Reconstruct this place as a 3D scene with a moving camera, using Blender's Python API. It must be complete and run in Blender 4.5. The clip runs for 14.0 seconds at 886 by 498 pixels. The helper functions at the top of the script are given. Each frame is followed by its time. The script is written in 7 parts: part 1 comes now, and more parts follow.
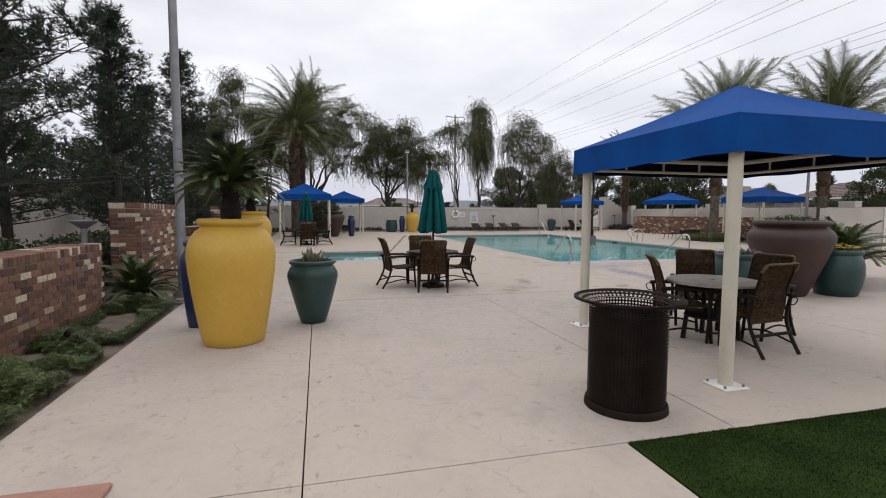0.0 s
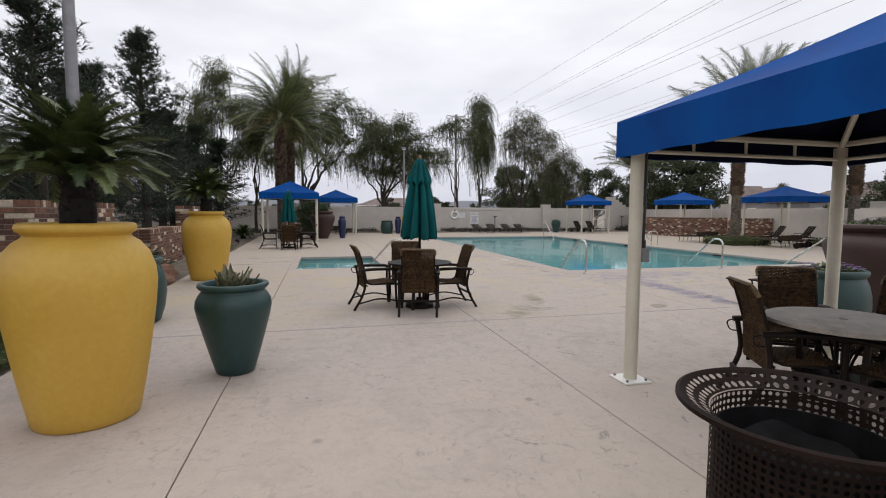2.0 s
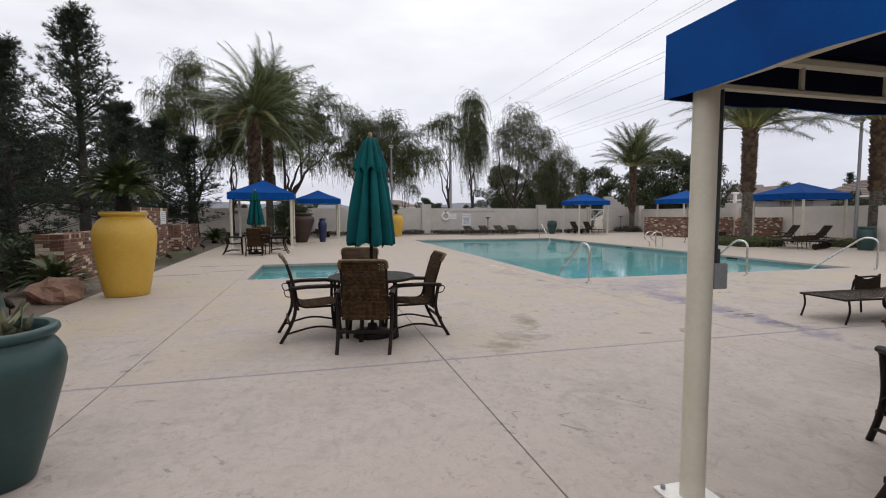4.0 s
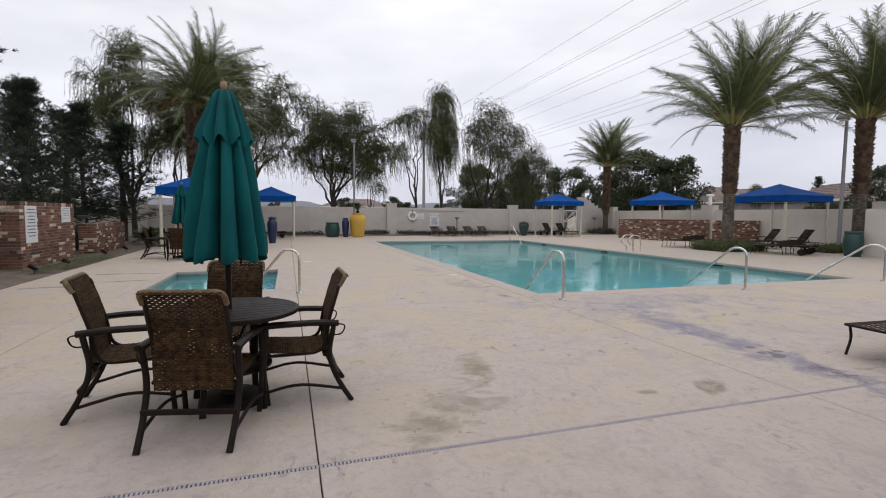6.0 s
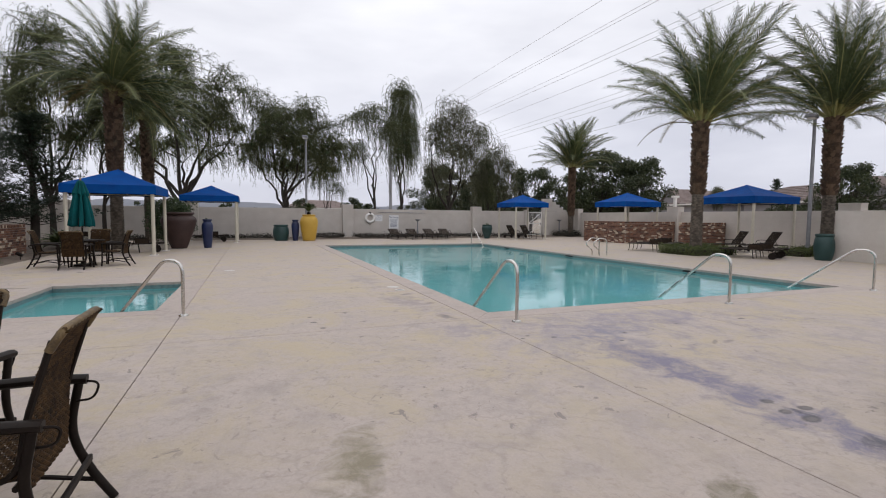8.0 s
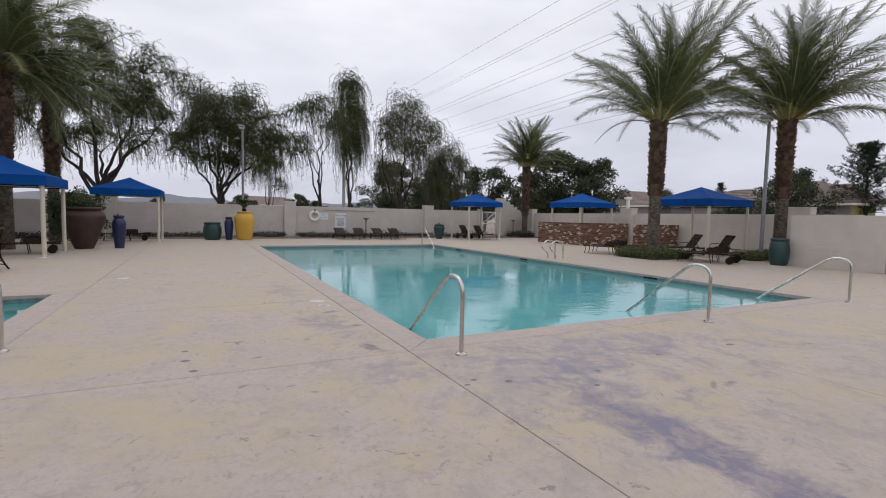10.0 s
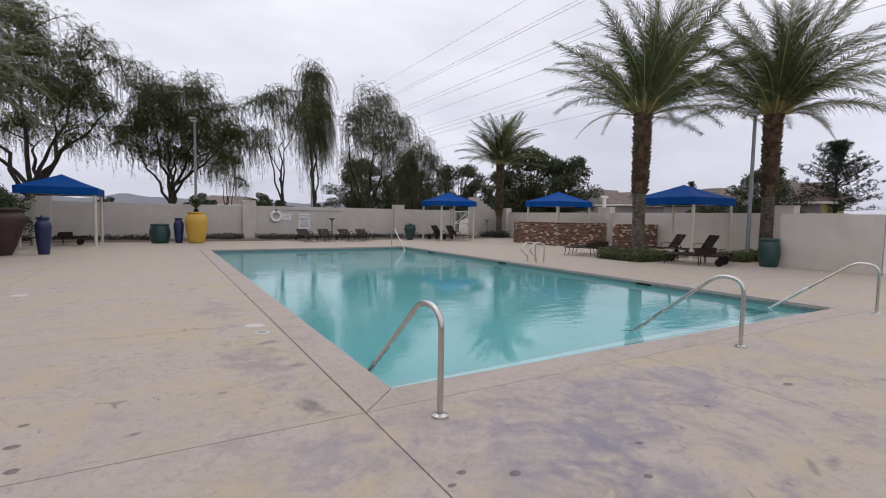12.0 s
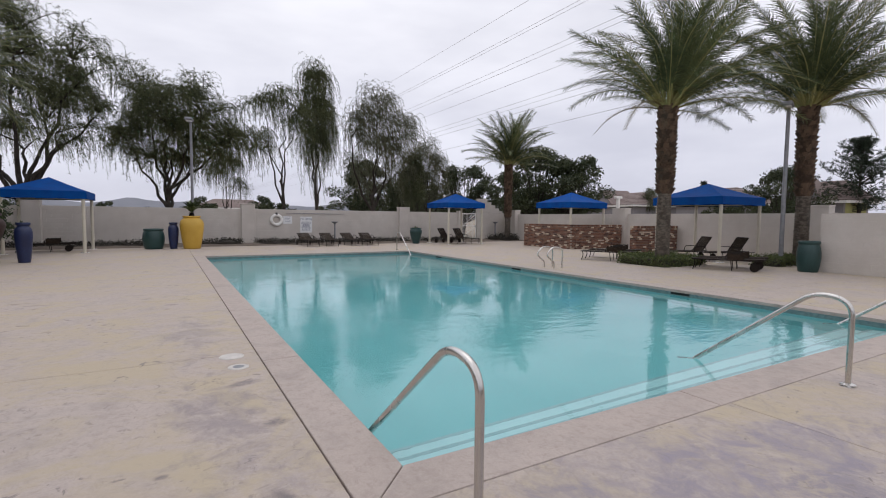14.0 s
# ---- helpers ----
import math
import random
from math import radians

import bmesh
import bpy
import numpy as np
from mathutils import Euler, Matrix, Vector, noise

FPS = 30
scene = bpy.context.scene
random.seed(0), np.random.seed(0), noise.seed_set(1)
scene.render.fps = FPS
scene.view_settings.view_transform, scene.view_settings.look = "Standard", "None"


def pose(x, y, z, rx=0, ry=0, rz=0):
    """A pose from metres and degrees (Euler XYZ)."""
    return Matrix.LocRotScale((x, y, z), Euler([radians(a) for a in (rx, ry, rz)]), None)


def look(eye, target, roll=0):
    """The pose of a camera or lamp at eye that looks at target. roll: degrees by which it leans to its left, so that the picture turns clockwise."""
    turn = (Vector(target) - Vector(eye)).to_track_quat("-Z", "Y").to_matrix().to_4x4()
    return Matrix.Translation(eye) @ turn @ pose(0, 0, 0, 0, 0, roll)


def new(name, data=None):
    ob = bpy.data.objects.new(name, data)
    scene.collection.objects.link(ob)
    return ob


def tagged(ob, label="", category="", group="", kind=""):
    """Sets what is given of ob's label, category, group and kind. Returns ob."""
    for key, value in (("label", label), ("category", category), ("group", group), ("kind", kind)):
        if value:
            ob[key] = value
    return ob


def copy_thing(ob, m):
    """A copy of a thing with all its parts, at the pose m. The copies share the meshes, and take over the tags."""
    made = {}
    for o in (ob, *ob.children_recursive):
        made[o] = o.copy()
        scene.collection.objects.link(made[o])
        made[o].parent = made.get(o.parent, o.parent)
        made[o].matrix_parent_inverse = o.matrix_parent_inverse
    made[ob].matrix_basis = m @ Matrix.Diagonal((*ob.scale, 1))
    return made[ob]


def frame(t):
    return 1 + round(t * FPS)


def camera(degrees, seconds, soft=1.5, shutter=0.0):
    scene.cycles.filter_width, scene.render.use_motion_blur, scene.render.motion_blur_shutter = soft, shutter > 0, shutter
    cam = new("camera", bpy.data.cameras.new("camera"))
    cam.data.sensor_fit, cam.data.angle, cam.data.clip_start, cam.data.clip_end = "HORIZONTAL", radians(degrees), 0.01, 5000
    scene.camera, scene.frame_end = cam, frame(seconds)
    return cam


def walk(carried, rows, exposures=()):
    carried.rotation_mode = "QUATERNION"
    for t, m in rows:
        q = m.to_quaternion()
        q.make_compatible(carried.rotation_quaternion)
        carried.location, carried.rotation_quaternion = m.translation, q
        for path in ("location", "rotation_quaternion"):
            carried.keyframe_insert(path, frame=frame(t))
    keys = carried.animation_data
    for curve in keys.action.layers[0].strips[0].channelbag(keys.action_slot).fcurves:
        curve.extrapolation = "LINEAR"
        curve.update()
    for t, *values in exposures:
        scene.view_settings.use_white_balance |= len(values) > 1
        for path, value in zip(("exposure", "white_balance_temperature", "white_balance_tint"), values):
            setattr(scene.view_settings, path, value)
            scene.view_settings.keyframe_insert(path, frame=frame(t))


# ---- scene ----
cam = camera(85.3, 14.0, 1.05)
METRES, EYE, TILT, LEAN, TURN = 12.3, 1.5, 0.0, 0.0, -14.5
ROWS = [
    (0.0, 0.0, -0.004, 0.0, 0.02, -4.37, -0.21),
    (0.5, 0.0024, 0.0390, -0.0006, 0.06, -4.31, -0.19),
    (1.0, 0.0044, 0.0820, -0.0012, 0.05, -4.37, -0.39),
    (1.5, 0.0075, 0.1226, -0.001, 0.08, -4.19, -0.35),
    (2.0, 0.0152, 0.1640, 0.0004, 0.14, -4.34, -0.31),
    (2.5, 0.0175, 0.2030, -0.0001, 0.15, -4.22, -0.4),
    (3.0, 0.0274, 0.2430, -0.0027, 0.17, -4.12, -0.08),
    (5.5, 0.084, 0.4425, -0.0055, -2.3, -4.07, -0.27),
    (6.0, 0.0971, 0.4846, -0.0049, -3.39, -4.08, -0.45),
    (6.5, 0.1102, 0.5233, -0.0048, -4.32, -4.07, -0.38),
    (7.0, 0.1276, 0.5589, -0.0044, -5.21, -3.98, -0.39),
    (7.5, 0.1413, 0.5927, -0.0051, -6.13, -3.88, -0.66),
    (8.0, 0.1556, 0.6203, -0.006, -7.12, -3.8, -0.49),
    (10.5, 0.2061, 0.7718, -0.0022, -13.87, -3.9, -1.15),
    (11.0, 0.2143, 0.8022, -0.0021, -15.12, -3.89, -0.91),
    (11.5, 0.2221, 0.8331, -0.0023, -15.72, -3.88, -0.95),
    (12.0, 0.226, 0.8627, -0.0003, -15.85, -3.9, -0.96),
    (12.5, 0.2323, 0.8922, -0.0003, -15.77, -3.96, -0.76),
    (13.0, 0.2364, 0.9177, -0.0001, -15.68, -3.78, -0.8),
    (13.5, 0.2372, 0.9431, 0.0013, -15.52, -3.79, -0.85),
    (14.0, 0.2403, 0.9624, 0.0013, -15.34, -3.66, -0.59),
]
walk(cam, [(t, pose(0, 0, EYE, TILT, LEAN, TURN) @ pose(METRES * x, METRES * y, METRES * z, 90 + pitch, roll, yaw)) for t, x, y, z, yaw, pitch, roll in ROWS],
     [(0.0, 0.0, 6500, 10), (3.0, 0.0, 6500, 10), (6.5, -0.02, 6440, 11), (8.0, -0.05, 6420, 11.5), (11.0, -0.16, 6350, 13), (14.0, -0.11, 6350, 13.5)])

# ---- world and sun: bright overcast ----
world = bpy.data.worlds.new("overcast_sky")
scene.world = world
world.use_nodes = True
wn, wl = world.node_tree.nodes, world.node_tree.links
wn.clear()
w_out = wn.new("ShaderNodeOutputWorld")
w_bg = wn.new("ShaderNodeBackground")
w_sky = wn.new("ShaderNodeTexSky")
w_sky.sky_type = "NISHITA"
w_sky.sun_disc = False
w_sky.sun_elevation, w_sky.sun_rotation = radians(68), radians(16)
w_gain = wn.new("ShaderNodeVectorMath")
w_gain.operation = "SCALE"
w_gain.inputs[3].default_value = 0.10
w_tc = wn.new("ShaderNodeTexCoord")
w_map = wn.new("ShaderNodeMapping")
w_map.inputs["Scale"].default_value = (1.0, 1.0, 3.2)
w_noise = wn.new("ShaderNodeTexNoise")
w_noise.inputs["Scale"].default_value = 1.9
w_noise.inputs["Detail"].default_value = 5
w_noise.inputs["Roughness"].default_value = 0.5
w_ramp = wn.new("ShaderNodeValToRGB")
w_ramp.color_ramp.elements[0].position, w_ramp.color_ramp.elements[0].color = 0.34, (0.86, 0.865, 0.915, 1)
w_ramp.color_ramp.elements[1].position, w_ramp.color_ramp.elements[1].color = 0.60, (1.12, 1.12, 1.145, 1)
w_sep = wn.new("ShaderNodeSeparateXYZ")
w_low = wn.new("ShaderNodeValToRGB")
w_low.color_ramp.elements[0].position, w_low.color_ramp.elements[0].color = 0.0, (0.72, 0.73, 0.80, 1)
w_low.color_ramp.elements[1].position, w_low.color_ramp.elements[1].color = 0.36, (1.0, 1.0, 1.0, 1)
w_low.color_ramp.elements.new(1.0).color = (1.16, 1.16, 1.16, 1)
w_mul = wn.new("ShaderNodeMixRGB")
w_mul.blend_type = "MULTIPLY"
w_mul.inputs[0].default_value = 1.0
w_mix = wn.new("ShaderNodeMixRGB")
w_mix.inputs[0].default_value = 0.93
wl.new(w_sky.outputs[0], w_gain.inputs[0])
wl.new(w_tc.outputs["Generated"], w_map.inputs[0])
wl.new(w_map.outputs[0], w_noise.inputs["Vector"])
wl.new(w_noise.outputs[0], w_ramp.inputs[0])
wl.new(w_tc.outputs["Generated"], w_sep.inputs[0])
wl.new(w_sep.outputs[2], w_low.inputs[0])
wl.new(w_ramp.outputs[0], w_mul.inputs[1])
wl.new(w_low.outputs[0], w_mul.inputs[2])
wl.new(w_gain.outputs[0], w_mix.inputs[1])
wl.new(w_mul.outputs[0], w_mix.inputs[2])
wl.new(w_mix.outputs[0], w_bg.inputs[0])
w_bg.inputs[1].default_value = 1.0
wl.new(w_bg.outputs[0], w_out.inputs[0])

sun = new("sun", bpy.data.lights.new("sun", "SUN"))
sun.data.energy, sun.data.angle, sun.data.color = 0.33, radians(40), (1.0, 0.96, 0.9)
sun.matrix_world = look((0, 0, 0), (-0.1, -0.36, -0.93))


# ---- geometry helpers ----
class Shape:
    """Collects vertices and faces, then becomes one mesh."""

    def __init__(self):
        self.v, self.f = [], []

    def add(self, verts, faces):
        o = len(self.v)
        self.v.extend([tuple(p) for p in verts])
        self.f.extend([tuple(i + o for i in q) for q in faces])
        return self

    def box(self, x0, x1, y0, y1, z0, z1, c=0.0):
        """A block, with edges chamfered by c."""
        if c <= 0:
            v = [(x, y, z) for x in (x0, x1) for y in (y0, y1) for z in (z0, z1)]
            return self.add(v, [(0, 1, 3, 2), (4, 6, 7, 5), (0, 4, 5, 1), (2, 3, 7, 6), (0, 2, 6, 4), (1, 5, 7, 3)])
        lo, hi = (x0, y0, z0), (x1, y1, z1)
        v, idx = [], {}
        for sx in (0, 1):
            for sy in (0, 1):
                for sz in (0, 1):
                    s = (sx, sy, sz)
                    for a in range(3):
                        p = [0, 0, 0]
                        for k in range(3):
                            e = 0 if k == a else c
                            p[k] = lo[k] + e if s[k] == 0 else hi[k] - e
                        idx[s, a] = len(v)
                        v.append(p)
        f = []
        for a in range(3):
            b, d = (a + 1) % 3, (a + 2) % 3
            for sa in (0, 1):
                q = []
                for sb, sd in ((0, 0), (1, 0), (1, 1), (0, 1)):
                    s = [0, 0, 0]
                    s[a], s[b], s[d] = sa, sb, sd
                    q.append(idx[tuple(s), a])
                f.append(tuple(q if sa else q[::-1]))
            for sb in (0, 1):
                for sd in (0, 1):
                    s0, s1 = [0, 0, 0], [0, 0, 0]
                    s0[a], s1[a] = 0, 1
                    s0[b] = s1[b] = sb
                    s0[d] = s1[d] = sd
                    q = [idx[tuple(s0), b], idx[tuple(s1), b], idx[tuple(s1), d], idx[tuple(s0), d]]
                    f.append(tuple(q if sb == sd else q[::-1]))
        for sx in (0, 1):
            for sy in (0, 1):
                for sz in (0, 1):
                    q = [idx[(sx, sy, sz), a] for a in range(3)]
                    f.append(tuple(q if (sx + sy + sz) % 2 else q[::-1]))
        return self.add(v, f)

    def tube(self, pts, radii, n=8, caps=True, flat=1.0):
        """A tube along points; radii is one number or one per point."""
        pts = [Vector(p) for p in pts]
        if not hasattr(radii, "__len__"):
            radii = [radii] * len(pts)
        v, f = [], []
        ref = None
        for i, p in enumerate(pts):
            d = (pts[min(i + 1, len(pts) - 1)] - pts[max(i - 1, 0)]).normalized()
            if ref is None:
                ref = Vector((1, 0, 0)) if abs(d.x) < 0.8 else Vector((0, 1, 0))
            a = (ref - d * ref.dot(d)).normalized()
            b = d.cross(a)
            ref = a
            for k in range(n):
                t = 2 * math.pi * (k + 0.5) / n
                v.append(p + (a * math.cos(t) * flat + b * math.sin(t)) * radii[i])
        for i in range(len(pts) - 1):
            for k in range(n):
                m = (k + 1) % n
                f.append((i * n + k, i * n + m, (i + 1) * n + m, (i + 1) * n + k))
        if caps:
            f.append(tuple(range(n))[::-1])
            f.append(tuple((len(pts) - 1) * n + k for k in range(n)))
        return self.add(v, f)

    def lathe(self, profile, n=40, cx=0.0, cy=0.0, wob=None, lift=None):
        """A turned body: profile of (radius, height)."""
        v, f = [], []
        for j, (r, z) in enumerate(profile):
            for k in range(n):
                t = 2 * math.pi * k / n
                q = r if wob is None else r * wob(t, z)
                v.append((cx + q * math.cos(t), cy + q * math.sin(t), z + (lift(t, z) if lift else 0)))
        for j in range(len(profile) - 1):
            for k in range(n):
                m = (k + 1) % n
                f.append((j * n + k, j * n + m, (j + 1) * n + m, (j + 1) * n + k))
        return self.add(v, f)

    def disc(self, r, z, n=32, cx=0.0, cy=0.0):
        return self.add([(cx + r * math.cos(2 * math.pi * k / n), cy + r * math.sin(2 * math.pi * k / n), z) for k in range(n)], [tuple(range(n))])

    def moved(self, m):
        self.v = [tuple(m @ Vector(p)) for p in self.v]
        return self

    def join(self, other, m=None):
        return self.add([m @ Vector(p) for p in other.v] if m else other.v, other.f)

    def mesh(self, name, material, smooth=False, second=None, upto=0):
        """second: a material for the first upto faces."""
        me = bpy.data.meshes.new(name)
        me.from_pydata(self.v, [], self.f)
        me.materials.append(material)
        if second:
            me.materials.append(second)
            me.polygons.foreach_set("material_index", [1 if i < upto else 0 for i in range(len(self.f))])
        if smooth:
            me.polygons.foreach_set("use_smooth", [True] * len(me.polygons))
            me.set_sharp_from_angle(angle=radians(48))
        me.update()
        return me


def part(name, shape, material, parent=None, label="", smooth=False, at=None):
    """One mesh object, under a thing or a part."""
    data = shape if isinstance(shape, bpy.types.Mesh) else shape.mesh(name, material, smooth)
    ob = new(name, data)
    if parent is not None:
        ob.parent = parent
    if at is not None:
        ob.matrix_basis = at
    if label:
        tagged(ob, label)
    return ob


def thing(name, label, category, m=None, group="", kind=""):
    """An Empty at a thing's base."""
    ob = new(name)
    ob.empty_display_size = 0.1
    if m is not None:
        ob.matrix_basis = m
    return tagged(ob, label, category, group, kind)


def smoothstep(a, b, x):
    t = min(1, max(0, (x - a) / (b - a)))
    return t * t * (3 - 2 * t)


def arc_path(pts, radius, steps=5):
    """Rounds the corners of a polyline."""
    pts = [Vector(p) for p in pts]
    out = [pts[0]]
    for a, b, c in zip(pts, pts[1:], pts[2:]):
        u, w = (a - b), (c - b)
        r = min(radius, u.length * 0.49, w.length * 0.49)
        p, q = b + u.normalized() * r, b + w.normalized() * r
        for i in range(steps + 1):
            t = i / steps
            out.append(p * (1 - t) ** 2 + b * 2 * t * (1 - t) + q * t * t)
    out.append(pts[-1])
    return out


# ---- materials ----
def material(name, a, b, scale=6.0, rough=0.6, metal=0.0, bump=0.15, fine=60.0, c=None, stretch=(1, 1, 1), world_space=False, spread=None, per_object=0.0, fine_mix=0.35, rough_var=0.12, sheen=0.0, translucent=0.0, dist=0.01, island=0.0, gloss=0.5):
    """A surface with colour variation at two scales, relief and uneven gloss."""
    m = bpy.data.materials.new(name)
    m.use_nodes = True
    n, l = m.node_tree.nodes, m.node_tree.links
    bsdf = n["Principled BSDF"]
    if world_space:
        src = n.new("ShaderNodeNewGeometry").outputs["Position"]
    else:
        src = n.new("ShaderNodeTexCoord").outputs["Object"]
    mp = n.new("ShaderNodeMapping")
    mp.inputs["Scale"].default_value = stretch
    l.new(src, mp.inputs[0])
    big = n.new("ShaderNodeTexNoise")
    big.inputs["Scale"].default_value, big.inputs["Detail"].default_value = scale, 4
    small = n.new("ShaderNodeTexNoise")
    small.inputs["Scale"].default_value, small.inputs["Detail"].default_value = fine, 3
    l.new(mp.outputs[0], big.inputs["Vector"])
    l.new(mp.outputs[0], small.inputs["Vector"])
    mix = n.new("ShaderNodeMath")
    mix.operation = "MULTIPLY_ADD"
    mix.inputs[1].default_value = fine_mix
    l.new(small.outputs[0], mix.inputs[0])
    sc = n.new("ShaderNodeMath")
    sc.operation = "MULTIPLY"
    sc.inputs[1].default_value = 1 - fine_mix
    l.new(big.outputs[0], sc.inputs[0])
    l.new(sc.outputs[0], mix.inputs[2])
    value = mix.outputs[0]
    for amount, node, sock in ((per_object, "ShaderNodeObjectInfo", "Random"), (island, "ShaderNodeNewGeometry", "Random Per Island")):
        if amount:
            oi = n.new(node)
            sub = n.new("ShaderNodeMath")
            sub.operation = "SUBTRACT"
            sub.inputs[1].default_value = 0.5
            l.new(oi.outputs[sock], sub.inputs[0])
            po = n.new("ShaderNodeMath")
            po.operation = "MULTIPLY_ADD"
            po.inputs[1].default_value = amount
            l.new(sub.outputs[0], po.inputs[0])
            l.new(value, po.inputs[2])
            value = po.outputs[0]
    ramp = n.new("ShaderNodeValToRGB")
    lo, hi = spread or (0.36, 0.64)
    e = ramp.color_ramp.elements
    e[0].position, e[0].color = lo, (*a, 1)
    e[1].position, e[1].color = hi, (*b, 1)
    if c:
        k = e.new(min(0.98, hi + 0.1))
        k.color = (*c, 1)
    l.new(value, ramp.inputs[0])
    l.new(ramp.outputs[0], bsdf.inputs["Base Color"])
    bsdf.inputs["Metallic"].default_value = metal
    bsdf.inputs["Specular IOR Level"].default_value = gloss
    rr = n.new("ShaderNodeMapRange")
    rr.inputs[3].default_value, rr.inputs[4].default_value = max(0.03, rough - rough_var), min(1, rough + rough_var)
    l.new(big.outputs[0], rr.inputs[0])
    l.new(rr.outputs[0], bsdf.inputs["Roughness"])
    if bump:
        bp = n.new("ShaderNodeBump")
        bp.inputs["Strength"].default_value, bp.inputs["Distance"].default_value = bump, dist
        l.new(mix.outputs[0], bp.inputs["Height"])
        l.new(bp.outputs[0], bsdf.inputs["Normal"])
    if sheen:
        bsdf.inputs["Sheen Weight"].default_value = sheen
    if translucent:
        tr = n.new("ShaderNodeBsdfTranslucent")
        l.new(ramp.outputs[0], tr.inputs[0])
        ms = n.new("ShaderNodeMixShader")
        ms.inputs[0].default_value = translucent
        l.new(bsdf.outputs[0], ms.inputs[1])
        l.new(tr.outputs[0], ms.inputs[2])
        l.new(ms.outputs[0], n["Material Output"].inputs[0])
    return m


def ramp_of(n, stops):
    r = n.new("ShaderNodeValToRGB")
    e = r.color_ramp.elements
    e[0].position, e[0].color = stops[0][0], (*stops[0][1], 1)
    e[1].position, e[1].color = stops[-1][0], (*stops[-1][1], 1)
    for p, col in stops[1:-1]:
        e.new(p).color = (*col, 1)
    return r


def concrete_material(name, tint, stained=True):
    """Stamped pale concrete with mottling, hairline texture and old stains."""
    m = bpy.data.materials.new(name)
    m.use_nodes = True
    n, l = m.node_tree.nodes, m.node_tree.links
    bsdf = n["Principled BSDF"]
    pos = n.new("ShaderNodeNewGeometry").outputs["Position"]

    def noise_at(scale, detail, rough=0.55, stretch=(1, 1, 1), distort=0.0):
        mp = n.new("ShaderNodeMapping")
        mp.inputs["Scale"].default_value = stretch
        l.new(pos, mp.inputs[0])
        t = n.new("ShaderNodeTexNoise")
        t.inputs["Scale"].default_value, t.inputs["Detail"].default_value = scale, detail
        t.inputs["Roughness"].default_value, t.inputs["Distortion"].default_value = rough, distort
        l.new(mp.outputs[0], t.inputs["Vector"])
        return t.outputs[0]

    def mixed(fac, c1, c2, mode="MIX"):
        x = n.new("ShaderNodeMixRGB")
        x.blend_type = mode
        for sock, val in ((0, fac), (1, c1), (2, c2)):
            if isinstance(val, (int, float)):
                x.inputs[sock].default_value = val
            elif isinstance(val, tuple):
                x.inputs[sock].default_value = (*val, 1)
            else:
                l.new(val, x.inputs[sock])
        return x.outputs[0]

    def ranged(src, a, b, lo=0.0, hi=1.0):
        r = n.new("ShaderNodeMapRange")
        r.inputs[1].default_value, r.inputs[2].default_value = a, b
        r.inputs[3].default_value, r.inputs[4].default_value = lo, hi
        l.new(src, r.inputs[0])
        return r.outputs[0]

    def times(a, b):
        x = n.new("ShaderNodeMath")
        x.operation = "MULTIPLY"
        for k, val in ((0, a), (1, b)):
            if isinstance(val, (int, float)):
                x.inputs[k].default_value = val
            else:
                l.new(val, x.inputs[k])
        return x.outputs[0]

    broad = noise_at(0.55, 4, 0.6, distort=0.4)
    mottle = noise_at(2.6, 6, 0.66, distort=0.8)
    grain = noise_at(55, 3)
    streak = noise_at(3.6, 8, 0.7, (1.2, 1.0, 1.0), 0.8)
    r = ramp_of(n, [(0.30, tuple(t * 0.72 for t in tint)), (0.5, tint), (0.68, tuple(min(1, t * 1.10) for t in tint))])
    l.new(mottle, r.inputs[0])
    col = r.outputs[0]
    col = mixed(ranged(broad, 0.35, 0.65, 0.0, 0.55), col, tuple(t * k for t, k in zip(tint, (1.02, 1.0, 0.98))))
    col = mixed(ranged(streak, 0.54, 0.72, 0.0, 0.42), col, tuple(t * k for t, k in zip(tint, (0.72, 0.68, 0.64))))
    col = mixed(ranged(grain, 0.3, 0.7, 0.0, 0.34), col, tuple(t * 0.72 for t in tint))
    speck = noise_at(12, 9, 0.75, (1.25, 1.0, 1.0), 0.5)
    col = mixed(ranged(speck, 0.50, 0.66, 0.0, 0.60), col, tuple(t * k for t, k in zip(tint, (0.70, 0.67, 0.65))))
    col = mixed(ranged(speck, 0.44, 0.30, 0.0, 0.35), col, tuple(min(1, t * 1.12) for t in tint))
    if stained:
        sep = n.new("ShaderNodeSeparateXYZ")
        l.new(pos, sep.inputs[0])
        cream = times(ranged(sep.outputs[1], 7.5, 2.5), ranged(broad, 0.3, 0.6, 0.45, 1.0))
        col = mixed(times(cream, 0.6), col, (0.565, 0.478, 0.385))
        yellow = times(ranged(noise_at(0.9, 9, 0.72, distort=0.7), 0.44, 0.60), ranged(sep.outputs[1], 7.0, 11.0))
        col = mixed(times(yellow, 0.85), col, (0.45, 0.375, 0.262))
        purple = times(ranged(noise_at(0.8, 10, 0.75, distort=0.9), 0.47, 0.58), ranged(sep.outputs[1], 8.2, 11.5))
        edge = times(ranged(sep.outputs[0], 4.0, 8.0), ranged(sep.outputs[0], 15.0, 9.0))
        near = times(edge, ranged(sep.outputs[1], 15.0, 12.0))
        purple = times(purple, ranged(noise_at(4.2, 9, 0.72, (1.15, 1.0, 1.0), 0.9), 0.42, 0.56, 0.15, 1.0))
        col = mixed(times(times(purple, near), 0.95), col, (0.27, 0.24, 0.265))

        patchy = ranged(noise_at(5.0, 10, 0.72, (1.15, 1.0, 1.0), 0.8), 0.42, 0.56, 0.48, 1.0)

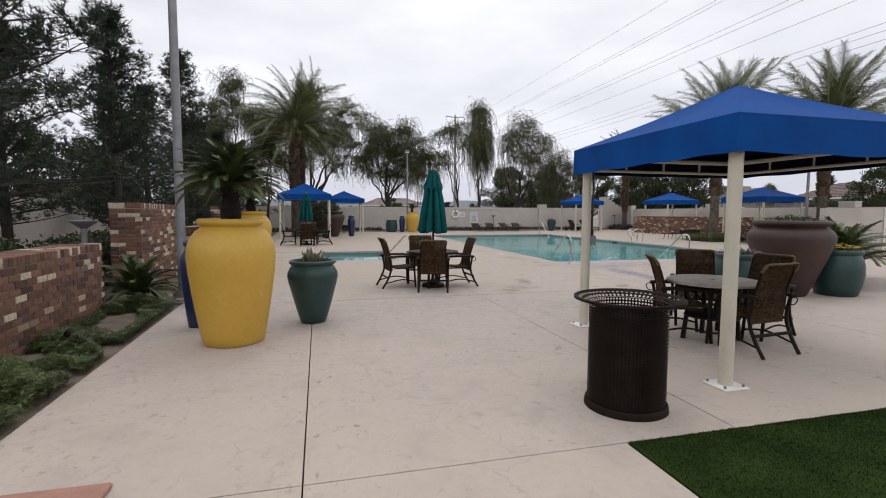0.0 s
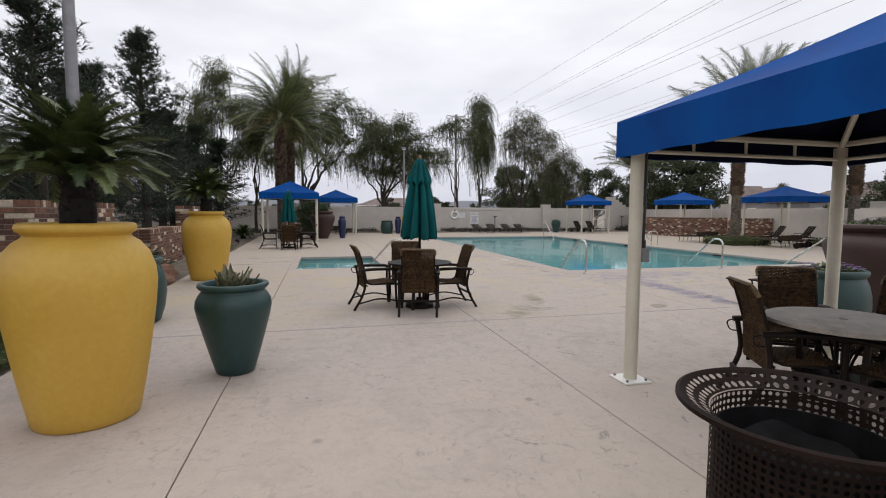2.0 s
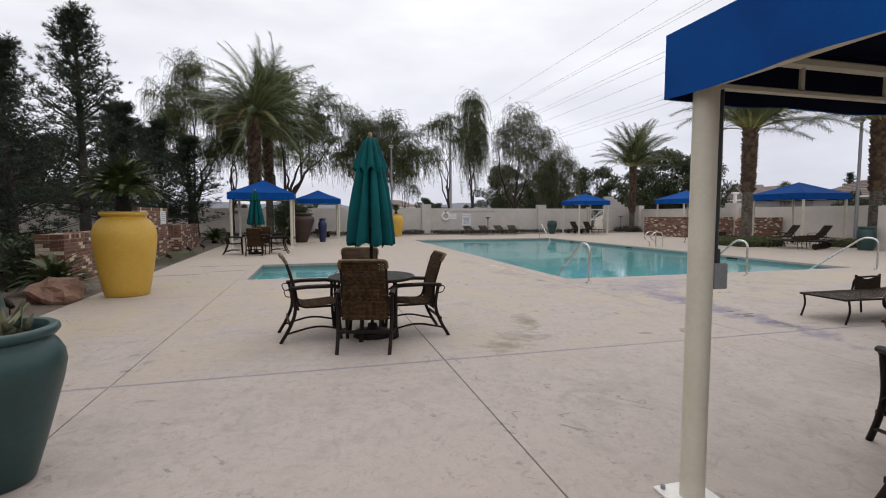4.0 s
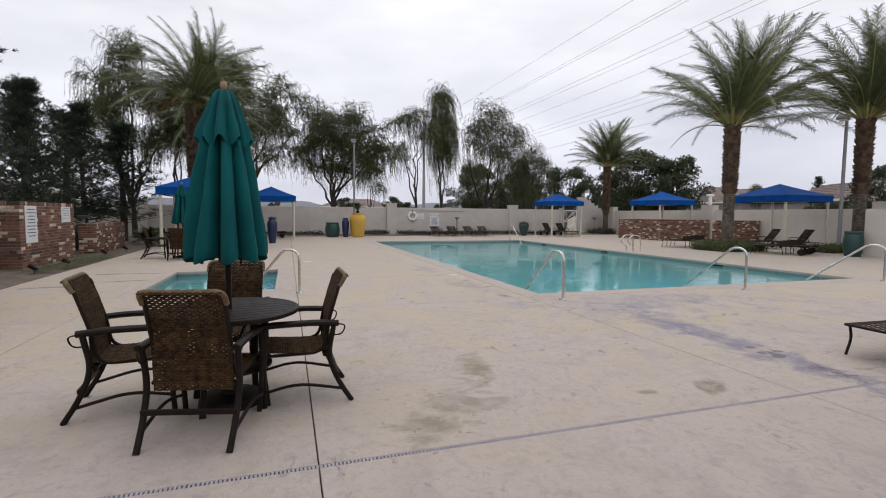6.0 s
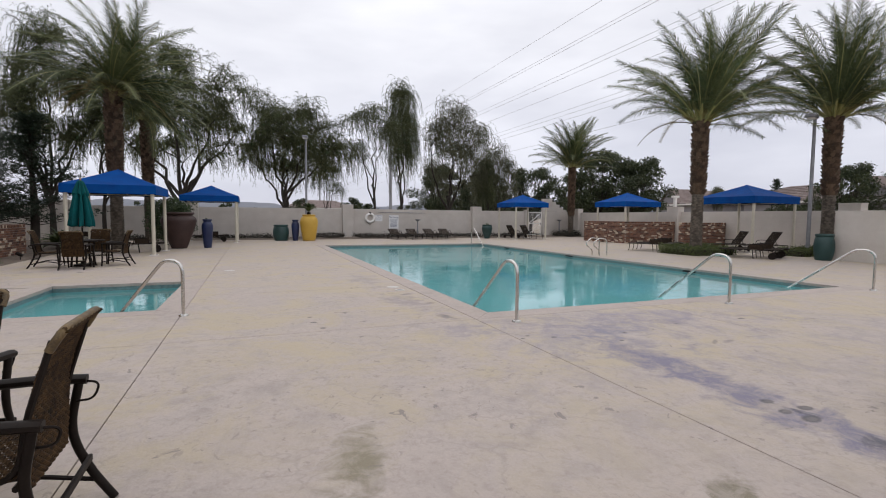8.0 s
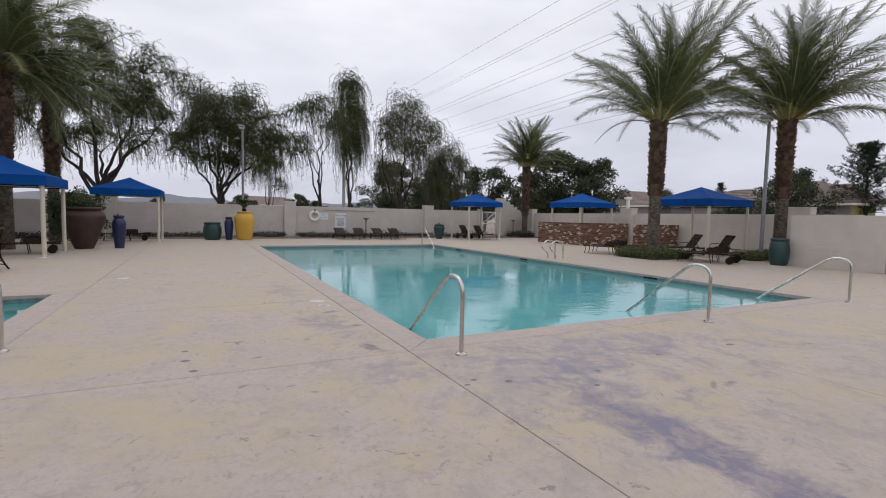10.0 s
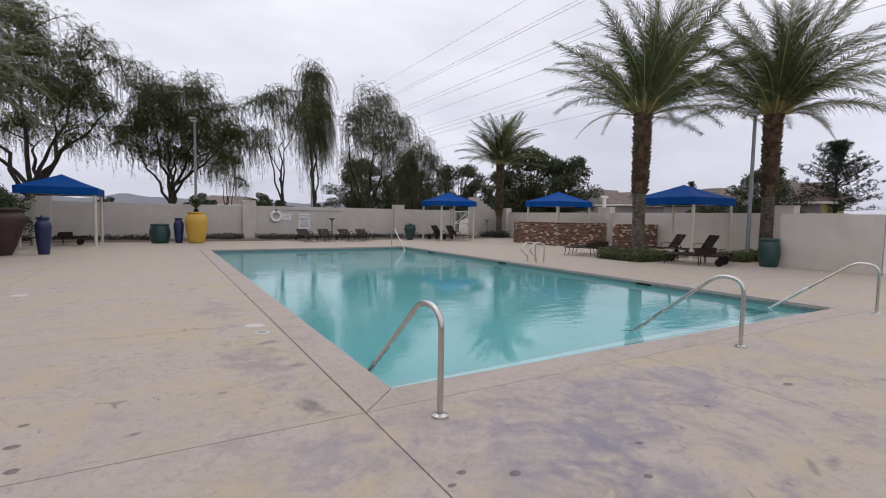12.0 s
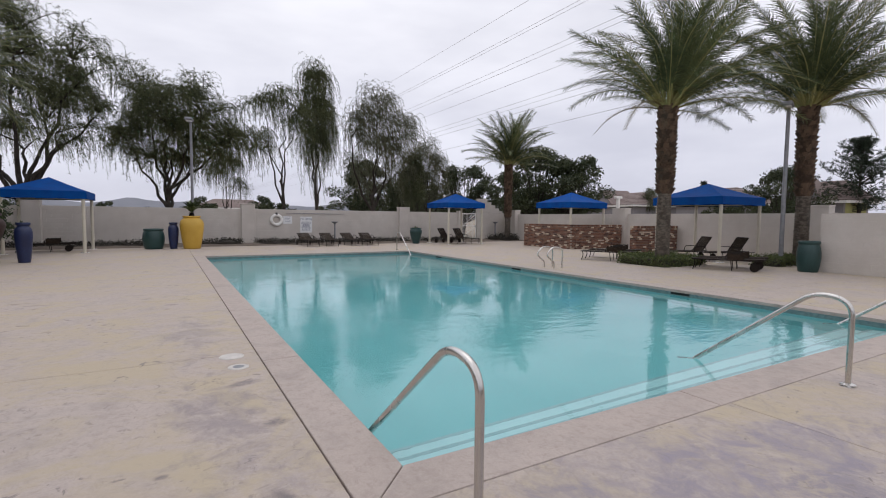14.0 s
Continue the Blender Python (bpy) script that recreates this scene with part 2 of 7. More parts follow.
        def blot(x, y, rx, ry, colour, amount, turn=0.0, wob=0.55, soft=0.25):
            mp = n.new("ShaderNodeMapping")
            mp.vector_type = "TEXTURE"
            mp.inputs["Location"].default_value = (x, y, 0)
            mp.inputs["Rotation"].default_value = (0, 0, radians(turn))
            mp.inputs["Scale"].default_value = (rx, ry, 1)
            l.new(pos, mp.inputs[0])
            ln = n.new("ShaderNodeVectorMath")
            ln.operation = "LENGTH"
            l.new(mp.outputs[0], ln.inputs[0])
            ad = n.new("ShaderNodeMath")
            ad.operation = "MULTIPLY_ADD"
            ad.inputs[1].default_value = wob * 4
            l.new(mottle, ad.inputs[0])
            l.new(ln.outputs["Value"], ad.inputs[2])
            return mixed(ranged(ad.outputs[0], 1.0 + wob * 2, 1.0 + wob * 2 - soft, 0.0, amount) if wob < 0.5 else times(patchy, ranged(ad.outputs[0], 1.0 + wob * 2, 1.0 + wob * 2 - soft, 0.0, amount)), col, colour)

        col = blot(7.50, 9.9, 0.34, 2.5, (0.19, 0.175, 0.235), 0.95, -3, 0.8, 0.6)
        col = blot(7.52, 9.30, 0.07, 0.22, (0.075, 0.07, 0.085), 0.8, 12, 1.2, 0.5)
        col = blot(7.50, 8.52, 0.12, 0.22, (0.085, 0.08, 0.09), 0.75, -10, 1.2, 0.5)
        col = blot(3.80, 8.95, 0.34, 0.20, (0.24, 0.21, 0.17), 0.55, 25, 1.1, 0.6)
        col = blot(6.20, 14.6, 0.36, 1.3, (0.235, 0.205, 0.215), 0.62, 3, 1.5, 0.9)
        col = blot(6.15, 17.6, 0.30, 1.1, (0.25, 0.22, 0.225), 0.45, -4, 1.5, 0.9)
        col = blot(9.3, 12.2, 0.8, 0.45, (0.26, 0.232, 0.28), 0.6, 10, 1.5, 0.9)
        col = blot(3.65, 6.85, 0.30, 0.20, (0.30, 0.265, 0.24), 0.5, 0, 1.2, 0.7)
        col = blot(7.5, 11.8, 1.3, 0.9, (0.27, 0.245, 0.28), 0.6, 0, 0.9, 0.9)
        col = blot(4.30, 9.55, 0.20, 0.75, (0.23, 0.198, 0.135), 0.95, -12, 1.0, 0.8)
        col = blot(3.55, 8.55, 0.42, 0.25, (0.235, 0.20, 0.14), 0.9, 20, 1.0, 0.8)
        col = blot(6.05, 8.60, 0.22, 0.16, (0.19, 0.165, 0.11), 0.9, 30, 0.8, 0.5)
        col = blot(5.45, 8.62, 0.16, 0.09, (0.22, 0.19, 0.13), 0.8, 0, 0.8, 0.5)
        col = blot(4.0, 7.2, 0.5, 0.25, (0.33, 0.30, 0.26), 0.4, 10, 0.9, 0.6)
        col = blot(-1.6, 16.4, 0.7, 0.12, (0.15, 0.14, 0.125), 0.95, 6, 0.8)
        col = blot(-1.0, 18.4, 0.8, 0.10, (0.16, 0.15, 0.135), 0.9, -6, 0.8)
        col = blot(-0.7, 17.0, 0.5, 0.08, (0.16, 0.15, 0.135), 0.9, 10, 0.8)
        col = blot(7.75, 11.65, 0.55, 0.30, (0.20, 0.19, 0.245), 0.6, 8, 1.3, 0.9)
        col = blot(8.7, 12.3, 0.7, 0.35, (0.27, 0.24, 0.285), 0.65, 0, 1.3, 0.9)
        col = blot(6.2, 12.4, 0.45, 0.35, (0.27, 0.24, 0.275), 0.6, 0, 1.3, 0.9)
        for x, y, rx, ry in ((4.50, 13.83, 0.06, 0.06), (4.51, 13.47, 0.07, 0.07), (4.58, 13.1, 0.06, 0.07), (6.84, 11.86, 0.05, 0.05), (6.72, 11.77, 0.05, 0.04), (7.11, 11.70, 0.045, 0.045), (8.09, 11.60, 0.04, 0.04), (7.78, 11.30, 0.045, 0.045), (9.13, 11.76, 0.05, 0.04), (10.32, 11.71, 0.08, 0.06), (7.51, 9.40, 0.10, 0.10), (7.44, 9.22, 0.09, 0.09), (7.65, 9.21, 0.11, 0.09), (7.47, 9.06, 0.13, 0.11)):
            col = blot(x, y, rx * 0.8, ry * 0.62, (0.085, 0.078, 0.08), 0.8, 0, 0.45, 0.35)
            col = blot(x + 0.01, y - 0.005, rx * 0.45, ry * 0.34, (0.20, 0.18, 0.17), 0.6, 0, 0.3, 0.4)
        for x, y, rx, ry, turn in ((6.41, 15.34, 0.18, 0.10, 10), (6.51, 14.33, 0.12, 0.09, 0), (6.32, 13.29, 0.10, 0.25, 20), (5.85, 20.04, 0.16, 0.06, 0), (5.48, 20.87, 0.12, 0.05, 0), (3.6, 21.2, 0.20, 0.05, 5), (3.95, 20.9, 0.24, 0.05, 0), (5.76, 13.86, 0.05, 0.04, 0), (5.16, 13.32, 0.07, 0.03, 15), (8.77, 10.88, 0.13, 0.035, 35), (8.95, 10.84, 0.15, 0.05, 15)):
            col = blot(x, y, rx, ry, (0.17, 0.15, 0.15), 0.85, turn, 0.6, 0.6)
        scuff = times(ranged(noise_at(3.6, 12, 0.62, (1.1, 1.0, 1.0), 1.5), 0.635, 0.665), ranged(noise_at(0.45, 3), 0.45, 0.55))
        col = mixed(times(scuff, 0.75), col, (0.20, 0.175, 0.165))
        fleck = times(ranged(noise_at(8.5, 8, 0.66, (1.2, 1.0, 1.0), 1.0), 0.585, 0.66), ranged(noise_at(0.7, 4), 0.42, 0.58, 0.2, 1.0))
        col = mixed(times(fleck, 0.52), col, (0.205, 0.18, 0.17))
        crack = n.new("ShaderNodeTexVoronoi")
        crack.feature = "DISTANCE_TO_EDGE"
        crack.inputs["Scale"].default_value = 2.3
        wv = n.new("ShaderNodeVectorMath")
        wv.operation = "MULTIPLY_ADD"
        nz = n.new("ShaderNodeTexNoise")
        nz.inputs["Scale"].default_value, nz.inputs["Detail"].default_value = 2.2, 5
        l.new(pos, nz.inputs["Vector"])
        l.new(nz.outputs["Color"], wv.inputs[0])
        wv.inputs[1].default_value = (0.9, 0.9, 0)
        l.new(pos, wv.inputs[2])
        l.new(wv.outputs[0], crack.inputs["Vector"])
        vein = times(ranged(crack.outputs["Distance"], 0.035, 0.008), ranged(noise_at(1.3, 4), 0.50, 0.60))
        col = mixed(times(vein, 0.30), col, tuple(t * 0.62 for t in tint))
        spots = n.new("ShaderNodeTexVoronoi")
        spots.inputs["Scale"].default_value = 1.15
        l.new(pos, spots.inputs["Vector"])
        sp = times(ranged(spots.outputs["Distance"], 0.060, 0.03), ranged(noise_at(1.7, 2), 0.52, 0.56))
        col = mixed(times(sp, 0.55), col, (0.17, 0.155, 0.15))
    l.new(col, bsdf.inputs["Base Color"])
    l.new(ranged(mottle, 0.3, 0.7, 0.62, 0.86), bsdf.inputs["Roughness"])
    bump_h = n.new("ShaderNodeMath")
    bump_h.operation = "MULTIPLY_ADD"
    bump_h.inputs[1].default_value = 0.8
    l.new(speck, bump_h.inputs[0])
    l.new(streak, bump_h.inputs[2])
    bp = n.new("ShaderNodeBump")
    bp.inputs["Strength"].default_value, bp.inputs["Distance"].default_value = 0.7, 0.014
    l.new(bump_h.outputs[0], bp.inputs["Height"])
    l.new(bp.outputs[0], bsdf.inputs["Normal"])
    return m


def brick_material():
    m = bpy.data.materials.new("brick")
    m.use_nodes = True
    n, l = m.node_tree.nodes, m.node_tree.links
    bsdf = n["Principled BSDF"]
    oi, ge = n.new("ShaderNodeObjectInfo"), n.new("ShaderNodeNewGeometry")
    add = n.new("ShaderNodeMath")
    add.operation = "ADD"
    l.new(oi.outputs["Random"], add.inputs[0])
    l.new(ge.outputs["Random Per Island"], add.inputs[1])
    fr = n.new("ShaderNodeMath")
    fr.operation = "FRACT"
    l.new(add.outputs[0], fr.inputs[0])
    r = ramp_of(n, [(0.0, (0.068, 0.038, 0.031)), (0.22, (0.177, 0.084, 0.057)), (0.42, (0.268, 0.131, 0.084)), (0.60, (0.103, 0.057, 0.047)), (0.76, (0.222, 0.114, 0.075)), (0.865, (0.182, 0.114, 0.083)), (0.885, (0.524, 0.439, 0.331)), (1.0, (0.684, 0.593, 0.467))])
    l.new(fr.outputs[0], r.inputs[0])
    t = n.new("ShaderNodeTexNoise")
    t.inputs["Scale"].default_value, t.inputs["Detail"].default_value = 26, 5
    l.new(ge.outputs["Position"], t.inputs["Vector"])
    mx = n.new("ShaderNodeMixRGB")
    mx.blend_type = "MULTIPLY"
    mx.inputs[0].default_value = 0.75
    r2 = ramp_of(n, [(0.3, (0.55, 0.55, 0.56)), (0.7, (1.2, 1.15, 1.1))])
    l.new(t.outputs[0], r2.inputs[0])
    l.new(r.outputs[0], mx.inputs[1])
    l.new(r2.outputs[0], mx.inputs[2])
    l.new(mx.outputs[0], bsdf.inputs["Base Color"])
    bsdf.inputs["Roughness"].default_value = 0.88
    bp = n.new("ShaderNodeBump")
    bp.inputs["Strength"].default_value, bp.inputs["Distance"].default_value = 0.5, 0.006
    l.new(t.outputs[0], bp.inputs["Height"])
    l.new(bp.outputs[0], bsdf.inputs["Normal"])
    return m


def water_material():
    m = bpy.data.materials.new("pool_water")
    m.use_nodes = True
    n, l = m.node_tree.nodes, m.node_tree.links
    bsdf = n["Principled BSDF"]
    bsdf.inputs["Base Color"].default_value = (0.80, 0.97, 0.98, 1)
    bsdf.inputs["Roughness"].default_value = 0.02
    bsdf.inputs["IOR"].default_value = 1.33
    bsdf.inputs["Transmission Weight"].default_value = 1.0
    pos = n.new("ShaderNodeNewGeometry").outputs["Position"]
    hs = []
    for s, st in ((2.4, (1.0, 1.7, 1)), (9.0, (1.0, 1.6, 1))):
        mp = n.new("ShaderNodeMapping")
        mp.inputs["Scale"].default_value = st
        l.new(pos, mp.inputs[0])
        t = n.new("ShaderNodeTexNoise")
        t.inputs["Scale"].default_value, t.inputs["Detail"].default_value = s, 3
        l.new(mp.outputs[0], t.inputs["Vector"])
        hs.append(t.outputs[0])
    calm = n.new("ShaderNodeTexNoise")
    calm.inputs["Scale"].default_value = 0.28
    l.new(pos, calm.inputs["Vector"])
    cr = n.new("ShaderNodeMapRange")
    cr.inputs[1].default_value, cr.inputs[2].default_value = 0.42, 0.62
    cr.inputs[3].default_value, cr.inputs[4].default_value = 0.12, 1.0
    l.new(calm.outputs[0], cr.inputs[0])
    ad = n.new("ShaderNodeMath")
    ad.operation = "MULTIPLY_ADD"
    ad.inputs[1].default_value = 0.35
    l.new(hs[1], ad.inputs[0])
    l.new(hs[0], ad.inputs[2])
    mu = n.new("ShaderNodeMath")
    mu.operation = "MULTIPLY"
    l.new(ad.outputs[0], mu.inputs[0])
    l.new(cr.outputs[0], mu.inputs[1])
    bp = n.new("ShaderNodeBump")
    bp.inputs["Strength"].default_value, bp.inputs["Distance"].default_value = 0.5, 0.014
    l.new(mu.outputs[0], bp.inputs["Height"])
    l.new(bp.outputs[0], bsdf.inputs["Normal"])
    return m


CONCRETE = concrete_material("deck_concrete", (0.458, 0.392, 0.353))
COPING = concrete_material("coping_concrete", (0.445, 0.378, 0.338), stained=False)
SOIL = material("garden_soil", (0.085, 0.064, 0.048), (0.19, 0.150, 0.118), 3, 0.95, bump=0.6, fine=38, world_space=True, dist=0.03)
DIRT = material("desert_ground", (0.22, 0.18, 0.13), (0.36, 0.30, 0.23), 0.4, 0.95, bump=0.4, fine=9, world_space=True)
BRICK = brick_material()
MORTAR = material("mortar", (0.27, 0.235, 0.20), (0.37, 0.325, 0.28), 9, 0.95, bump=0.4, fine=90)
BLOCK = material("painted_block", (0.50, 0.455, 0.41), (0.58, 0.535, 0.49), 1.6, 0.85, bump=0.3, fine=45, world_space=True)
WATER = water_material()
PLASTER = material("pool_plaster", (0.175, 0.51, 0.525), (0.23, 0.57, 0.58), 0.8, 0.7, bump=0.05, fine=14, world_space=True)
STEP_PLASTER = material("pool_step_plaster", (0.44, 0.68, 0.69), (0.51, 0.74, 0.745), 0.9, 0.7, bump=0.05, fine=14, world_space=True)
TILE = material("waterline_tile", (0.10, 0.16, 0.17), (0.20, 0.28, 0.28), 14, 0.35, bump=0.1)
STEEL = material("brushed_steel", (0.52, 0.50, 0.47), (0.66, 0.64, 0.61), 5, 0.26, metal=1.0, bump=0.05, fine=120, stretch=(1, 1, 0.1))
POST = material("cream_powder_coat", (0.54, 0.495, 0.40), (0.61, 0.565, 0.465), 4, 0.5, bump=0.04, fine=40)
WHITE_PAINT = material("white_paint", (0.74, 0.72, 0.68), (0.82, 0.80, 0.77), 6, 0.5, bump=0.05)
CANVAS = material("blue_canvas", (0.0010, 0.046, 0.22), (0.0016, 0.074, 0.30), 2.2, 0.85, bump=0.2, fine=260, gloss=0.15)
TEAL = material("teal_umbrella_cloth", (0.001, 0.056, 0.060), (0.002, 0.096, 0.100), 3.0, 0.85, bump=0.25, fine=220, gloss=0.2)
BROWN_METAL = material("dark_brown_metal", (0.008, 0.0055, 0.0045), (0.018, 0.012, 0.009), 12, 0.5, bump=0.08, fine=120, gloss=0.15)
BLACK_METAL = material("perforated_black_metal", (0.010, 0.006, 0.0045), (0.021, 0.0125, 0.0095), 9, 0.6, bump=0.1, fine=110, gloss=0.1)
WICKER = material("woven_wicker", (0.014, 0.0075, 0.004), (0.090, 0.050, 0.021), 26, 0.7, bump=0.35, fine=180, island=0.12, gloss=0.15)
STONE_TOP = material("stone_tabletop", (0.22, 0.19, 0.165), (0.36, 0.32, 0.28), 7, 0.55, bump=0.15, fine=60)
YELLOW = material("yellow_glaze", (0.52, 0.31, 0.042), (0.60, 0.375, 0.062), 1.6, 0.5, bump=0.12, fine=24)
GREEN_GLAZE = material("green_glaze", (0.011, 0.038, 0.036), (0.020, 0.060, 0.057), 2.6, 0.42, bump=0.12, fine=24)
BLUE_GLAZE = material("cobalt_glaze", (0.009, 0.014, 0.055), (0.016, 0.030, 0.095), 2.6, 0.35, bump=0.1, fine=24)
MAROON = material("maroon_clay", (0.036, 0.018, 0.016), (0.062, 0.033, 0.028), 3.0, 0.6, bump=0.15, fine=30)
GALV = material("galvanised_grey_pole", (0.20, 0.20, 0.215), (0.29, 0.29, 0.305), 6, 0.5, metal=0.35, bump=0.05)
GREY_BOX = material("grey_box", (0.20, 0.21, 0.22), (0.28, 0.29, 0.30), 8, 0.5, metal=0.3)
RUBBER = material("black_cable", (0.012, 0.012, 0.012), (0.025, 0.025, 0.025), 8, 0.5)
BAG_BLACK = material("black_plastic_bag", (0.004, 0.004, 0.0045), (0.010, 0.010, 0.011), 14, 0.6, bump=0.3, fine=40, gloss=0.15)
ROCK = material("red_boulder", (0.16, 0.085, 0.06), (0.30, 0.18, 0.13), 4, 0.9, bump=0.7, fine=22, dist=0.04)
TRUNK = material("palm_trunk", (0.052, 0.032, 0.020), (0.145, 0.094, 0.060), 7, 0.92, bump=0.8, fine=46, stretch=(1, 1, 0.6), dist=0.03, island=0.3)
TRUNK_GREY = material("weathered_palm_trunk", (0.080, 0.066, 0.052), (0.185, 0.155, 0.125), 8, 0.92, bump=0.8, fine=46, dist=0.03, island=0.3)
# Sago trunk: near-black brown with slight mottling.
SAGO_TRUNK = material("near_black_trunk", (0.006, 0.005, 0.004), (0.020, 0.015, 0.011), 14, 0.95, bump=0.8, fine=60)
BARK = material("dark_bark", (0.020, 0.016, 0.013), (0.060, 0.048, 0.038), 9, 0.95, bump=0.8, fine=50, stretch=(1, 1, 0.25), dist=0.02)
FROND = material("palm_frond", (0.040, 0.060, 0.022), (0.140, 0.162, 0.068), 3, 0.55, bump=0.05, per_object=0.5, translucent=0.18)
FROND_STEM = material("frond_stem", (0.20, 0.20, 0.06), (0.32, 0.29, 0.11), 5, 0.6)
DRY_FROND = material("drying_frond", (0.11, 0.085, 0.03), (0.20, 0.155, 0.06), 3, 0.7, per_object=0.4, translucent=0.15)
SAGO = material("sago_frond", (0.022, 0.040, 0.010), (0.105, 0.132, 0.042), 4, 0.45, per_object=0.4, translucent=0.08)
PEPPER_LEAF = material("drooping_leaf", (0.038, 0.050, 0.018), (0.118, 0.130, 0.054), 0.8, 0.6, bump=0, world_space=True, island=0.35, translucent=0.3)
PEPPER_LEAF_GREY = material("drooping_grey_leaf", (0.070, 0.075, 0.044), (0.165, 0.165, 0.10), 0.8, 0.65, bump=0, world_space=True, island=0.35, translucent=0.3)
PINE_NEEDLE = material("pine_needle", (0.010, 0.021, 0.011), (0.036, 0.054, 0.028), 0.9, 0.6, bump=0, world_space=True, island=0.4, translucent=0.12)
OLIVE_LEAF = material("dark_olive_leaf", (0.022, 0.034, 0.012), (0.070, 0.085, 0.035), 0.7, 0.6, bump=0, world_space=True, island=0.4, translucent=0.2)
HEDGE_LEAF = material("hedge_leaf", (0.018, 0.035, 0.012), (0.060, 0.085, 0.028), 2.5, 0.55, bump=0, world_space=True, island=0.45, translucent=0.15)
COVER_LEAF = material("groundcover_leaf", (0.040, 0.062, 0.016), (0.135, 0.175, 0.060), 5, 0.5, bump=0, world_space=True, island=0.45, translucent=0.2)
SUCCULENT = material("grey_succulent", (0.10, 0.11, 0.065), (0.22, 0.21, 0.13), 8, 0.6, bump=0.1, per_object=0.5)
TURF = material("artificial_turf", (0.012, 0.026, 0.006), (0.030, 0.050, 0.012), 3, 0.95, bump=0.3, fine=170, world_space=True, island=0.3, gloss=0.05)
PETAL_YELLOW = material("yellow_petal", (0.66, 0.42, 0.02), (0.80, 0.58, 0.05), 9, 0.6, bump=0)
PETAL_PURPLE = material("purple_petal", (0.10, 0.045, 0.17), (0.22, 0.11, 0.30), 9, 0.6, bump=0)
STUCCO = material("grey_stucco", (0.24, 0.225, 0.235), (0.29, 0.275, 0.285), 2, 0.9, bump=0.2, fine=30)
STUCCO_YELLOW = material("yellow_green_stucco", (0.34, 0.33, 0.13), (0.40, 0.39, 0.16), 2, 0.9, bump=0.2, fine=30)
ROOF_TILE = material("clay_roof_tile", (0.145, 0.108, 0.098), (0.225, 0.175, 0.158), 2.5, 0.85, bump=0.3, fine=20, per_object=0.4, island=0.4)
LINE_GREY = material("weathered_aluminium_line", (0.42, 0.42, 0.44), (0.5, 0.5, 0.52), 6, 0.6, bump=0)
STEP_LINE = material("step_edge_tile", (0.26, 0.44, 0.46), (0.34, 0.52, 0.54), 14, 0.4, bump=0.05)
# Near-black navy carries the shade under the canopy cloth.
UNDER_SHADE = material("canopy_underside_shade", (0.004, 0.006, 0.018), (0.007, 0.010, 0.028), 3, 0.9, bump=0.1, gloss=0.1)
IVY = material("dark_ivy_leaf", (0.012, 0.011, 0.007), (0.034, 0.030, 0.018), 3, 0.7, bump=0, world_space=True, island=0.4)
CLIPPED = material("clipped_hedge_leaf", (0.040, 0.060, 0.014), (0.125, 0.150, 0.045), 2.5, 0.6, bump=0, world_space=True, island=0.45, translucent=0.15)
CANE = material("wrapped_cane", (0.06, 0.037, 0.016), (0.19, 0.125, 0.050), 22, 0.6, bump=0.4, fine=140)
WICKER_DARK = material("dark_woven_wicker", (0.012, 0.008, 0.006), (0.050, 0.034, 0.022), 30, 0.7, bump=0.3, fine=180, island=0.12, gloss=0.15)
SIGN_WHITE = material("sign_white", (0.70, 0.70, 0.70), (0.78, 0.78, 0.78), 6, 0.5, bump=0)
SIGN_INK = material("sign_ink", (0.05, 0.06, 0.14), (0.09, 0.10, 0.20), 6, 0.6, bump=0)
# Distance haze is mixed into the hills' own blue-grey colour.
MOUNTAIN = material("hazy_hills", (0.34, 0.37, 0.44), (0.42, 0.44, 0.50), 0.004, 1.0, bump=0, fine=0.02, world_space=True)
TERRACOTTA = material("terracotta_paver", (0.30, 0.15, 0.11), (0.40, 0.21, 0.16), 8, 0.85)
WOOD_FINIAL = material("finial_wood", (0.25, 0.14, 0.09), (0.36, 0.21, 0.14), 8, 0.6)
LID = material("aged_plastic_lid", (0.48, 0.45, 0.42), (0.60, 0.57, 0.53), 9, 0.6, bump=0.05)
GRATE = material("drain_grate_plastic", (0.30, 0.275, 0.31), (0.40, 0.37, 0.41), 6, 0.6)
# Near-black paint stands in for the unlit inside of openings and windows.
DARK_VOID = material("dark_recess", (0.01, 0.01, 0.01), (0.02, 0.02, 0.02), 6, 0.9, bump=0)


# ---- ground, deck, pool ----
POOL = (7.05, 15.55, 13.32, 30.8)      # inner edge of the coping
POOL_OUT = (6.66, 15.95, 12.93, 31.2)
SPA = (0.08, 2.40, 15.1, 18.5)
SPA_OUT = (-0.12, 2.80, 14.75, 18.85)
NORTH, EAST, WEST, SOUTH = 39.8, 27.8, -9.5, -8.0


def bed_edge(y):
    """The deck's west edge runs slightly askew."""
    return -2.03 - 0.027 * (y - 3)


def wall_line(y):
    return bed_edge(y) - 0.93


g = Shape()
gx, gy = (-4000, -0.3, 3.0, 6.5, 16.1, 4000), (-4000, 12.75, 14.6, 19.0, 31.4, 4000)
for i in range(5):
    for j in range(5):
        cx, cy = (gx[i] + gx[i + 1]) / 2, (gy[j] + gy[j + 1]) / 2
        if (gx[i] == 6.5 and 12 < cy < 32) or (gx[i] == -0.3 and 14.6 < cy < 19.0):
            continue
        g.add([(gx[i], gy[j], -0.14), (gx[i + 1], gy[j], -0.14), (gx[i + 1], gy[j + 1], -0.14), (gx[i], gy[j + 1], -0.14)], [(0, 1, 2, 3)])
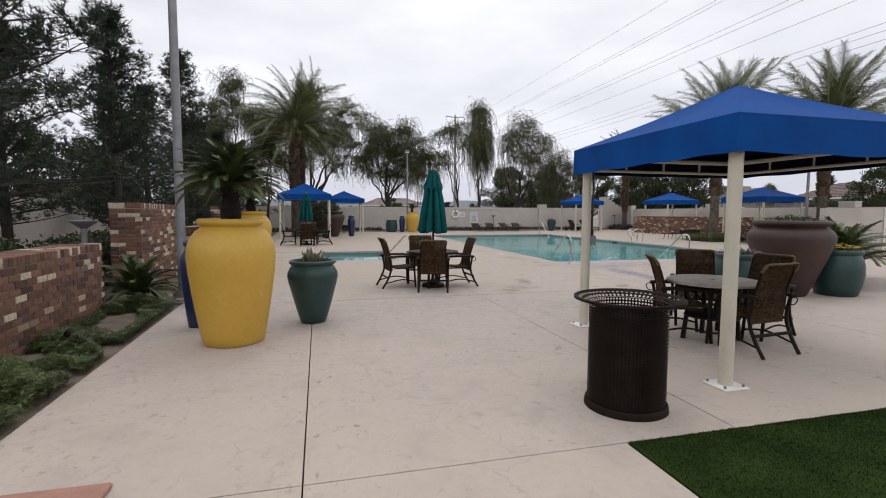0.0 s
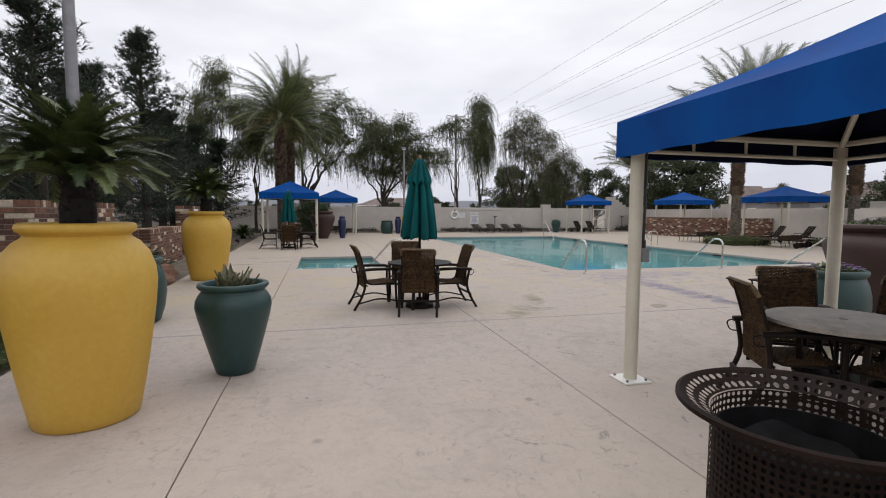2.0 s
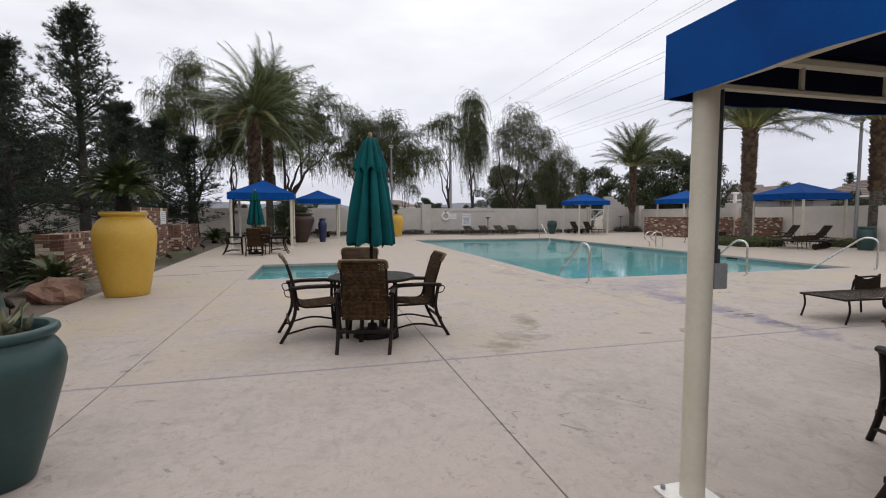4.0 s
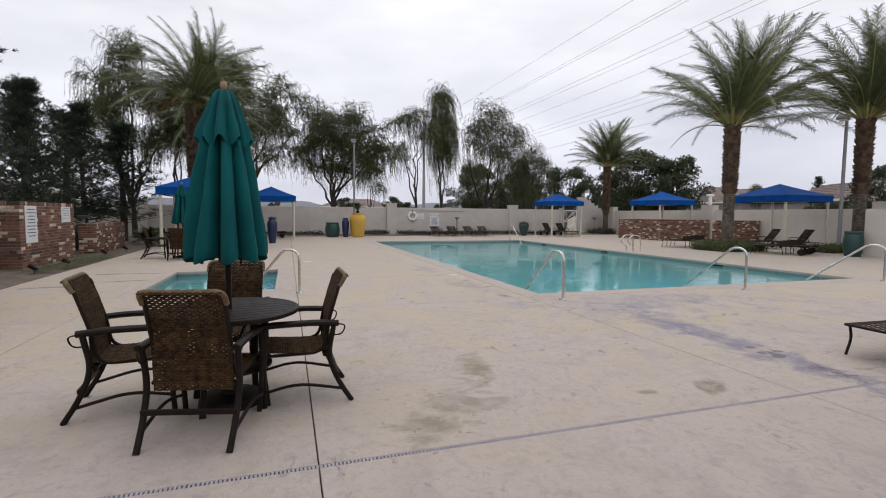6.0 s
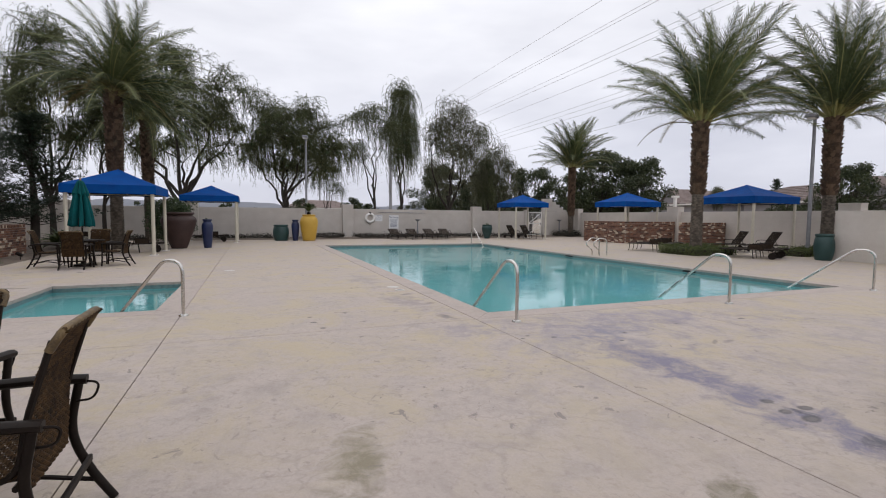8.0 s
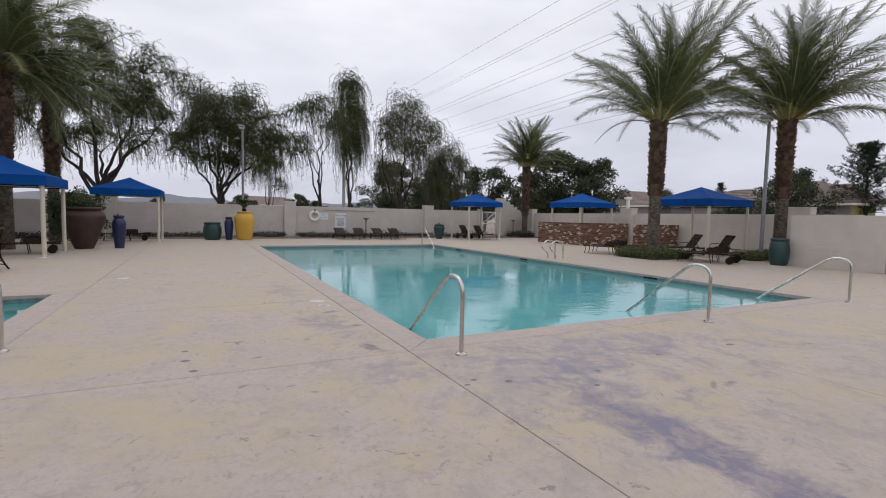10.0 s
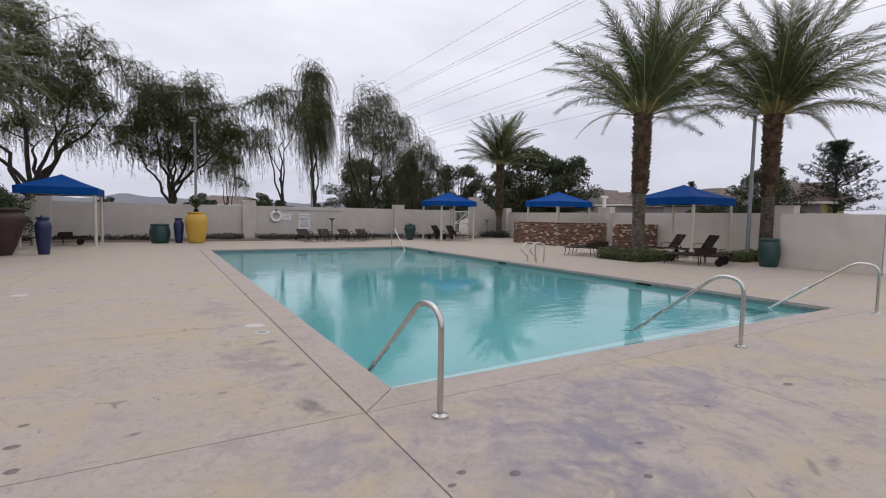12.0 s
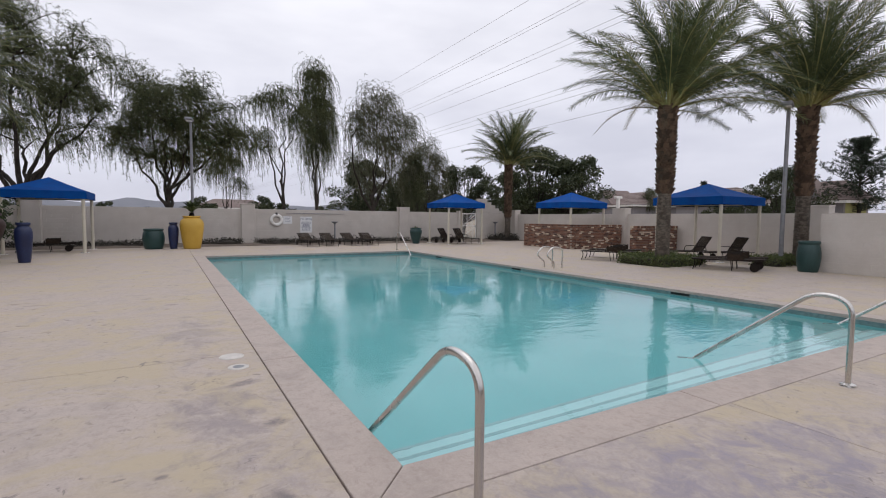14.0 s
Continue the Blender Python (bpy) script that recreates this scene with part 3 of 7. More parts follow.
tagged(part("ground", g, DIRT), "pale dry desert soil spreading past the walls", "ground", kind="structure")

deck = thing("pavement", "pale stamped concrete pool deck with stains and saw-cut joints", "pavement", kind="structure")


def prism(poly, z0, z1, c):
    """A slab of a four-sided outline with a chamfered top edge."""
    s = Shape()
    mid = Vector((sum(p[0] for p in poly) / 4, sum(p[1] for p in poly) / 4))
    low = [(x, y, z0) for x, y in poly]
    mids = [(x, y, z1 - c) for x, y in poly]
    top = []
    for k in range(4):
        p, a, b = Vector(poly[k]), Vector(poly[k - 1]), Vector(poly[(k + 1) % 4])
        top.append((*(p + ((a - p).normalized() + (b - p).normalized()) * c), z1))
    f = [(3, 2, 1, 0), (8, 9, 10, 11)]
    for k in range(4):
        m = (k + 1) % 4
        f += [(k, m, 4 + m, 4 + k), (4 + k, 4 + m, 8 + m, 8 + k)]
    return s.add(low + mids + top, f)


def slab(x0, x1, y0, y1, west=False, gap=0.0046, ygap0=None, ygap1=None):
    g0, g1 = (gap if ygap0 is None else ygap0), (gap if ygap1 is None else ygap1)
    ya, yb = y0 + g0, y1 - g1
    xa = (bed_edge(ya), bed_edge(yb)) if west else (x0 + gap, x0 + gap)
    part("slab", prism([(xa[0], ya), (x1 - gap, ya), (x1 - gap, yb), (xa[1], yb)], -0.13, 0.0, 0.002), CONCRETE, deck)


def column(x0, x1, ys, west=False):
    for a, b in zip(ys, ys[1:]):
        slab(x0, x1, a, b, west, ygap0=0.019 if a == 8.21 else None, ygap1=0.019 if b == 8.21 else None)


column(0, -0.12, (-8, 2.6, 8.21, 12.93, 18.85, 25, 31.2, 36.9), True)
column(-0.12, 1.92, (-8, 2.6))
column(-0.12, 2.8, (2.6, 8.21, 12.93, 14.75))
column(-0.12, 2.8, (18.85, 25, 31.2, 36.9))
column(2.8, 6.66, (2.6, 8.21, 12.93, 16.35, 20.5, 25, 31.2, 36.9))
for xa, xb in ((6.66, 9.88), (9.88, 13.1), (13.1, 15.95)):
    column(xa, xb, (2.6, 8.21, 12.93))
    column(xa, xb, (31.2, 36.9))
for xa, xb in ((15.95, 19.5), (19.5, 23.1)):
    column(xa, xb, (2.6, 8.21, 12.93, 16.35, 20.5, 25, 31.2, 36.9))
column(23.1, 27.8, (17.6, 20.5, 25, 31.2, 36.9))
slab(6.66, 23.1, -8, 2.6)

drain = thing("trench_drain", "narrow grey slotted drain set in the concrete deck", "drain", pose(0, 8.21, 0))
ch = Shape().box(bed_edge(8.21), 23.0, -0.018, 0.018, -0.06, -0.05)
ch.box(bed_edge(8.21), 23.0, -0.018, -0.0135, -0.05, -0.003).box(bed_edge(8.21), 23.0, 0.0135, 0.018, -0.05, -0.003)
part("channel", ch, GRATE, drain)
gr = Shape()
for k in range(640):
    x = -1.9 + k * 0.022
    gr.box(x, x + 0.013, -0.0135, 0.0135, -0.012, -0.002)
tagged(part("grating", gr, GRATE, drain, "lilac-grey slotted grating"), kind="stuff")


def ring(name, outer, inner, lengths, parent, material_=None):
    """Coping stones round a basin, mitred at the corners."""
    x0, x1, y0, y1 = outer
    a0, a1, b0, b1 = inner
    e = 0.005
    for (ox, oy), (px, py), (qx, qy), (rx, ry), n in (
        ((x0, y0), (x1, y0), (a1, b0), (a0, b0), lengths[0]),
        ((x1, y0), (x1, y1), (a1, b1), (a1, b0), lengths[1]),
        ((x1, y1), (x0, y1), (a0, b1), (a1, b1), lengths[0]),
        ((x0, y1), (x0, y0), (a0, b0), (a0, b1), lengths[1]),
    ):
        for k in range(n):
            t0, t1 = k / n, (k + 1) / n
            o, p = Vector((ox, oy)), Vector((px, py))
            i, j = Vector((rx, ry)), Vector((qx, qy))
            c = [o.lerp(p, t0), o.lerp(p, t1), i.lerp(j, t1), i.lerp(j, t0)]
            if 0 < k:
                u = (p - o).normalized()
                c[3] = c[0] + (i - o) - u * (i - o).dot(u)
            if k < n - 1:
                u = (p - o).normalized()
                c[2] = c[1] + (i - o) - u * (i - o).dot(u)
            mid = sum(c, Vector((0, 0))) / 4
            c = [q + (mid - q).normalized() * e for q in c]
            part(name, prism([tuple(q) for q in c], -0.06, 0.0, 0.005), COPING, parent)


def basin(name, label, inner, depth, steps, tint, lip=0.025):
    b = thing(name, label, "pool", kind="structure")
    x0, x1, y0, y1 = inner[0] - lip, inner[1] + lip, inner[2] - lip, inner[3] + lip
    s = Shape()
    s.box(x0 - 0.15, x0, y0 - 0.15, y1 + 0.15, -depth - 0.2, -0.062).box(x1, x1 + 0.15, y0 - 0.15, y1 + 0.15, -depth - 0.2, -0.062)
    s.box(x0, x1, y0 - 0.15, y0, -depth - 0.2, -0.062).box(x0, x1, y1, y1 + 0.15, -depth - 0.2, -0.062)
    s.box(x0, x1, y0, y1, -depth - 0.2, -depth)
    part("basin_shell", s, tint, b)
    t = Shape()
    t.box(x0 + 0.001, x0 + 0.01, y0, y1, -0.22, -0.064).box(x1 - 0.01, x1 - 0.001, y0, y1, -0.22, -0.064)
    t.box(x0 + 0.01, x1 - 0.01, y1 - 0.01, y1 - 0.001, -0.22, -0.064).box(x0 + 0.01, x1 - 0.01, y0 + 0.001, y0 + 0.01, -0.22, -0.064)
    part("waterline_tile_band", t, TILE, b, "dark tile band at the waterline")
    for k, (ya, yb, z) in enumerate(steps):
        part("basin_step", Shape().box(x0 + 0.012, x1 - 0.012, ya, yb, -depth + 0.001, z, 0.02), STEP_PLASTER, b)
        part("step_edge_tile", Shape().box(x0 + 0.05, x1 - 0.05, yb - 0.055, yb - 0.012, z + 0.001, z + 0.005), STEP_LINE, b)
    return b


pool = basin("swimming_pool", "rectangular swimming pool with pale aqua plaster and wide entry steps", POOL, 1.25,
             [(13.31, 13.50, -0.22), (13.50, 13.70, -0.33), (13.70, 13.91, -0.46), (13.91, 14.25, -0.70)], PLASTER)
ring("coping_stone", (POOL_OUT[0] + 0.009, POOL_OUT[1] - 0.009, POOL_OUT[2] + 0.005, POOL_OUT[3] - 0.005), POOL, (3, 6), pool)
spa_b = basin("spa_pool", "small rectangular spa with pale aqua plaster bench", SPA, 0.85, [(15.1, 15.5, -0.35), (15.5, 15.85, -0.6)], PLASTER)
ring("coping_stone", SPA_OUT, SPA, (1, 2), spa_b)
for nm, r in (("pool_water", POOL), ("spa_water", SPA)):
    w = Shape().add([(r[0] - 0.02, r[2] - 0.02, -0.125), (r[1] + 0.02, r[2] - 0.02, -0.125), (r[1] + 0.02, r[3] + 0.02, -0.125), (r[0] - 0.02, r[3] + 0.02, -0.125)], [(0, 1, 2, 3)])
    ob = tagged(part("water", w, WATER), "clear rippled turquoise water lying in the " + nm[:-6], "water", kind="structure")
    ob.visible_shadow = False
for x, y in ((16.02, 17.2), (16.02, 22.9), (16.02, 28.0)):
    # No hole is cut: a thin black plate paints the shade inside.
    part("skimmer_mouth", Shape().box(15.548, 15.556, y - 0.22, y + 0.22, -0.115, -0.065), DARK_VOID, pool, "dark skimmer opening")

for k, (x, y, r) in enumerate(((6.40, 16.28, 0.125), (6.42, 15.86, 0.10), (3.2, 20.4, 0.13))):
    lid = tagged(part("skimmer_lid", Shape().lathe([(0.001, 0.006), (r * 0.86, 0.006), (r * 0.9, 0.002), (r * 0.94, 0.006), (r, 0.004), (r, 0.0)], 28), LID, at=pose(x, y, 0)), "round white plastic lid set in the deck", "lid", "deck lids")
    if k == 1:
        part("ring_slot", Shape().disc(r * 0.55, 0.0075, 20), GREY_BOX, lid)

# turf with a short pile
turf = thing("artificial_turf", "short dark green artificial turf beside the deck", "turf", kind="structure")
part("turf_mat", Shape().box(1.93, 6.65, -7.9, 2.59, -0.13, 0.004), TURF, turf)
rng = random.Random(4)
bl = Shape()
for k in range(70000):
    x, y = 1.93 + rng.random() * 4.2, 2.59 - 2.3 * rng.random() ** 1.3
    a, h = rng.random() * 6.28, 0.008 + rng.random() * 0.010
    dx, dy = math.cos(a) * 0.0035, math.sin(a) * 0.0035
    lx, ly = (rng.random() - 0.5) * 0.018, (rng.random() - 0.5) * 0.018
    bl.add([(x - dx, y - dy, 0.003), (x + dx, y + dy, 0.003), (x + lx, y + ly, h)], [(0, 1, 2)])
tagged(part("turf_pile", bl, TURF, turf), kind="stuff")

# planting beds
bed = Shape()
ys = [-8 + k * 1.12 for k in range(43)]
rng = random.Random(9)
cols = 9
vv = []
for y in ys:
    x1 = bed_edge(y) - 0.01
    for k in range(cols):
        t = k / (cols - 1)
        x = x1 + (WEST - x1) * t
        vv.append((x, y, -0.03 if k == 0 else -0.02 + rng.random() * 0.05))
bed.add(vv, [(j * cols + k, j * cols + k + 1, (j + 1) * cols + k + 1, (j + 1) * cols + k) for j in range(len(ys) - 1) for k in range(cols - 1)])
tagged(part("planting_bed", bed, SOIL, smooth=True), "brown bare soil bed along the deck", "bed", kind="structure")
bed2 = Shape()
vv = []
for j in range(60):
    x = bed_edge(37) + 0.02 + (EAST - bed_edge(37)) * j / 59
    for k, y in enumerate((36.91, 37.6, 38.6, 39.8)):
        vv.append((x, y, -0.02 if k == 0 else 0.0 + rng.random() * 0.08))
bed2.add(vv, [(j * 4 + k, (j + 1) * 4 + k, (j + 1) * 4 + k + 1, j * 4 + k + 1) for j in range(59) for k in range(3)])
tagged(part("planting_bed", bed2, SOIL, smooth=True), "dark soil strip at the foot of the boundary wall", "bed", kind="structure")


# ---- boundary walls ----
def block_wall(name, x0, y0, x1, y1, h, face, thick=0.2, opening=None, label="cream painted concrete block boundary wall"):
    """A straight wall; face is the unit normal of the side that shows its blocks."""
    w = thing(name, label, "wall", kind="structure")
    d = Vector((x1 - x0, y1 - y0, 0))
    length = d.length
    d.normalize()
    nrm = Vector((*face, 0))
    m = Matrix(((d.x, nrm.x, 0, x0), (d.y, nrm.y, 0, y0), (0, 0, 1, 0), (0, 0, 0, 1)))
    core = Shape().box(0, length, -thick, -0.004, -0.14, h - 0.002)
    part("core", core.moved(m), BLOCK, w)
    s = Shape()
    rows = int(round((h + 0.1) / 0.2))
    rh = (h + 0.1) / rows
    for r in range(rows):
        u = -0.2 * (r % 2)
        while u < length:
            a, b = max(0, u) + 0.003, min(length, u + 0.4) - 0.003
            if b - a > 0.03:
                z0, z1 = -0.1 + r * rh + 0.003, -0.1 + (r + 1) * rh - 0.003
                v = [(a, -0.004, z0), (b, -0.004, z0), (b, -0.004, z1), (a, -0.004, z1), (a + 0.005, 0, z0 + 0.005), (b - 0.005, 0, z0 + 0.005), (b - 0.005, 0, z1 - 0.005), (a + 0.005, 0, z1 - 0.005)]
                s.add(v, [(4, 5, 6, 7), (0, 1, 5, 4), (1, 2, 6, 5), (2, 3, 7, 6), (3, 0, 4, 7)])
            u += 0.4
    tagged(part("block_facing", s.moved(m), BLOCK, w), kind="stuff")
    return w


def pilaster(x, y, wx, wy, h, wall):
    part("pilaster", Shape().box(x - wx / 2, x + wx / 2, y - wy / 2, y + wy / 2, -0.14, h, 0.012).box(x - wx / 2 - 0.02, x + wx / 2 + 0.02, y - wy / 2 - 0.02, y + wy / 2 + 0.02, h + 0.001, h + 0.05, 0.015), BLOCK, wall)


wn_ = block_wall("wall_north", WEST, NORTH, 24.05, NORTH, 1.93, (0, -1))
for x in (-6.0, 0.37, 9.8, 19.45):
    pilaster(x, NORTH - 0.02, 0.72, 0.5, 2.17, wn_)
pilaster(23.8, NORTH - 0.02, 0.25, 0.3, 2.0, wn_)
stepped = block_wall("wall_north_stepped", 25.35, NORTH, EAST, NORTH, 1.93, (0, -1), label="cream painted block wall stepping up beside the gate")
for xa, xb, z in ((25.35, 26.25, 2.95), (26.25, 26.6, 2.72), (26.6, 26.95, 2.5), (26.95, 27.3, 2.28), (27.3, 27.62, 2.08)):
    part("wall_step", Shape().box(xa, xb, NORTH + 0.0, NORTH + 0.19, 1.935, z), BLOCK, stepped)
we = block_wall("wall_east", EAST, 17.6, EAST, NORTH, 1.86, (-1, 0))
for y in (38.6, 29.05, 19.7):
    pilaster(EAST - 0.02, y, 0.5, 0.85, 2.12, we)
block_wall("wall_pump_yard", 23.12, 15.05, 23.12, 17.72, 1.76, (-1, 0), label="white painted block wall screening the equipment yard")
block_wall("wall_pump_return", 23.325, 17.72, EAST, 17.72, 1.76, (0, 1))
block_wall("wall_pump_yard_south", 23.12, SOUTH, 23.12, 13.55, 1.76, (-1, 0), label="white painted block wall screening the equipment yard")
block_wall("wall_west", WEST, SOUTH, WEST, NORTH, 1.95, (1, 0))
block_wall("wall_south", WEST, SOUTH, 23.1, SOUTH, 1.95, (0, 1))


def gate(x, y, turn, width, height, label, braces=True):
    gt = thing("metal_gate", label, "gate", pose(x, y, 0, 0, 0, turn))
    fr = Shape()
    for u in (0.03, width - 0.03):
        fr.box(u - 0.03, u + 0.03, -0.03, 0.03, -0.1, height, 0.006)
    for z in (0.1, height * 0.52, height - 0.04):
        fr.box(0.06, width - 0.06, -0.024, 0.024, z - 0.03, z + 0.03, 0.005)
    part("gate_frame", fr, WHITE_PAINT, gt)
    if braces:
        for a, b in (((0.08, height * 0.52), (width - 0.08, height - 0.1)), ((0.08, 0.14), (width - 0.08, height * 0.5))):
            part("brace", Shape().tube([(a[0], 0, a[1]), (b[0], 0, b[1])], 0.022, 6), WHITE_PAINT, gt)
    k = 0.16
    while k < width - 0.1:
        part("bar", Shape().box(k - 0.008, k + 0.008, -0.008, 0.008, 0.12, height - 0.06), WHITE_PAINT, gt)
        k += 0.11
    part("latch", Shape().box(width - 0.14, width - 0.05, -0.05, -0.026, height * 0.5 - 0.06, height * 0.5 + 0.06, 0.01), GALV, gt, "grey latch box")
    return gt


gate(24.1, NORTH + 0.08, 0, 1.22, 1.9, "white painted metal gate with diagonal braces, shut")
gate(23.2, 13.58, 90, 1.45, 1.78, "white painted metal yard gate, shut")


# ---- brick garden walls ----
def brick_wall(name, m, length, depth, h, label, singles=True, group=""):
    """A brick wall along its own x, facing its own -y, with rowlock course on top. Bricks of the facing are pieces of their own."""
    w = thing(name, label, "wall", m, kind="structure", group=group)
    part("wall_core", Shape().box(0.012, length - 0.012, 0.012, depth - 0.012, -0.14, h - 0.012), MORTAR, w)
    bw, bh, j = 0.205, 0.066, 0.010
    rng_ = random.Random(int(length * 100 + h * 10))
    rows = int((h - 0.105) / (bh + j))
    unit = Shape().box(0, bw, 0, 0.09, 0, bh, 0.004).mesh("brick", BRICK)
    half = Shape().box(0, bw / 2 - j / 2, 0, 0.09, 0, bh, 0.004).mesh("brick", BRICK)
    endb = Shape().box(0, 0.09, 0, depth / 2 - j, 0, bh, 0.004).mesh("brick", BRICK)
    rest = Shape()
    count = 0
    z0 = h - 0.105 - rows * (bh + j)
    for r in range(rows):
        z = z0 + r * (bh + j)
        u = 0.0
        if r % 2:
            u = bw / 2 + j / 2
        cells = []
        if r % 2:
            cells.append((0.0, half))
        while u + bw <= length + 0.001:
            cells.append((u, unit))
            u += bw + j
        if length - u > 0.06:
            cells.append((u, half))
        for x, me in cells:
            lift = -rng_.random() * 0.004
            if singles and count < 290:
                part("brick", me, BRICK, w, at=pose(x, lift, z))
                count += 1
            else:
                wd = bw if me is unit else bw / 2 - j / 2
                rest.box(x, min(x + wd, length), lift, 0.09, z, z + bh, 0.004)
        for side, x in ((0, 0.0), (1, length - 0.09)):
            for k in range(2):
                cut = depth * (0.5 if r % 2 else 0.72)
                lo = (0.095 if r % 2 else 0.005) if k == 0 else cut + 0.005
                hi = cut - 0.005 if k == 0 else depth - 0.005
                rest.box(x - 0.002 + side * 0.004, x + 0.09 - 0.002 + side * 0.004, lo, hi, z, z + bh, 0.004)
    n = int(length / (0.066 + j))
    pitch = length / n
    for k in range(n):
        for y0, y1 in ((-0.004, depth / 2 - 0.005), (depth / 2 + 0.005, depth + 0.004)):
            rest.box(k * pitch + 0.004, (k + 1) * pitch - 0.004, y0, y1, h - 0.10, h - rng_.random() * 0.004, 0.004)
    tagged(part("brickwork", rest, BRICK, w), kind="stuff")
    return w


def west_wall(y0, y1, h, label):
    """Faces the deck, following the bed's edge."""
    p, q = Vector((wall_line(y1), y1)), Vector((wall_line(y0), y0))
    d = p - q
    ang = math.degrees(math.atan2(d.y, d.x))
    return brick_wall("wall_brick", pose(q.x, q.y, 0, 0, 0, ang), d.length, 0.5, h, label, group="garden walls")


LOW, TALL = "low red-brown brick garden wall with scattered pale bricks", "tall red-brown brick garden wall with scattered pale bricks"
west_wall(4.6, 8.0, 1.03, LOW)
west_wall(9.8, 12.7, 1.65, TALL)
west_wall(14.9, 18.0, 1.06, LOW)
west_wall(19.45, 22.8, 1.68, TALL)
west_wall(24.6, 28.0, 1.05, LOW)
CAB = "brown brick screen wall beside a shade canopy"
brick_wall("wall_brick", pose(23.65, 32.4, 0, 0, 0, -90), 3.7, 0.35, 1.26, CAB, group="screen walls")
brick_wall("wall_brick", pose(24.01, 28.7, 0), 3.4, 0.35, 1.26, CAB, group="screen walls")
brick_wall("wall_brick", pose(24.7, 25.6, 0), 3.05, 0.35, 1.25, CAB, group="screen walls")


# ---- shade canopies ----
def canopy(x0, y0, sx, sy, label, post_r=0.06, eave=2.04, top=2.36, peak=2.97, over=0.13, turn=0):
    """A square fabric canopy on four posts; x0, y0 is the south-west post."""
    c = thing("shade_canopy", label, "canopy", pose(x0 + sx / 2, y0 + sy / 2, 0, 0, 0, turn), "pool canopies")
    hx, hy = sx / 2, sy / 2
    ox, oy = hx + over, hy + over
    for px, py in ((-hx, -hy), (hx, -hy), (hx, hy), (-hx, hy)):
        p = part("post", Shape().tube([(px, py, 0.012), (px, py, eave + 0.16)], post_r, 20), POST, c, smooth=True)
        pl = part("base_plate", Shape().box(px - 0.13, px + 0.13, py - 0.13, py + 0.13, 0.0, 0.016, 0.004), WHITE_PAINT, p)
        for bx in (-0.095, 0.095):
            for by in (-0.095, 0.095):
                part("bolt", Shape().tube([(px + bx, py + by, 0.016), (px + bx, py + by, 0.036)], 0.012, 6), GALV, p)
    s = Shape()
    n = 14
    # roof: four slightly sagging panels
    for k in range(4):
        a = [(-ox, -oy), (ox, -oy), (ox, oy), (-ox, oy)][k]
        b = [(-ox, -oy), (ox, -oy), (ox, oy), (-ox, oy)][(k + 1) % 4]
        base = len(s.v)
        for i in range(n + 1):
            t = i / n
            for j in range(n + 1):
                u = j / n
                x = (a[0] + (b[0] - a[0]) * u) * (1 - t)
                y = (a[1] + (b[1] - a[1]) * u) * (1 - t)
                sag = 0.05 * math.sin(math.pi * t) * (0.4 + 0.6 * math.sin(math.pi * u))
                s.v.append((x, y, top + (peak - top) * t - sag))
        for i in range(n):
            for j in range(n):
                o = base + i * (n + 1) + j
                s.f.append((o, o + 1, o + n + 2, o + n + 1))
    part("canopy_roof", s, CANVAS, c, smooth=True)
    # Darkened copy just below the roof puts its underside shade into colour.
    shade_sheet = Shape()
    shade_sheet.v, shade_sheet.f = [(x * 0.985, y * 0.985, z - 0.012) for x, y, z in s.v], list(s.f)
    part("roof_lining", shade_sheet, UNDER_SHADE, c, "dark sheet giving the canvas its underside shade", smooth=True)
    v = Shape()
    m = 24
    pts = []
    for k in range(4):
        a = [(-ox, -oy), (ox, -oy), (ox, oy), (-ox, oy)][k]
        b = [(-ox, -oy), (ox, -oy), (ox, oy), (-ox, oy)][(k + 1) % 4]
        for i in range(m):
            t = i / m
            pts.append((a[0] + (b[0] - a[0]) * t, a[1] + (b[1] - a[1]) * t))
    rows = 5
    for r in range(rows + 1):
        for i, (x, y) in enumerate(pts):
            z = top + (eave - top) * r / rows
            w = 1 + 0.004 * math.sin(i * 1.7) * r / rows
            v.v.append((x * w, y * w, z + (0.006 * math.sin(i * 0.9) if r == rows else 0)))
    N = len(pts)
    for r in range(rows):
        for i in range(N):
            k = (i + 1) % N
            v.f.append((r * N + i, (r + 1) * N + i, (r + 1) * N + k, r * N + k))
    part("valance", v, CANVAS, c, smooth=True)
    # The valance gets a like dark copy inside, added for shade.
    shade_sheet = Shape()
    shade_sheet.v, shade_sheet.f = [(x * 0.994, y * 0.994, z + (0.004 if z < eave + 0.02 else -0.01)) for x, y, z in v.v], list(v.f)
    part("valance_lining", shade_sheet, UNDER_SHADE, c, "dark sheet giving the canvas its underside shade", smooth=True)
    # welded frame below the cloth
    for z in (eave + 0.05, eave + 0.2):
        for p, q in (((-hx, -hy), (hx, -hy)), ((hx, -hy), (hx, hy)), ((hx, hy), (-hx, hy)), ((-hx, hy), (-hx, -hy))):
            part("frame_rail", Shape().tube([(*p, z), (*q, z)], 0.018 if z < eave + 0.1 else 0.03, 6), POST, c)
    for k in range(1, 4):
        t = k / 4
        for p, q in (((-hx, -hy), (hx, -hy)), ((hx, -hy), (hx, hy)), ((hx, hy), (-hx, hy)), ((-hx, hy), (-hx, -hy))):
            x, y = p[0] + (q[0] - p[0]) * t, p[1] + (q[1] - p[1]) * t
            part("frame_stub", Shape().tube([(x, y, eave + 0.05), (x, y, eave + 0.2)], 0.014, 6), POST, c)
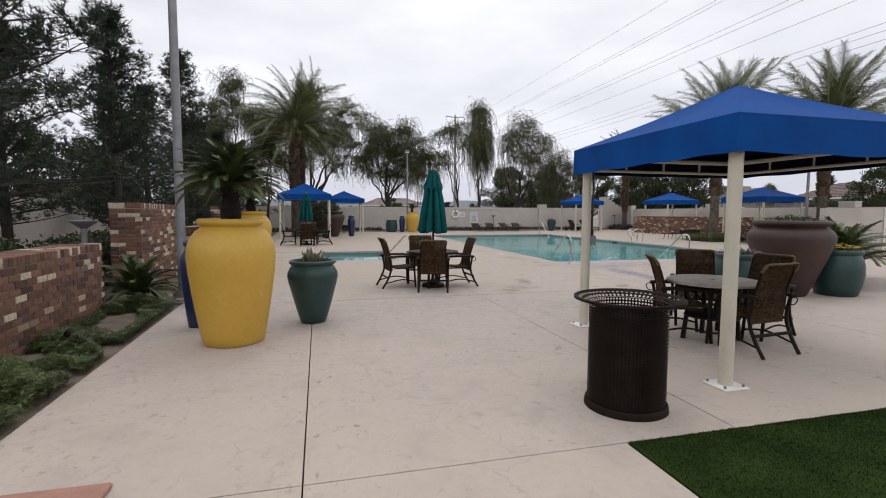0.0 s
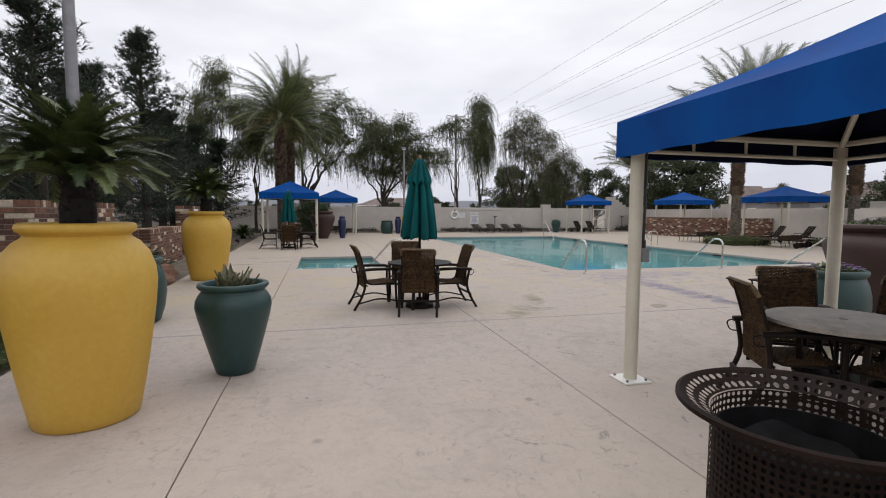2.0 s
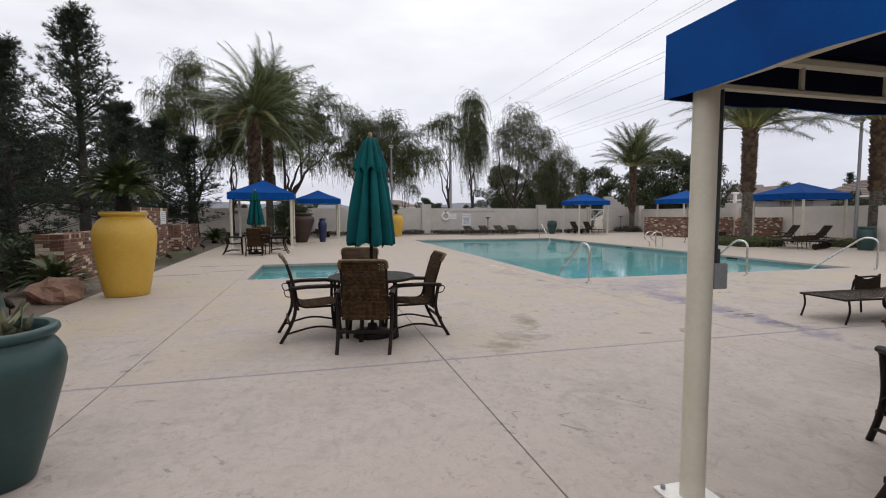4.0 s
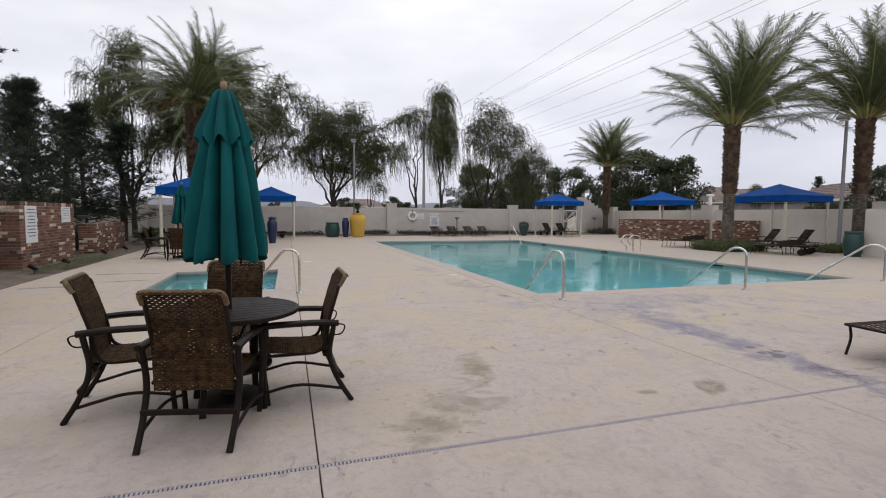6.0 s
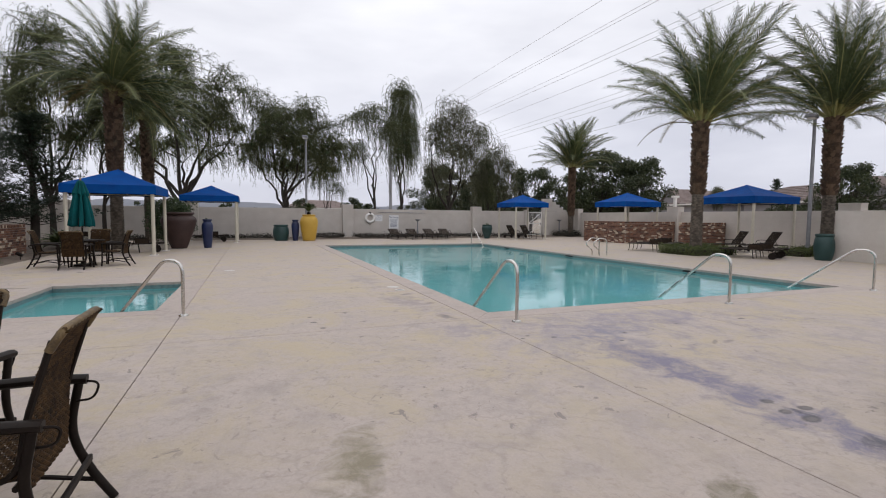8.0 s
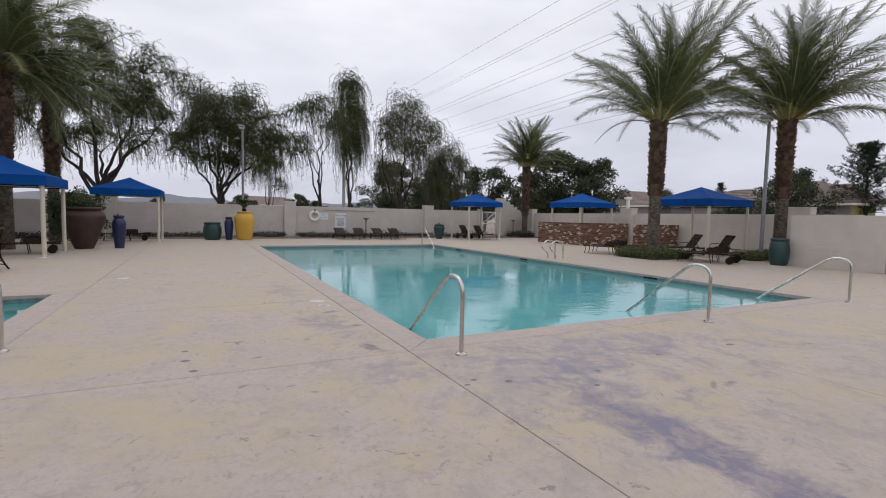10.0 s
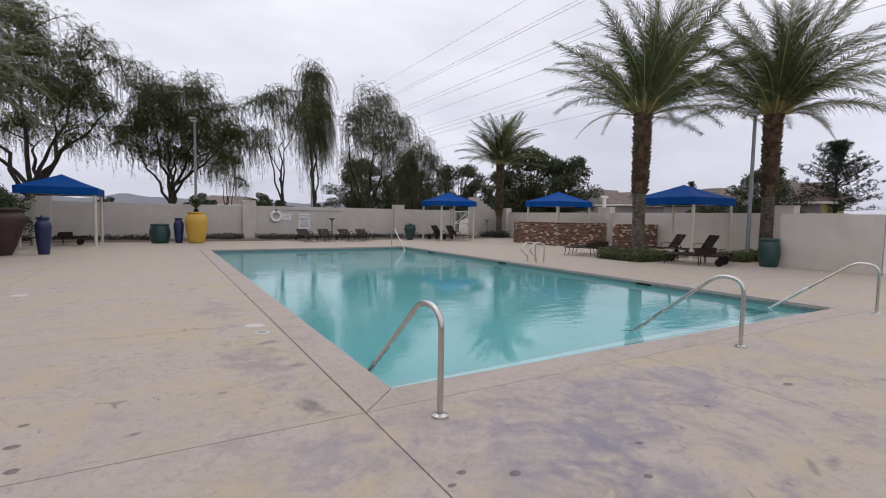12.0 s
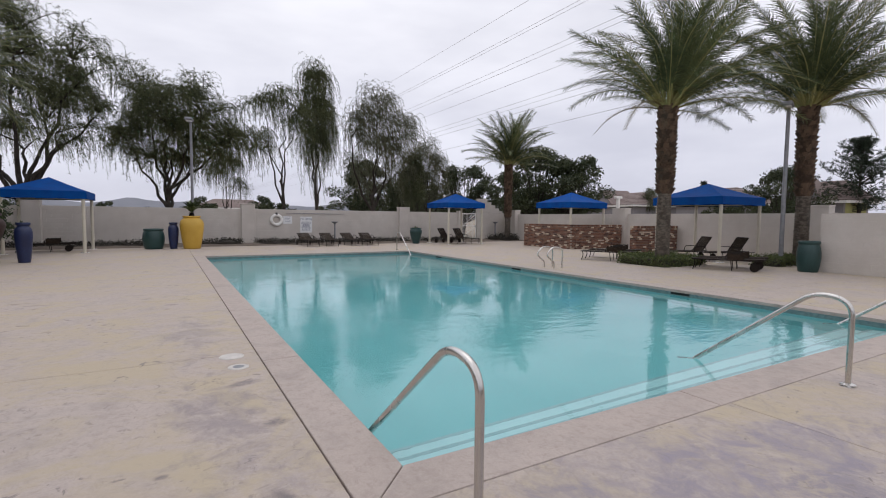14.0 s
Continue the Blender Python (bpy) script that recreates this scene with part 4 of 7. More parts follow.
    for px, py in ((-hx, -hy), (hx, -hy), (hx, hy), (-hx, hy)):
        part("rafter", Shape().tube([(px, py, eave + 0.16), (0, 0, peak - 0.1)], 0.026, 6), POST, c)
    return c


canopy(3.40, 3.30, 2.32, 2.32, "bright blue canvas canopy on thick cream posts over a dining table", 0.058, eave=2.00, top=2.315, peak=2.93)
canopy(-1.95, 26.3, 2.5, 2.45, "bright blue canvas canopy on cream posts near the spa", eave=2.12, top=2.42, peak=3.05)
canopy(0.55, 34.2, 2.45, 2.45, "bright blue canvas canopy on cream posts by the far wall", eave=2.12, top=2.42, peak=3.0)
canopy(19.9, 34.6, 2.3, 2.3, "bright blue canvas canopy on cream posts near the gate", eave=2.12, top=2.42, peak=3.0)
canopy(23.85, 28.95, 2.4, 2.4, "bright blue canvas canopy on cream posts over a brick screen", eave=2.12, top=2.42, peak=3.0)
canopy(23.3, 20.9, 2.6, 2.6, "bright blue canvas canopy on cream posts over sun loungers", eave=2.12, top=2.42, peak=3.0)
cb = thing("conduit_box", "black cable hanging to a grey outlet box on a canopy post", "outlet box", pose(3.488, 5.62, 0))
part("cable", Shape().tube(arc_path([(0.0, 0.0, 2.10), (0.005, 0, 1.7), (-0.002, 0, 1.22)], 0.2), 0.012, 6), RUBBER, cb)
part("collar", Shape().tube([(0, 0, 1.2), (0, 0, 1.27)], 0.022, 8), RUBBER, cb)
part("box_body", Shape().box(-0.036, 0.042, -0.04, 0.04, 1.075, 1.2, 0.006), GREY_BOX, cb)


# ---- pots and their plants ----
URN = [(0.26, 0.0), (0.315, 0.0), (0.33, 0.015), (0.37, 0.22), (0.42, 0.52), (0.462, 0.82), (0.477, 1.0), (0.468, 1.10), (0.43, 1.21), (0.37, 1.285), (0.325, 1.315), (0.315, 1.33), (0.325, 1.345), (0.35, 1.36), (0.358, 1.385), (0.35, 1.41), (0.33, 1.42), (0.30, 1.41), (0.29, 1.36), (0.30, 1.3)]
POT = [(0.12, 0.0), (0.155, 0.0), (0.17, 0.012), (0.215, 0.16), (0.27, 0.36), (0.318, 0.54), (0.335, 0.635), (0.328, 0.69), (0.30, 0.745), (0.278, 0.772), (0.275, 0.785), (0.298, 0.797), (0.312, 0.818), (0.308, 0.84), (0.292, 0.85), (0.262, 0.845), (0.25, 0.80), (0.26, 0.74)]
BARREL = [(0.28, 0.0), (0.33, 0.0), (0.35, 0.02), (0.405, 0.2), (0.438, 0.42), (0.43, 0.58), (0.40, 0.71), (0.372, 0.775), (0.365, 0.795), (0.385, 0.815), (0.402, 0.845), (0.395, 0.88), (0.375, 0.895), (0.345, 0.885), (0.335, 0.82), (0.34, 0.7)]
VASE = [(0.12, 0.0), (0.15, 0.0), (0.155, 0.05), (0.165, 0.12), (0.195, 0.42), (0.222, 0.78), (0.225, 0.92), (0.205, 1.02), (0.165, 1.08), (0.15, 1.1), (0.15, 1.135), (0.178, 1.155), (0.185, 1.19), (0.175, 1.22), (0.15, 1.225), (0.13, 1.2), (0.13, 1.1)]
JAR = [(0.22, 0.0), (0.285, 0.0), (0.30, 0.02), (0.40, 0.24), (0.52, 0.55), (0.63, 0.84), (0.685, 1.02), (0.68, 1.11), (0.62, 1.2), (0.55, 1.24), (0.53, 1.255), (0.545, 1.275), (0.59, 1.295), (0.61, 1.325), (0.60, 1.36), (0.565, 1.375), (0.52, 1.36), (0.50, 1.28), (0.52, 1.2)]


def pot(name, label, x, y, profile, glaze, k=1.0, kz=None, group=""):
    """A turned pot; returns it and the height and radius of its soil."""
    kz = kz or k
    p = thing(name, label, "planter", pose(x, y, 0, 0, 0, random.Random(x * 7 + y).random() * 360), group)
    prof = [(r * k, z * kz) for r, z in profile]
    # finer steps round the curve
    fine = []
    for a, b in zip(prof, prof[1:]):
        for t in (0.0, 0.5):
            fine.append((a[0] + (b[0] - a[0]) * t, a[1] + (b[1] - a[1]) * t))
    fine.append(prof[-1])
    s = Shape().lathe(fine, 56, wob=lambda t, z: 1 + 0.004 * math.sin(2 * t + z * 3))
    part("pot_body", s, glaze, p, smooth=True)
    sr, sz = prof[-1][0] * 1.02, prof[-1][1] + 0.01
    soil = Shape().lathe([(0.001, sz + 0.02), (sr * 0.5, sz + 0.015), (sr, sz)], 28)
    part("soil", soil, SOIL, p, "dark potting soil", smooth=True)
    return p, sz, sr


def frond_shape(length, leaf, pairs, droop, fold, rng_, width=0.018, tip=0.35, start=0.12, stem=0.012, sway=0.0, hang=0.12, stray=0.25):
    """A feather leaf along +x, arching down by droop; its leaflets form a V."""
    s = Shape()
    pts = []
    n = 14
    for i in range(n + 1):
        t = i / n
        pts.append(Vector((length * (t - 0.10 * droop * t * t), sway * t * t * length, length * (0.42 * droop * t - 0.62 * droop * t ** 2.3))))

    def at(t):
        f = min(n - 1e-6, max(0, t * n))
        i = int(f)
        return pts[i].lerp(pts[i + 1], f - i), (pts[i + 1] - pts[i]).normalized()

    s.tube(pts, [stem * (1 - 0.8 * i / n) for i in range(n + 1)], 4, caps=False)
    s.stem_faces = len(s.f)
    for k in range(pairs):
        t = start + (1 - start) * (k + 0.5) / pairs
        p, d = at(t)
        ll = leaf * (0.55 + 0.45 * math.sin(math.pi * min(1, 0.15 + t * 0.95))) * (1 if t < 0.8 else 1 - (t - 0.8) / 0.2 * tip)
        side = Vector((0, 0, 1)).cross(d).normalized()
        up = d.cross(side)
        for sg in (1, -1):
            a = 0.55 + rng_.random() * 0.25
            v = (d * (0.55 + 0.5 * t) + side * sg * math.cos(fold) * a * 1.5 + up * (math.sin(fold) + (rng_.random() - 0.5) * stray)).normalized()
            w = d * width * 0.5
            ll_ = ll * (1 + (rng_.random() - 0.5) * stray)
            m = p + v * ll_ * 0.55 + Vector((0, 0, -0.22 * hang * ll_))
            e = p + v * ll_ + Vector((0, 0, -hang * ll_))
            s.add([p - w, p + w, m + w * 0.9, m - w * 0.9, e], [(0, 1, 2, 3), (3, 2, 4)])
    return s


def add_crown(parent, z, fronds, count, rng_, lo, hi, name="frond", lean=(0.0, 0.0), r0=0.03, scale=(0.85, 1.1), bias=1.0, taper=0.0):
    """Sets leaves round an axis, from upright in the middle to drooping outside."""
    for k in range(count):
        a = k * 2.399963 + rng_.random() * 0.35
        t = (k + 0.5) / count
        el = lo + (hi - lo) * t ** bias + (rng_.random() - 0.5) * 9
        sc = (scale[0] + (scale[1] - scale[0]) * rng_.random()) * (1 + taper * (0.5 - t))
        ax, ay = math.cos(a), math.sin(a)
        m = Matrix.Translation((ax * r0, ay * r0, z)) @ pose(0, 0, 0, 0, 0, math.degrees(a)) @ pose(0, 0, 0, 0, -el, 0) @ pose(0, 0, 0, (rng_.random() - 0.5) * 40, 0, 0) @ Matrix.Diagonal((sc, sc, sc, 1))
        if lean != (0.0, 0.0):
            ln = Vector((*lean, 0))
            q = Vector((0, 0, 1)).cross(ln.normalized())
            m = Matrix.Translation((0, 0, z)) @ Matrix.Rotation(ln.length * (0.55 + 0.6 * max(0, -(ax * lean[0] + ay * lean[1]) / ln.length)), 4, q) @ Matrix.Translation((0, 0, -z)) @ m
        ob = part(name, fronds[k % len(fronds)], None, parent)
        ob.matrix_basis = m


rng = random.Random(21)
SAGO_FRONDS = [frond_shape(0.90, 0.150, 96, 0.75 + 0.22 * k, 0.30, rng, width=0.0125, stem=0.008, start=0.1).mesh("frond", SAGO) for k in range(3)]


def sago(x, y, z, label, k=1.0, stub=0.3, count=72, lo=84, hi=-8):
    p = thing("sago_palm", label, "palm", pose(x, y, z, 0, 0, x * 50))
    s = Shape()
    rg = random.Random(int(x * 100 + y))
    s.tube([(0, 0, 0), (0, 0, stub * 0.5), (0.01, 0, stub)], [0.13 * k, 0.14 * k, 0.10 * k], 14)
    for i in range(120):
        a, zz = rg.random() * 6.283, rg.random() * stub
        d = Vector((math.cos(a), math.sin(a), 0))
        b = d * 0.125 * k + Vector((0, 0, zz))
        q = d.cross(Vector((0, 0, 1))) * 0.018
        s.add([b - q, b + q, b + d * 0.035 + Vector((0, 0, 0.035))], [(0, 1, 2)])
    part("trunk", s, SAGO_TRUNK, p, "shaggy near-black trunk")
    add_crown(p, stub, SAGO_FRONDS, count, rg, lo, hi, scale=(0.8 * k, 1.02 * k), bias=0.85)
    return p


def rosette(x, y, z, label, count, size, mat_, name="succulent", spread=0.12):
    p = thing(name, label, "plant", pose(x, y, z))
    rg = random.Random(int(x * 90 + y * 10))
    blade = Shape()
    for i in range(5):
        t = i / 4
        w = 0.030 * (1 - t ** 2) + 0.002
        blade.v += [(size * t, -w, 0.10 * size * t * t + 0.012), (size * t, 0, 0.10 * size * t * t), (size * t, w, 0.10 * size * t * t + 0.012)]
    for i in range(4):
        for k in range(2):
            blade.f.append((i * 3 + k, i * 3 + 3 + k, i * 3 + 4 + k, i * 3 + 1 + k))
    me = blade.mesh("leaf", mat_, True)
    for k in range(count):
        cx, cy = (rg.random() - 0.5) * 2 * spread, (rg.random() - 0.5) * 2 * spread
        ob = part("leaf", me, None, p)
        ob.matrix_basis = Matrix.Translation((cx, cy, 0)) @ pose(0, 0, 0, 0, 0, rg.random() * 360) @ pose(0, 0, 0, 0, -(15 + 70 * rg.random()), 0) @ Matrix.Diagonal([0.7 + 0.6 * rg.random()] * 3 + [1])
    return p


def flower_bed(x, y, z, r, label, petal, count=130):
    p = thing("potted_flowers", label, "flowers", pose(x, y, z))
    rg = random.Random(int(x * 31 + y * 17))
    lf, pt = Shape(), Shape()
    for k in range(count * 5):
        a, q = rg.random() * 6.283, r * math.sqrt(rg.random())
        h = 0.02 + 0.13 * rg.random() * (1.2 - q / r)
        c = Vector((q * math.cos(a), q * math.sin(a), h))
        u = Vector((rg.random() - 0.5, rg.random() - 0.5, rg.random() * 0.5)).normalized() * 0.045
        w = u.cross(Vector((rg.random() - 0.5, rg.random() - 0.5, 1))).normalized() * 0.02
        lf.add([c - u, c + w, c + u, c - w], [(0, 1, 2, 3)])
    for k in range(count):
        a, q = rg.random() * 6.283, r * math.sqrt(rg.random())
        c = Vector((q * math.cos(a), q * math.sin(a), 0.09 + 0.09 * rg.random() * (1.1 - q / r)))
        for j in range(5):
            b = j * 1.2566 + a
            d, e = Vector((math.cos(b), math.sin(b), 0.3)) * 0.03, Vector((-math.sin(b), math.cos(b), 0)) * 0.014
            pt.add([c, c + d * 0.6 - e, c + d, c + d * 0.6 + e], [(0, 1, 2, 3)])
    part("leaves", lf, COVER_LEAF, p)
    part("petals", pt, petal, p)
    return p


def leafy_mass(s, rg, count, centre, radii, leaf, shell=0.55, zmin=None):
    """Small leaves spread through an uneven ellipsoid."""
    for k in range(count):
        d = Vector((rg.gauss(0, 1), rg.gauss(0, 1), rg.gauss(0, 1))).normalized()
        q = shell + (1 - shell) * rg.random() ** 0.6
        q *= 0.8 + 0.35 * noise.noise(d * 2.2 + Vector(centre))
        c = Vector((centre[0] + d.x * radii[0] * q, centre[1] + d.y * radii[1] * q, centre[2] + d.z * radii[2] * q))
        if zmin is not None and c.z < zmin:
            continue
        u = Vector((rg.random() - 0.5, rg.random() - 0.5, rg.random() - 0.5)).normalized()
        w = u.cross(Vector((rg.random() - 0.5, rg.random() - 0.5, rg.random() - 0.5))).normalized()
        l_ = leaf * (0.7 + 0.6 * rg.random())
        s.add([c - u * l_, c + w * l_ * 0.4, c + u * l_, c - w * l_ * 0.4], [(0, 1, 2, 3)])


_, sz, _ = pot("urn_planter", "large glazed yellow urn at the deck edge holding a sago palm", -0.98, 5.88, URN, YELLOW, group="yellow urns")
sago(-0.98, 5.88, sz + 0.01, "dark green sago palm growing in a yellow urn", 0.80, 0.40, 104, 80, 2)
_, sz, _ = pot("urn_planter", "large glazed yellow urn beside the brick walls holding a sago palm", -1.73, 13.5, URN, YELLOW, 1.06, group="yellow urns")
sago(-1.73, 13.5, sz + 0.01, "dark green sago palm growing in a yellow urn", 0.88, 0.40, 104, 80, 2)
_, sz, _ = pot("urn_planter", "large glazed yellow urn by the far wall holding a small palm", 6.83, 35.75, URN, YELLOW, 1.06, group="yellow urns")
sago(6.83, 35.75, sz + 0.01, "small dark sago palm growing in a yellow urn", 0.75, 0.25, 30, 84, 30)
_, sz, _ = pot("flower_pot", "dark green glazed pot on the deck joint with a grey succulent", -0.10, 6.70, POT, GREEN_GLAZE, group="green pots")
rosette(-0.10, 6.70, sz + 0.02, "grey-green spiky succulent in a dark green pot", 46, 0.20, SUCCULENT, spread=0.14)
pot("barrel_pot", "wide dark green glazed barrel pot beside the planting bed", -1.80, 9.2, BARREL, GREEN_GLAZE, 0.98, group="green pots")
pot("tall_vase", "tall slender cobalt blue vase behind a yellow urn", -1.54, 6.78, VASE, BLUE_GLAZE, 0.92, group="blue vases")
_, sz, _ = pot("tall_vase", "tall slender cobalt blue vase with a small cactus", 1.95, 30.2, VASE, BLUE_GLAZE, 1.02, group="blue vases")
rosette(1.95, 30.2, sz, "small green cactus tuft in a blue vase", 14, 0.16, SAGO, "cactus", 0.05)
pot("tall_vase", "tall slender cobalt blue vase near the far wall", 6.08, 35.85, VASE, BLUE_GLAZE, 0.98, group="blue vases")
pot("barrel_pot", "wide dark green glazed barrel pot near the far wall", 5.3, 36.0, BARREL, GREEN_GLAZE, 1.02, group="green pots")
_, sz, sr = pot("jar_planter", "huge round maroon clay jar filled with pansies", 8.4, 6.93, JAR, MAROON, group="maroon jars")
flower_bed(8.4, 6.93, sz + 0.10, 0.52, "purple and yellow pansies in a maroon jar", PETAL_PURPLE)
_, sz, sr = pot("flower_pot", "wide green glazed pot filled with yellow flowers", 9.3, 6.72, BARREL, GREEN_GLAZE, 0.94, group="green pots")
flower_bed(9.3, 6.72, sz + 0.12, 0.33, "yellow flowers in a green pot", PETAL_YELLOW)
_, sz, sr = pot("flower_pot", "wide green glazed pot beside the dining canopy", 6.7, 6.38, BARREL, GREEN_GLAZE, 0.95, group="green pots")
flower_bed(6.7, 6.38, sz + 0.10, 0.33, "dark purple flowers in a green pot", PETAL_PURPLE, 60)
_, sz, sr = pot("jar_planter", "huge maroon clay jar with a shrub beside a canopy", 0.86, 30.15, JAR, MAROON, 1.0, 1.12, group="maroon jars")
sh = thing("potted_shrub", "loose grey-green shrub in a maroon jar", "shrub", pose(0.86, 30.15, sz))
s = Shape()
leafy_mass(s, random.Random(3), 900, (0, 0, 0.3), (0.55, 0.55, 0.42), 0.05, 0.3, 0.0)
part("leaves", s, HEDGE_LEAF, sh)
pot("flower_pot", "tall dark green glazed pot by the yard wall", 22.78, 17.85, BARREL, GREEN_GLAZE, 0.72, 1.05, group="green pots")
_, sz, _ = pot("flower_pot", "dark green glazed pot by the far pool rail", 18.65, 36.3, POT, GREEN_GLAZE, 1.1, group="green pots")
rosette(18.65, 36.3, sz, "small green spiky plant in a green pot", 16, 0.2, SAGO, "cactus", 0.06)


# ---- furniture ----
def weave(path, width, pitch_u=0.025, pitch_v=0.0165, crown=0.0):
    """A woven sheet that follows a side path of (y, z) points."""
    s = Shape()
    acc = [0.0]
    pts = [Vector((0, y, z)) for y, z in path]
    for a, b in zip(pts, pts[1:]):
        acc.append(acc[-1] + (b - a).length)

    def at(d):
        d = min(max(d, 0), acc[-1] - 1e-6)
        i = max(k for k in range(len(acc)) if acc[k] <= d)
        i = min(i, len(pts) - 2)
        t = (d - acc[i]) / (acc[i + 1] - acc[i])
        tan = (pts[i + 1] - pts[i]).normalized()
        return pts[i].lerp(pts[i + 1], t), Vector((0, -tan.z, tan.y))
    nu, nv = int(width / pitch_u), int(acc[-1] / pitch_v)
    for j in range(nv):
        d = (j + 0.5) * acc[-1] / nv
        p, nn = at(d)
        line = []
        for i in range(2 * nu + 1):
            u = -width / 2 + width * i / (2 * nu)
            ph = 1 if (i // 2 + j) % 2 else -1
            line.append(p + Vector((u, 0, 0)) + nn * ((0.0045 * ph if i % 2 else 0.0) + crown * (1 - (2 * u / width) ** 2)))
        base = len(s.v)
        tan = at(d + 0.002)[0] - at(d - 0.002)[0]
        tan = tan.normalized() * pitch_v * 0.54
        for q in line:
            s.v += [tuple(q - tan), tuple(q + nn * 0.005), tuple(q + tan), tuple(q - nn * 0.005)]
        for i in range(len(line) - 1):
            for k in range(4):
                o = base + i * 4
                s.f.append((o + k, o + 4 + k, o + 4 + (k + 1) % 4, o + (k + 1) % 4))
    for i in range(nu + 1):
        u = -width / 2 + width * i / nu
        line = []
        m = int(acc[-1] / 0.05)
        for k in range(m + 1):
            p, nn = at(acc[-1] * k / m)
            line.append(p + Vector((u, 0, 0)) + nn * crown * (1 - (2 * u / width) ** 2))
        s.tube(line, 0.003, 4)
    return s


BACK_PATH = [(-0.222, 0.325), (-0.225, 0.40), (-0.232, 0.47), (-0.235, 0.56), (-0.245, 0.68), (-0.275, 0.80), (-0.310, 0.89), (-0.340, 0.955), (-0.362, 0.978), (-0.385, 0.962)]
SEAT_PATH = [(0.27, 0.375), (0.265, 0.40), (0.235, 0.415), (0.10, 0.405), (-0.05, 0.395), (-0.16, 0.395), (-0.215, 0.405)]
CHAIR_BACK = weave(BACK_PATH, 0.485, 0.022, 0.0145).mesh("backrest", WICKER)
CHAIR_SEAT = weave(SEAT_PATH, 0.49).mesh("seat", WICKER)


def make_chair(label, group, m):
    c = thing("dining_chair", label, "chair", m, group)
    part("seat", CHAIR_SEAT, None, c)
    part("backrest", CHAIR_BACK, None, c)
    part("top_roll", Shape().tube(arc_path([(-0.246, -0.315, 0.89), (-0.246, -0.365, 0.972), (0.246, -0.365, 0.972), (0.246, -0.315, 0.89)], 0.05, 5), 0.017, 8), CANE, c, "wrapped cane edge", smooth=True)
    for sx in (-1, 1):
        x = sx * 0.236
        part("side_rail", Shape().tube(arc_path([(x, 0.27, 0.385), (x, -0.2, 0.385), (x, -0.225, 0.60), (x, -0.325, 0.93)], 0.12), 0.013, 6), BROWN_METAL, c, smooth=True)
        ax = sx * 0.288
        part("arm", Shape().tube(arc_path([(ax, -0.30, 0.615), (ax, -0.12, 0.63), (ax, 0.2, 0.625), (ax, 0.27, 0.60)], 0.08), 0.024, 8, flat=1.25), BROWN_METAL, c, smooth=True)
        part("leg", Shape().tube(arc_path([(ax, 0.25, 0.61), (ax, 0.245, 0.35), (ax * 0.98, 0.27, 0.0)], 0.2), 0.019, 8), BROWN_METAL, c, smooth=True)
        part("leg", Shape().tube(arc_path([(ax, -0.27, 0.625), (ax * 0.98, -0.22, 0.36), (ax * 0.96, -0.30, 0.16), (ax * 0.94, -0.40, 0.0)], 0.16), 0.020, 8), BROWN_METAL, c, smooth=True)
        part("stretcher", Shape().tube(arc_path([(ax * 0.98, 0.26, 0.12), (ax, 0.0, 0.18), (ax * 0.96, -0.34, 0.10)], 0.2), 0.012, 6), BROWN_METAL, c, smooth=True)
        part("arm_scroll", Shape().tube(arc_path([(ax, -0.27, 0.61), (ax * 0.95, -0.36, 0.60), (ax * 0.9, -0.33, 0.52), (ax * 0.9, -0.26, 0.52)], 0.05), 0.006, 5), BROWN_METAL, c)
    part("cross_rail", Shape().tube([(-0.265, -0.2, 0.37), (0.265, -0.2, 0.37)], 0.014, 6), BROWN_METAL, c)
    part("cross_rail", Shape().tube([(-0.265, 0.26, 0.37), (0.265, 0.26, 0.37)], 0.014, 6), BROWN_METAL, c)
    part("cross_rail", Shape().box(-0.29, 0.29, -0.31, -0.29, 0.20, 0.235, 0.004), BROWN_METAL, c)
    return c


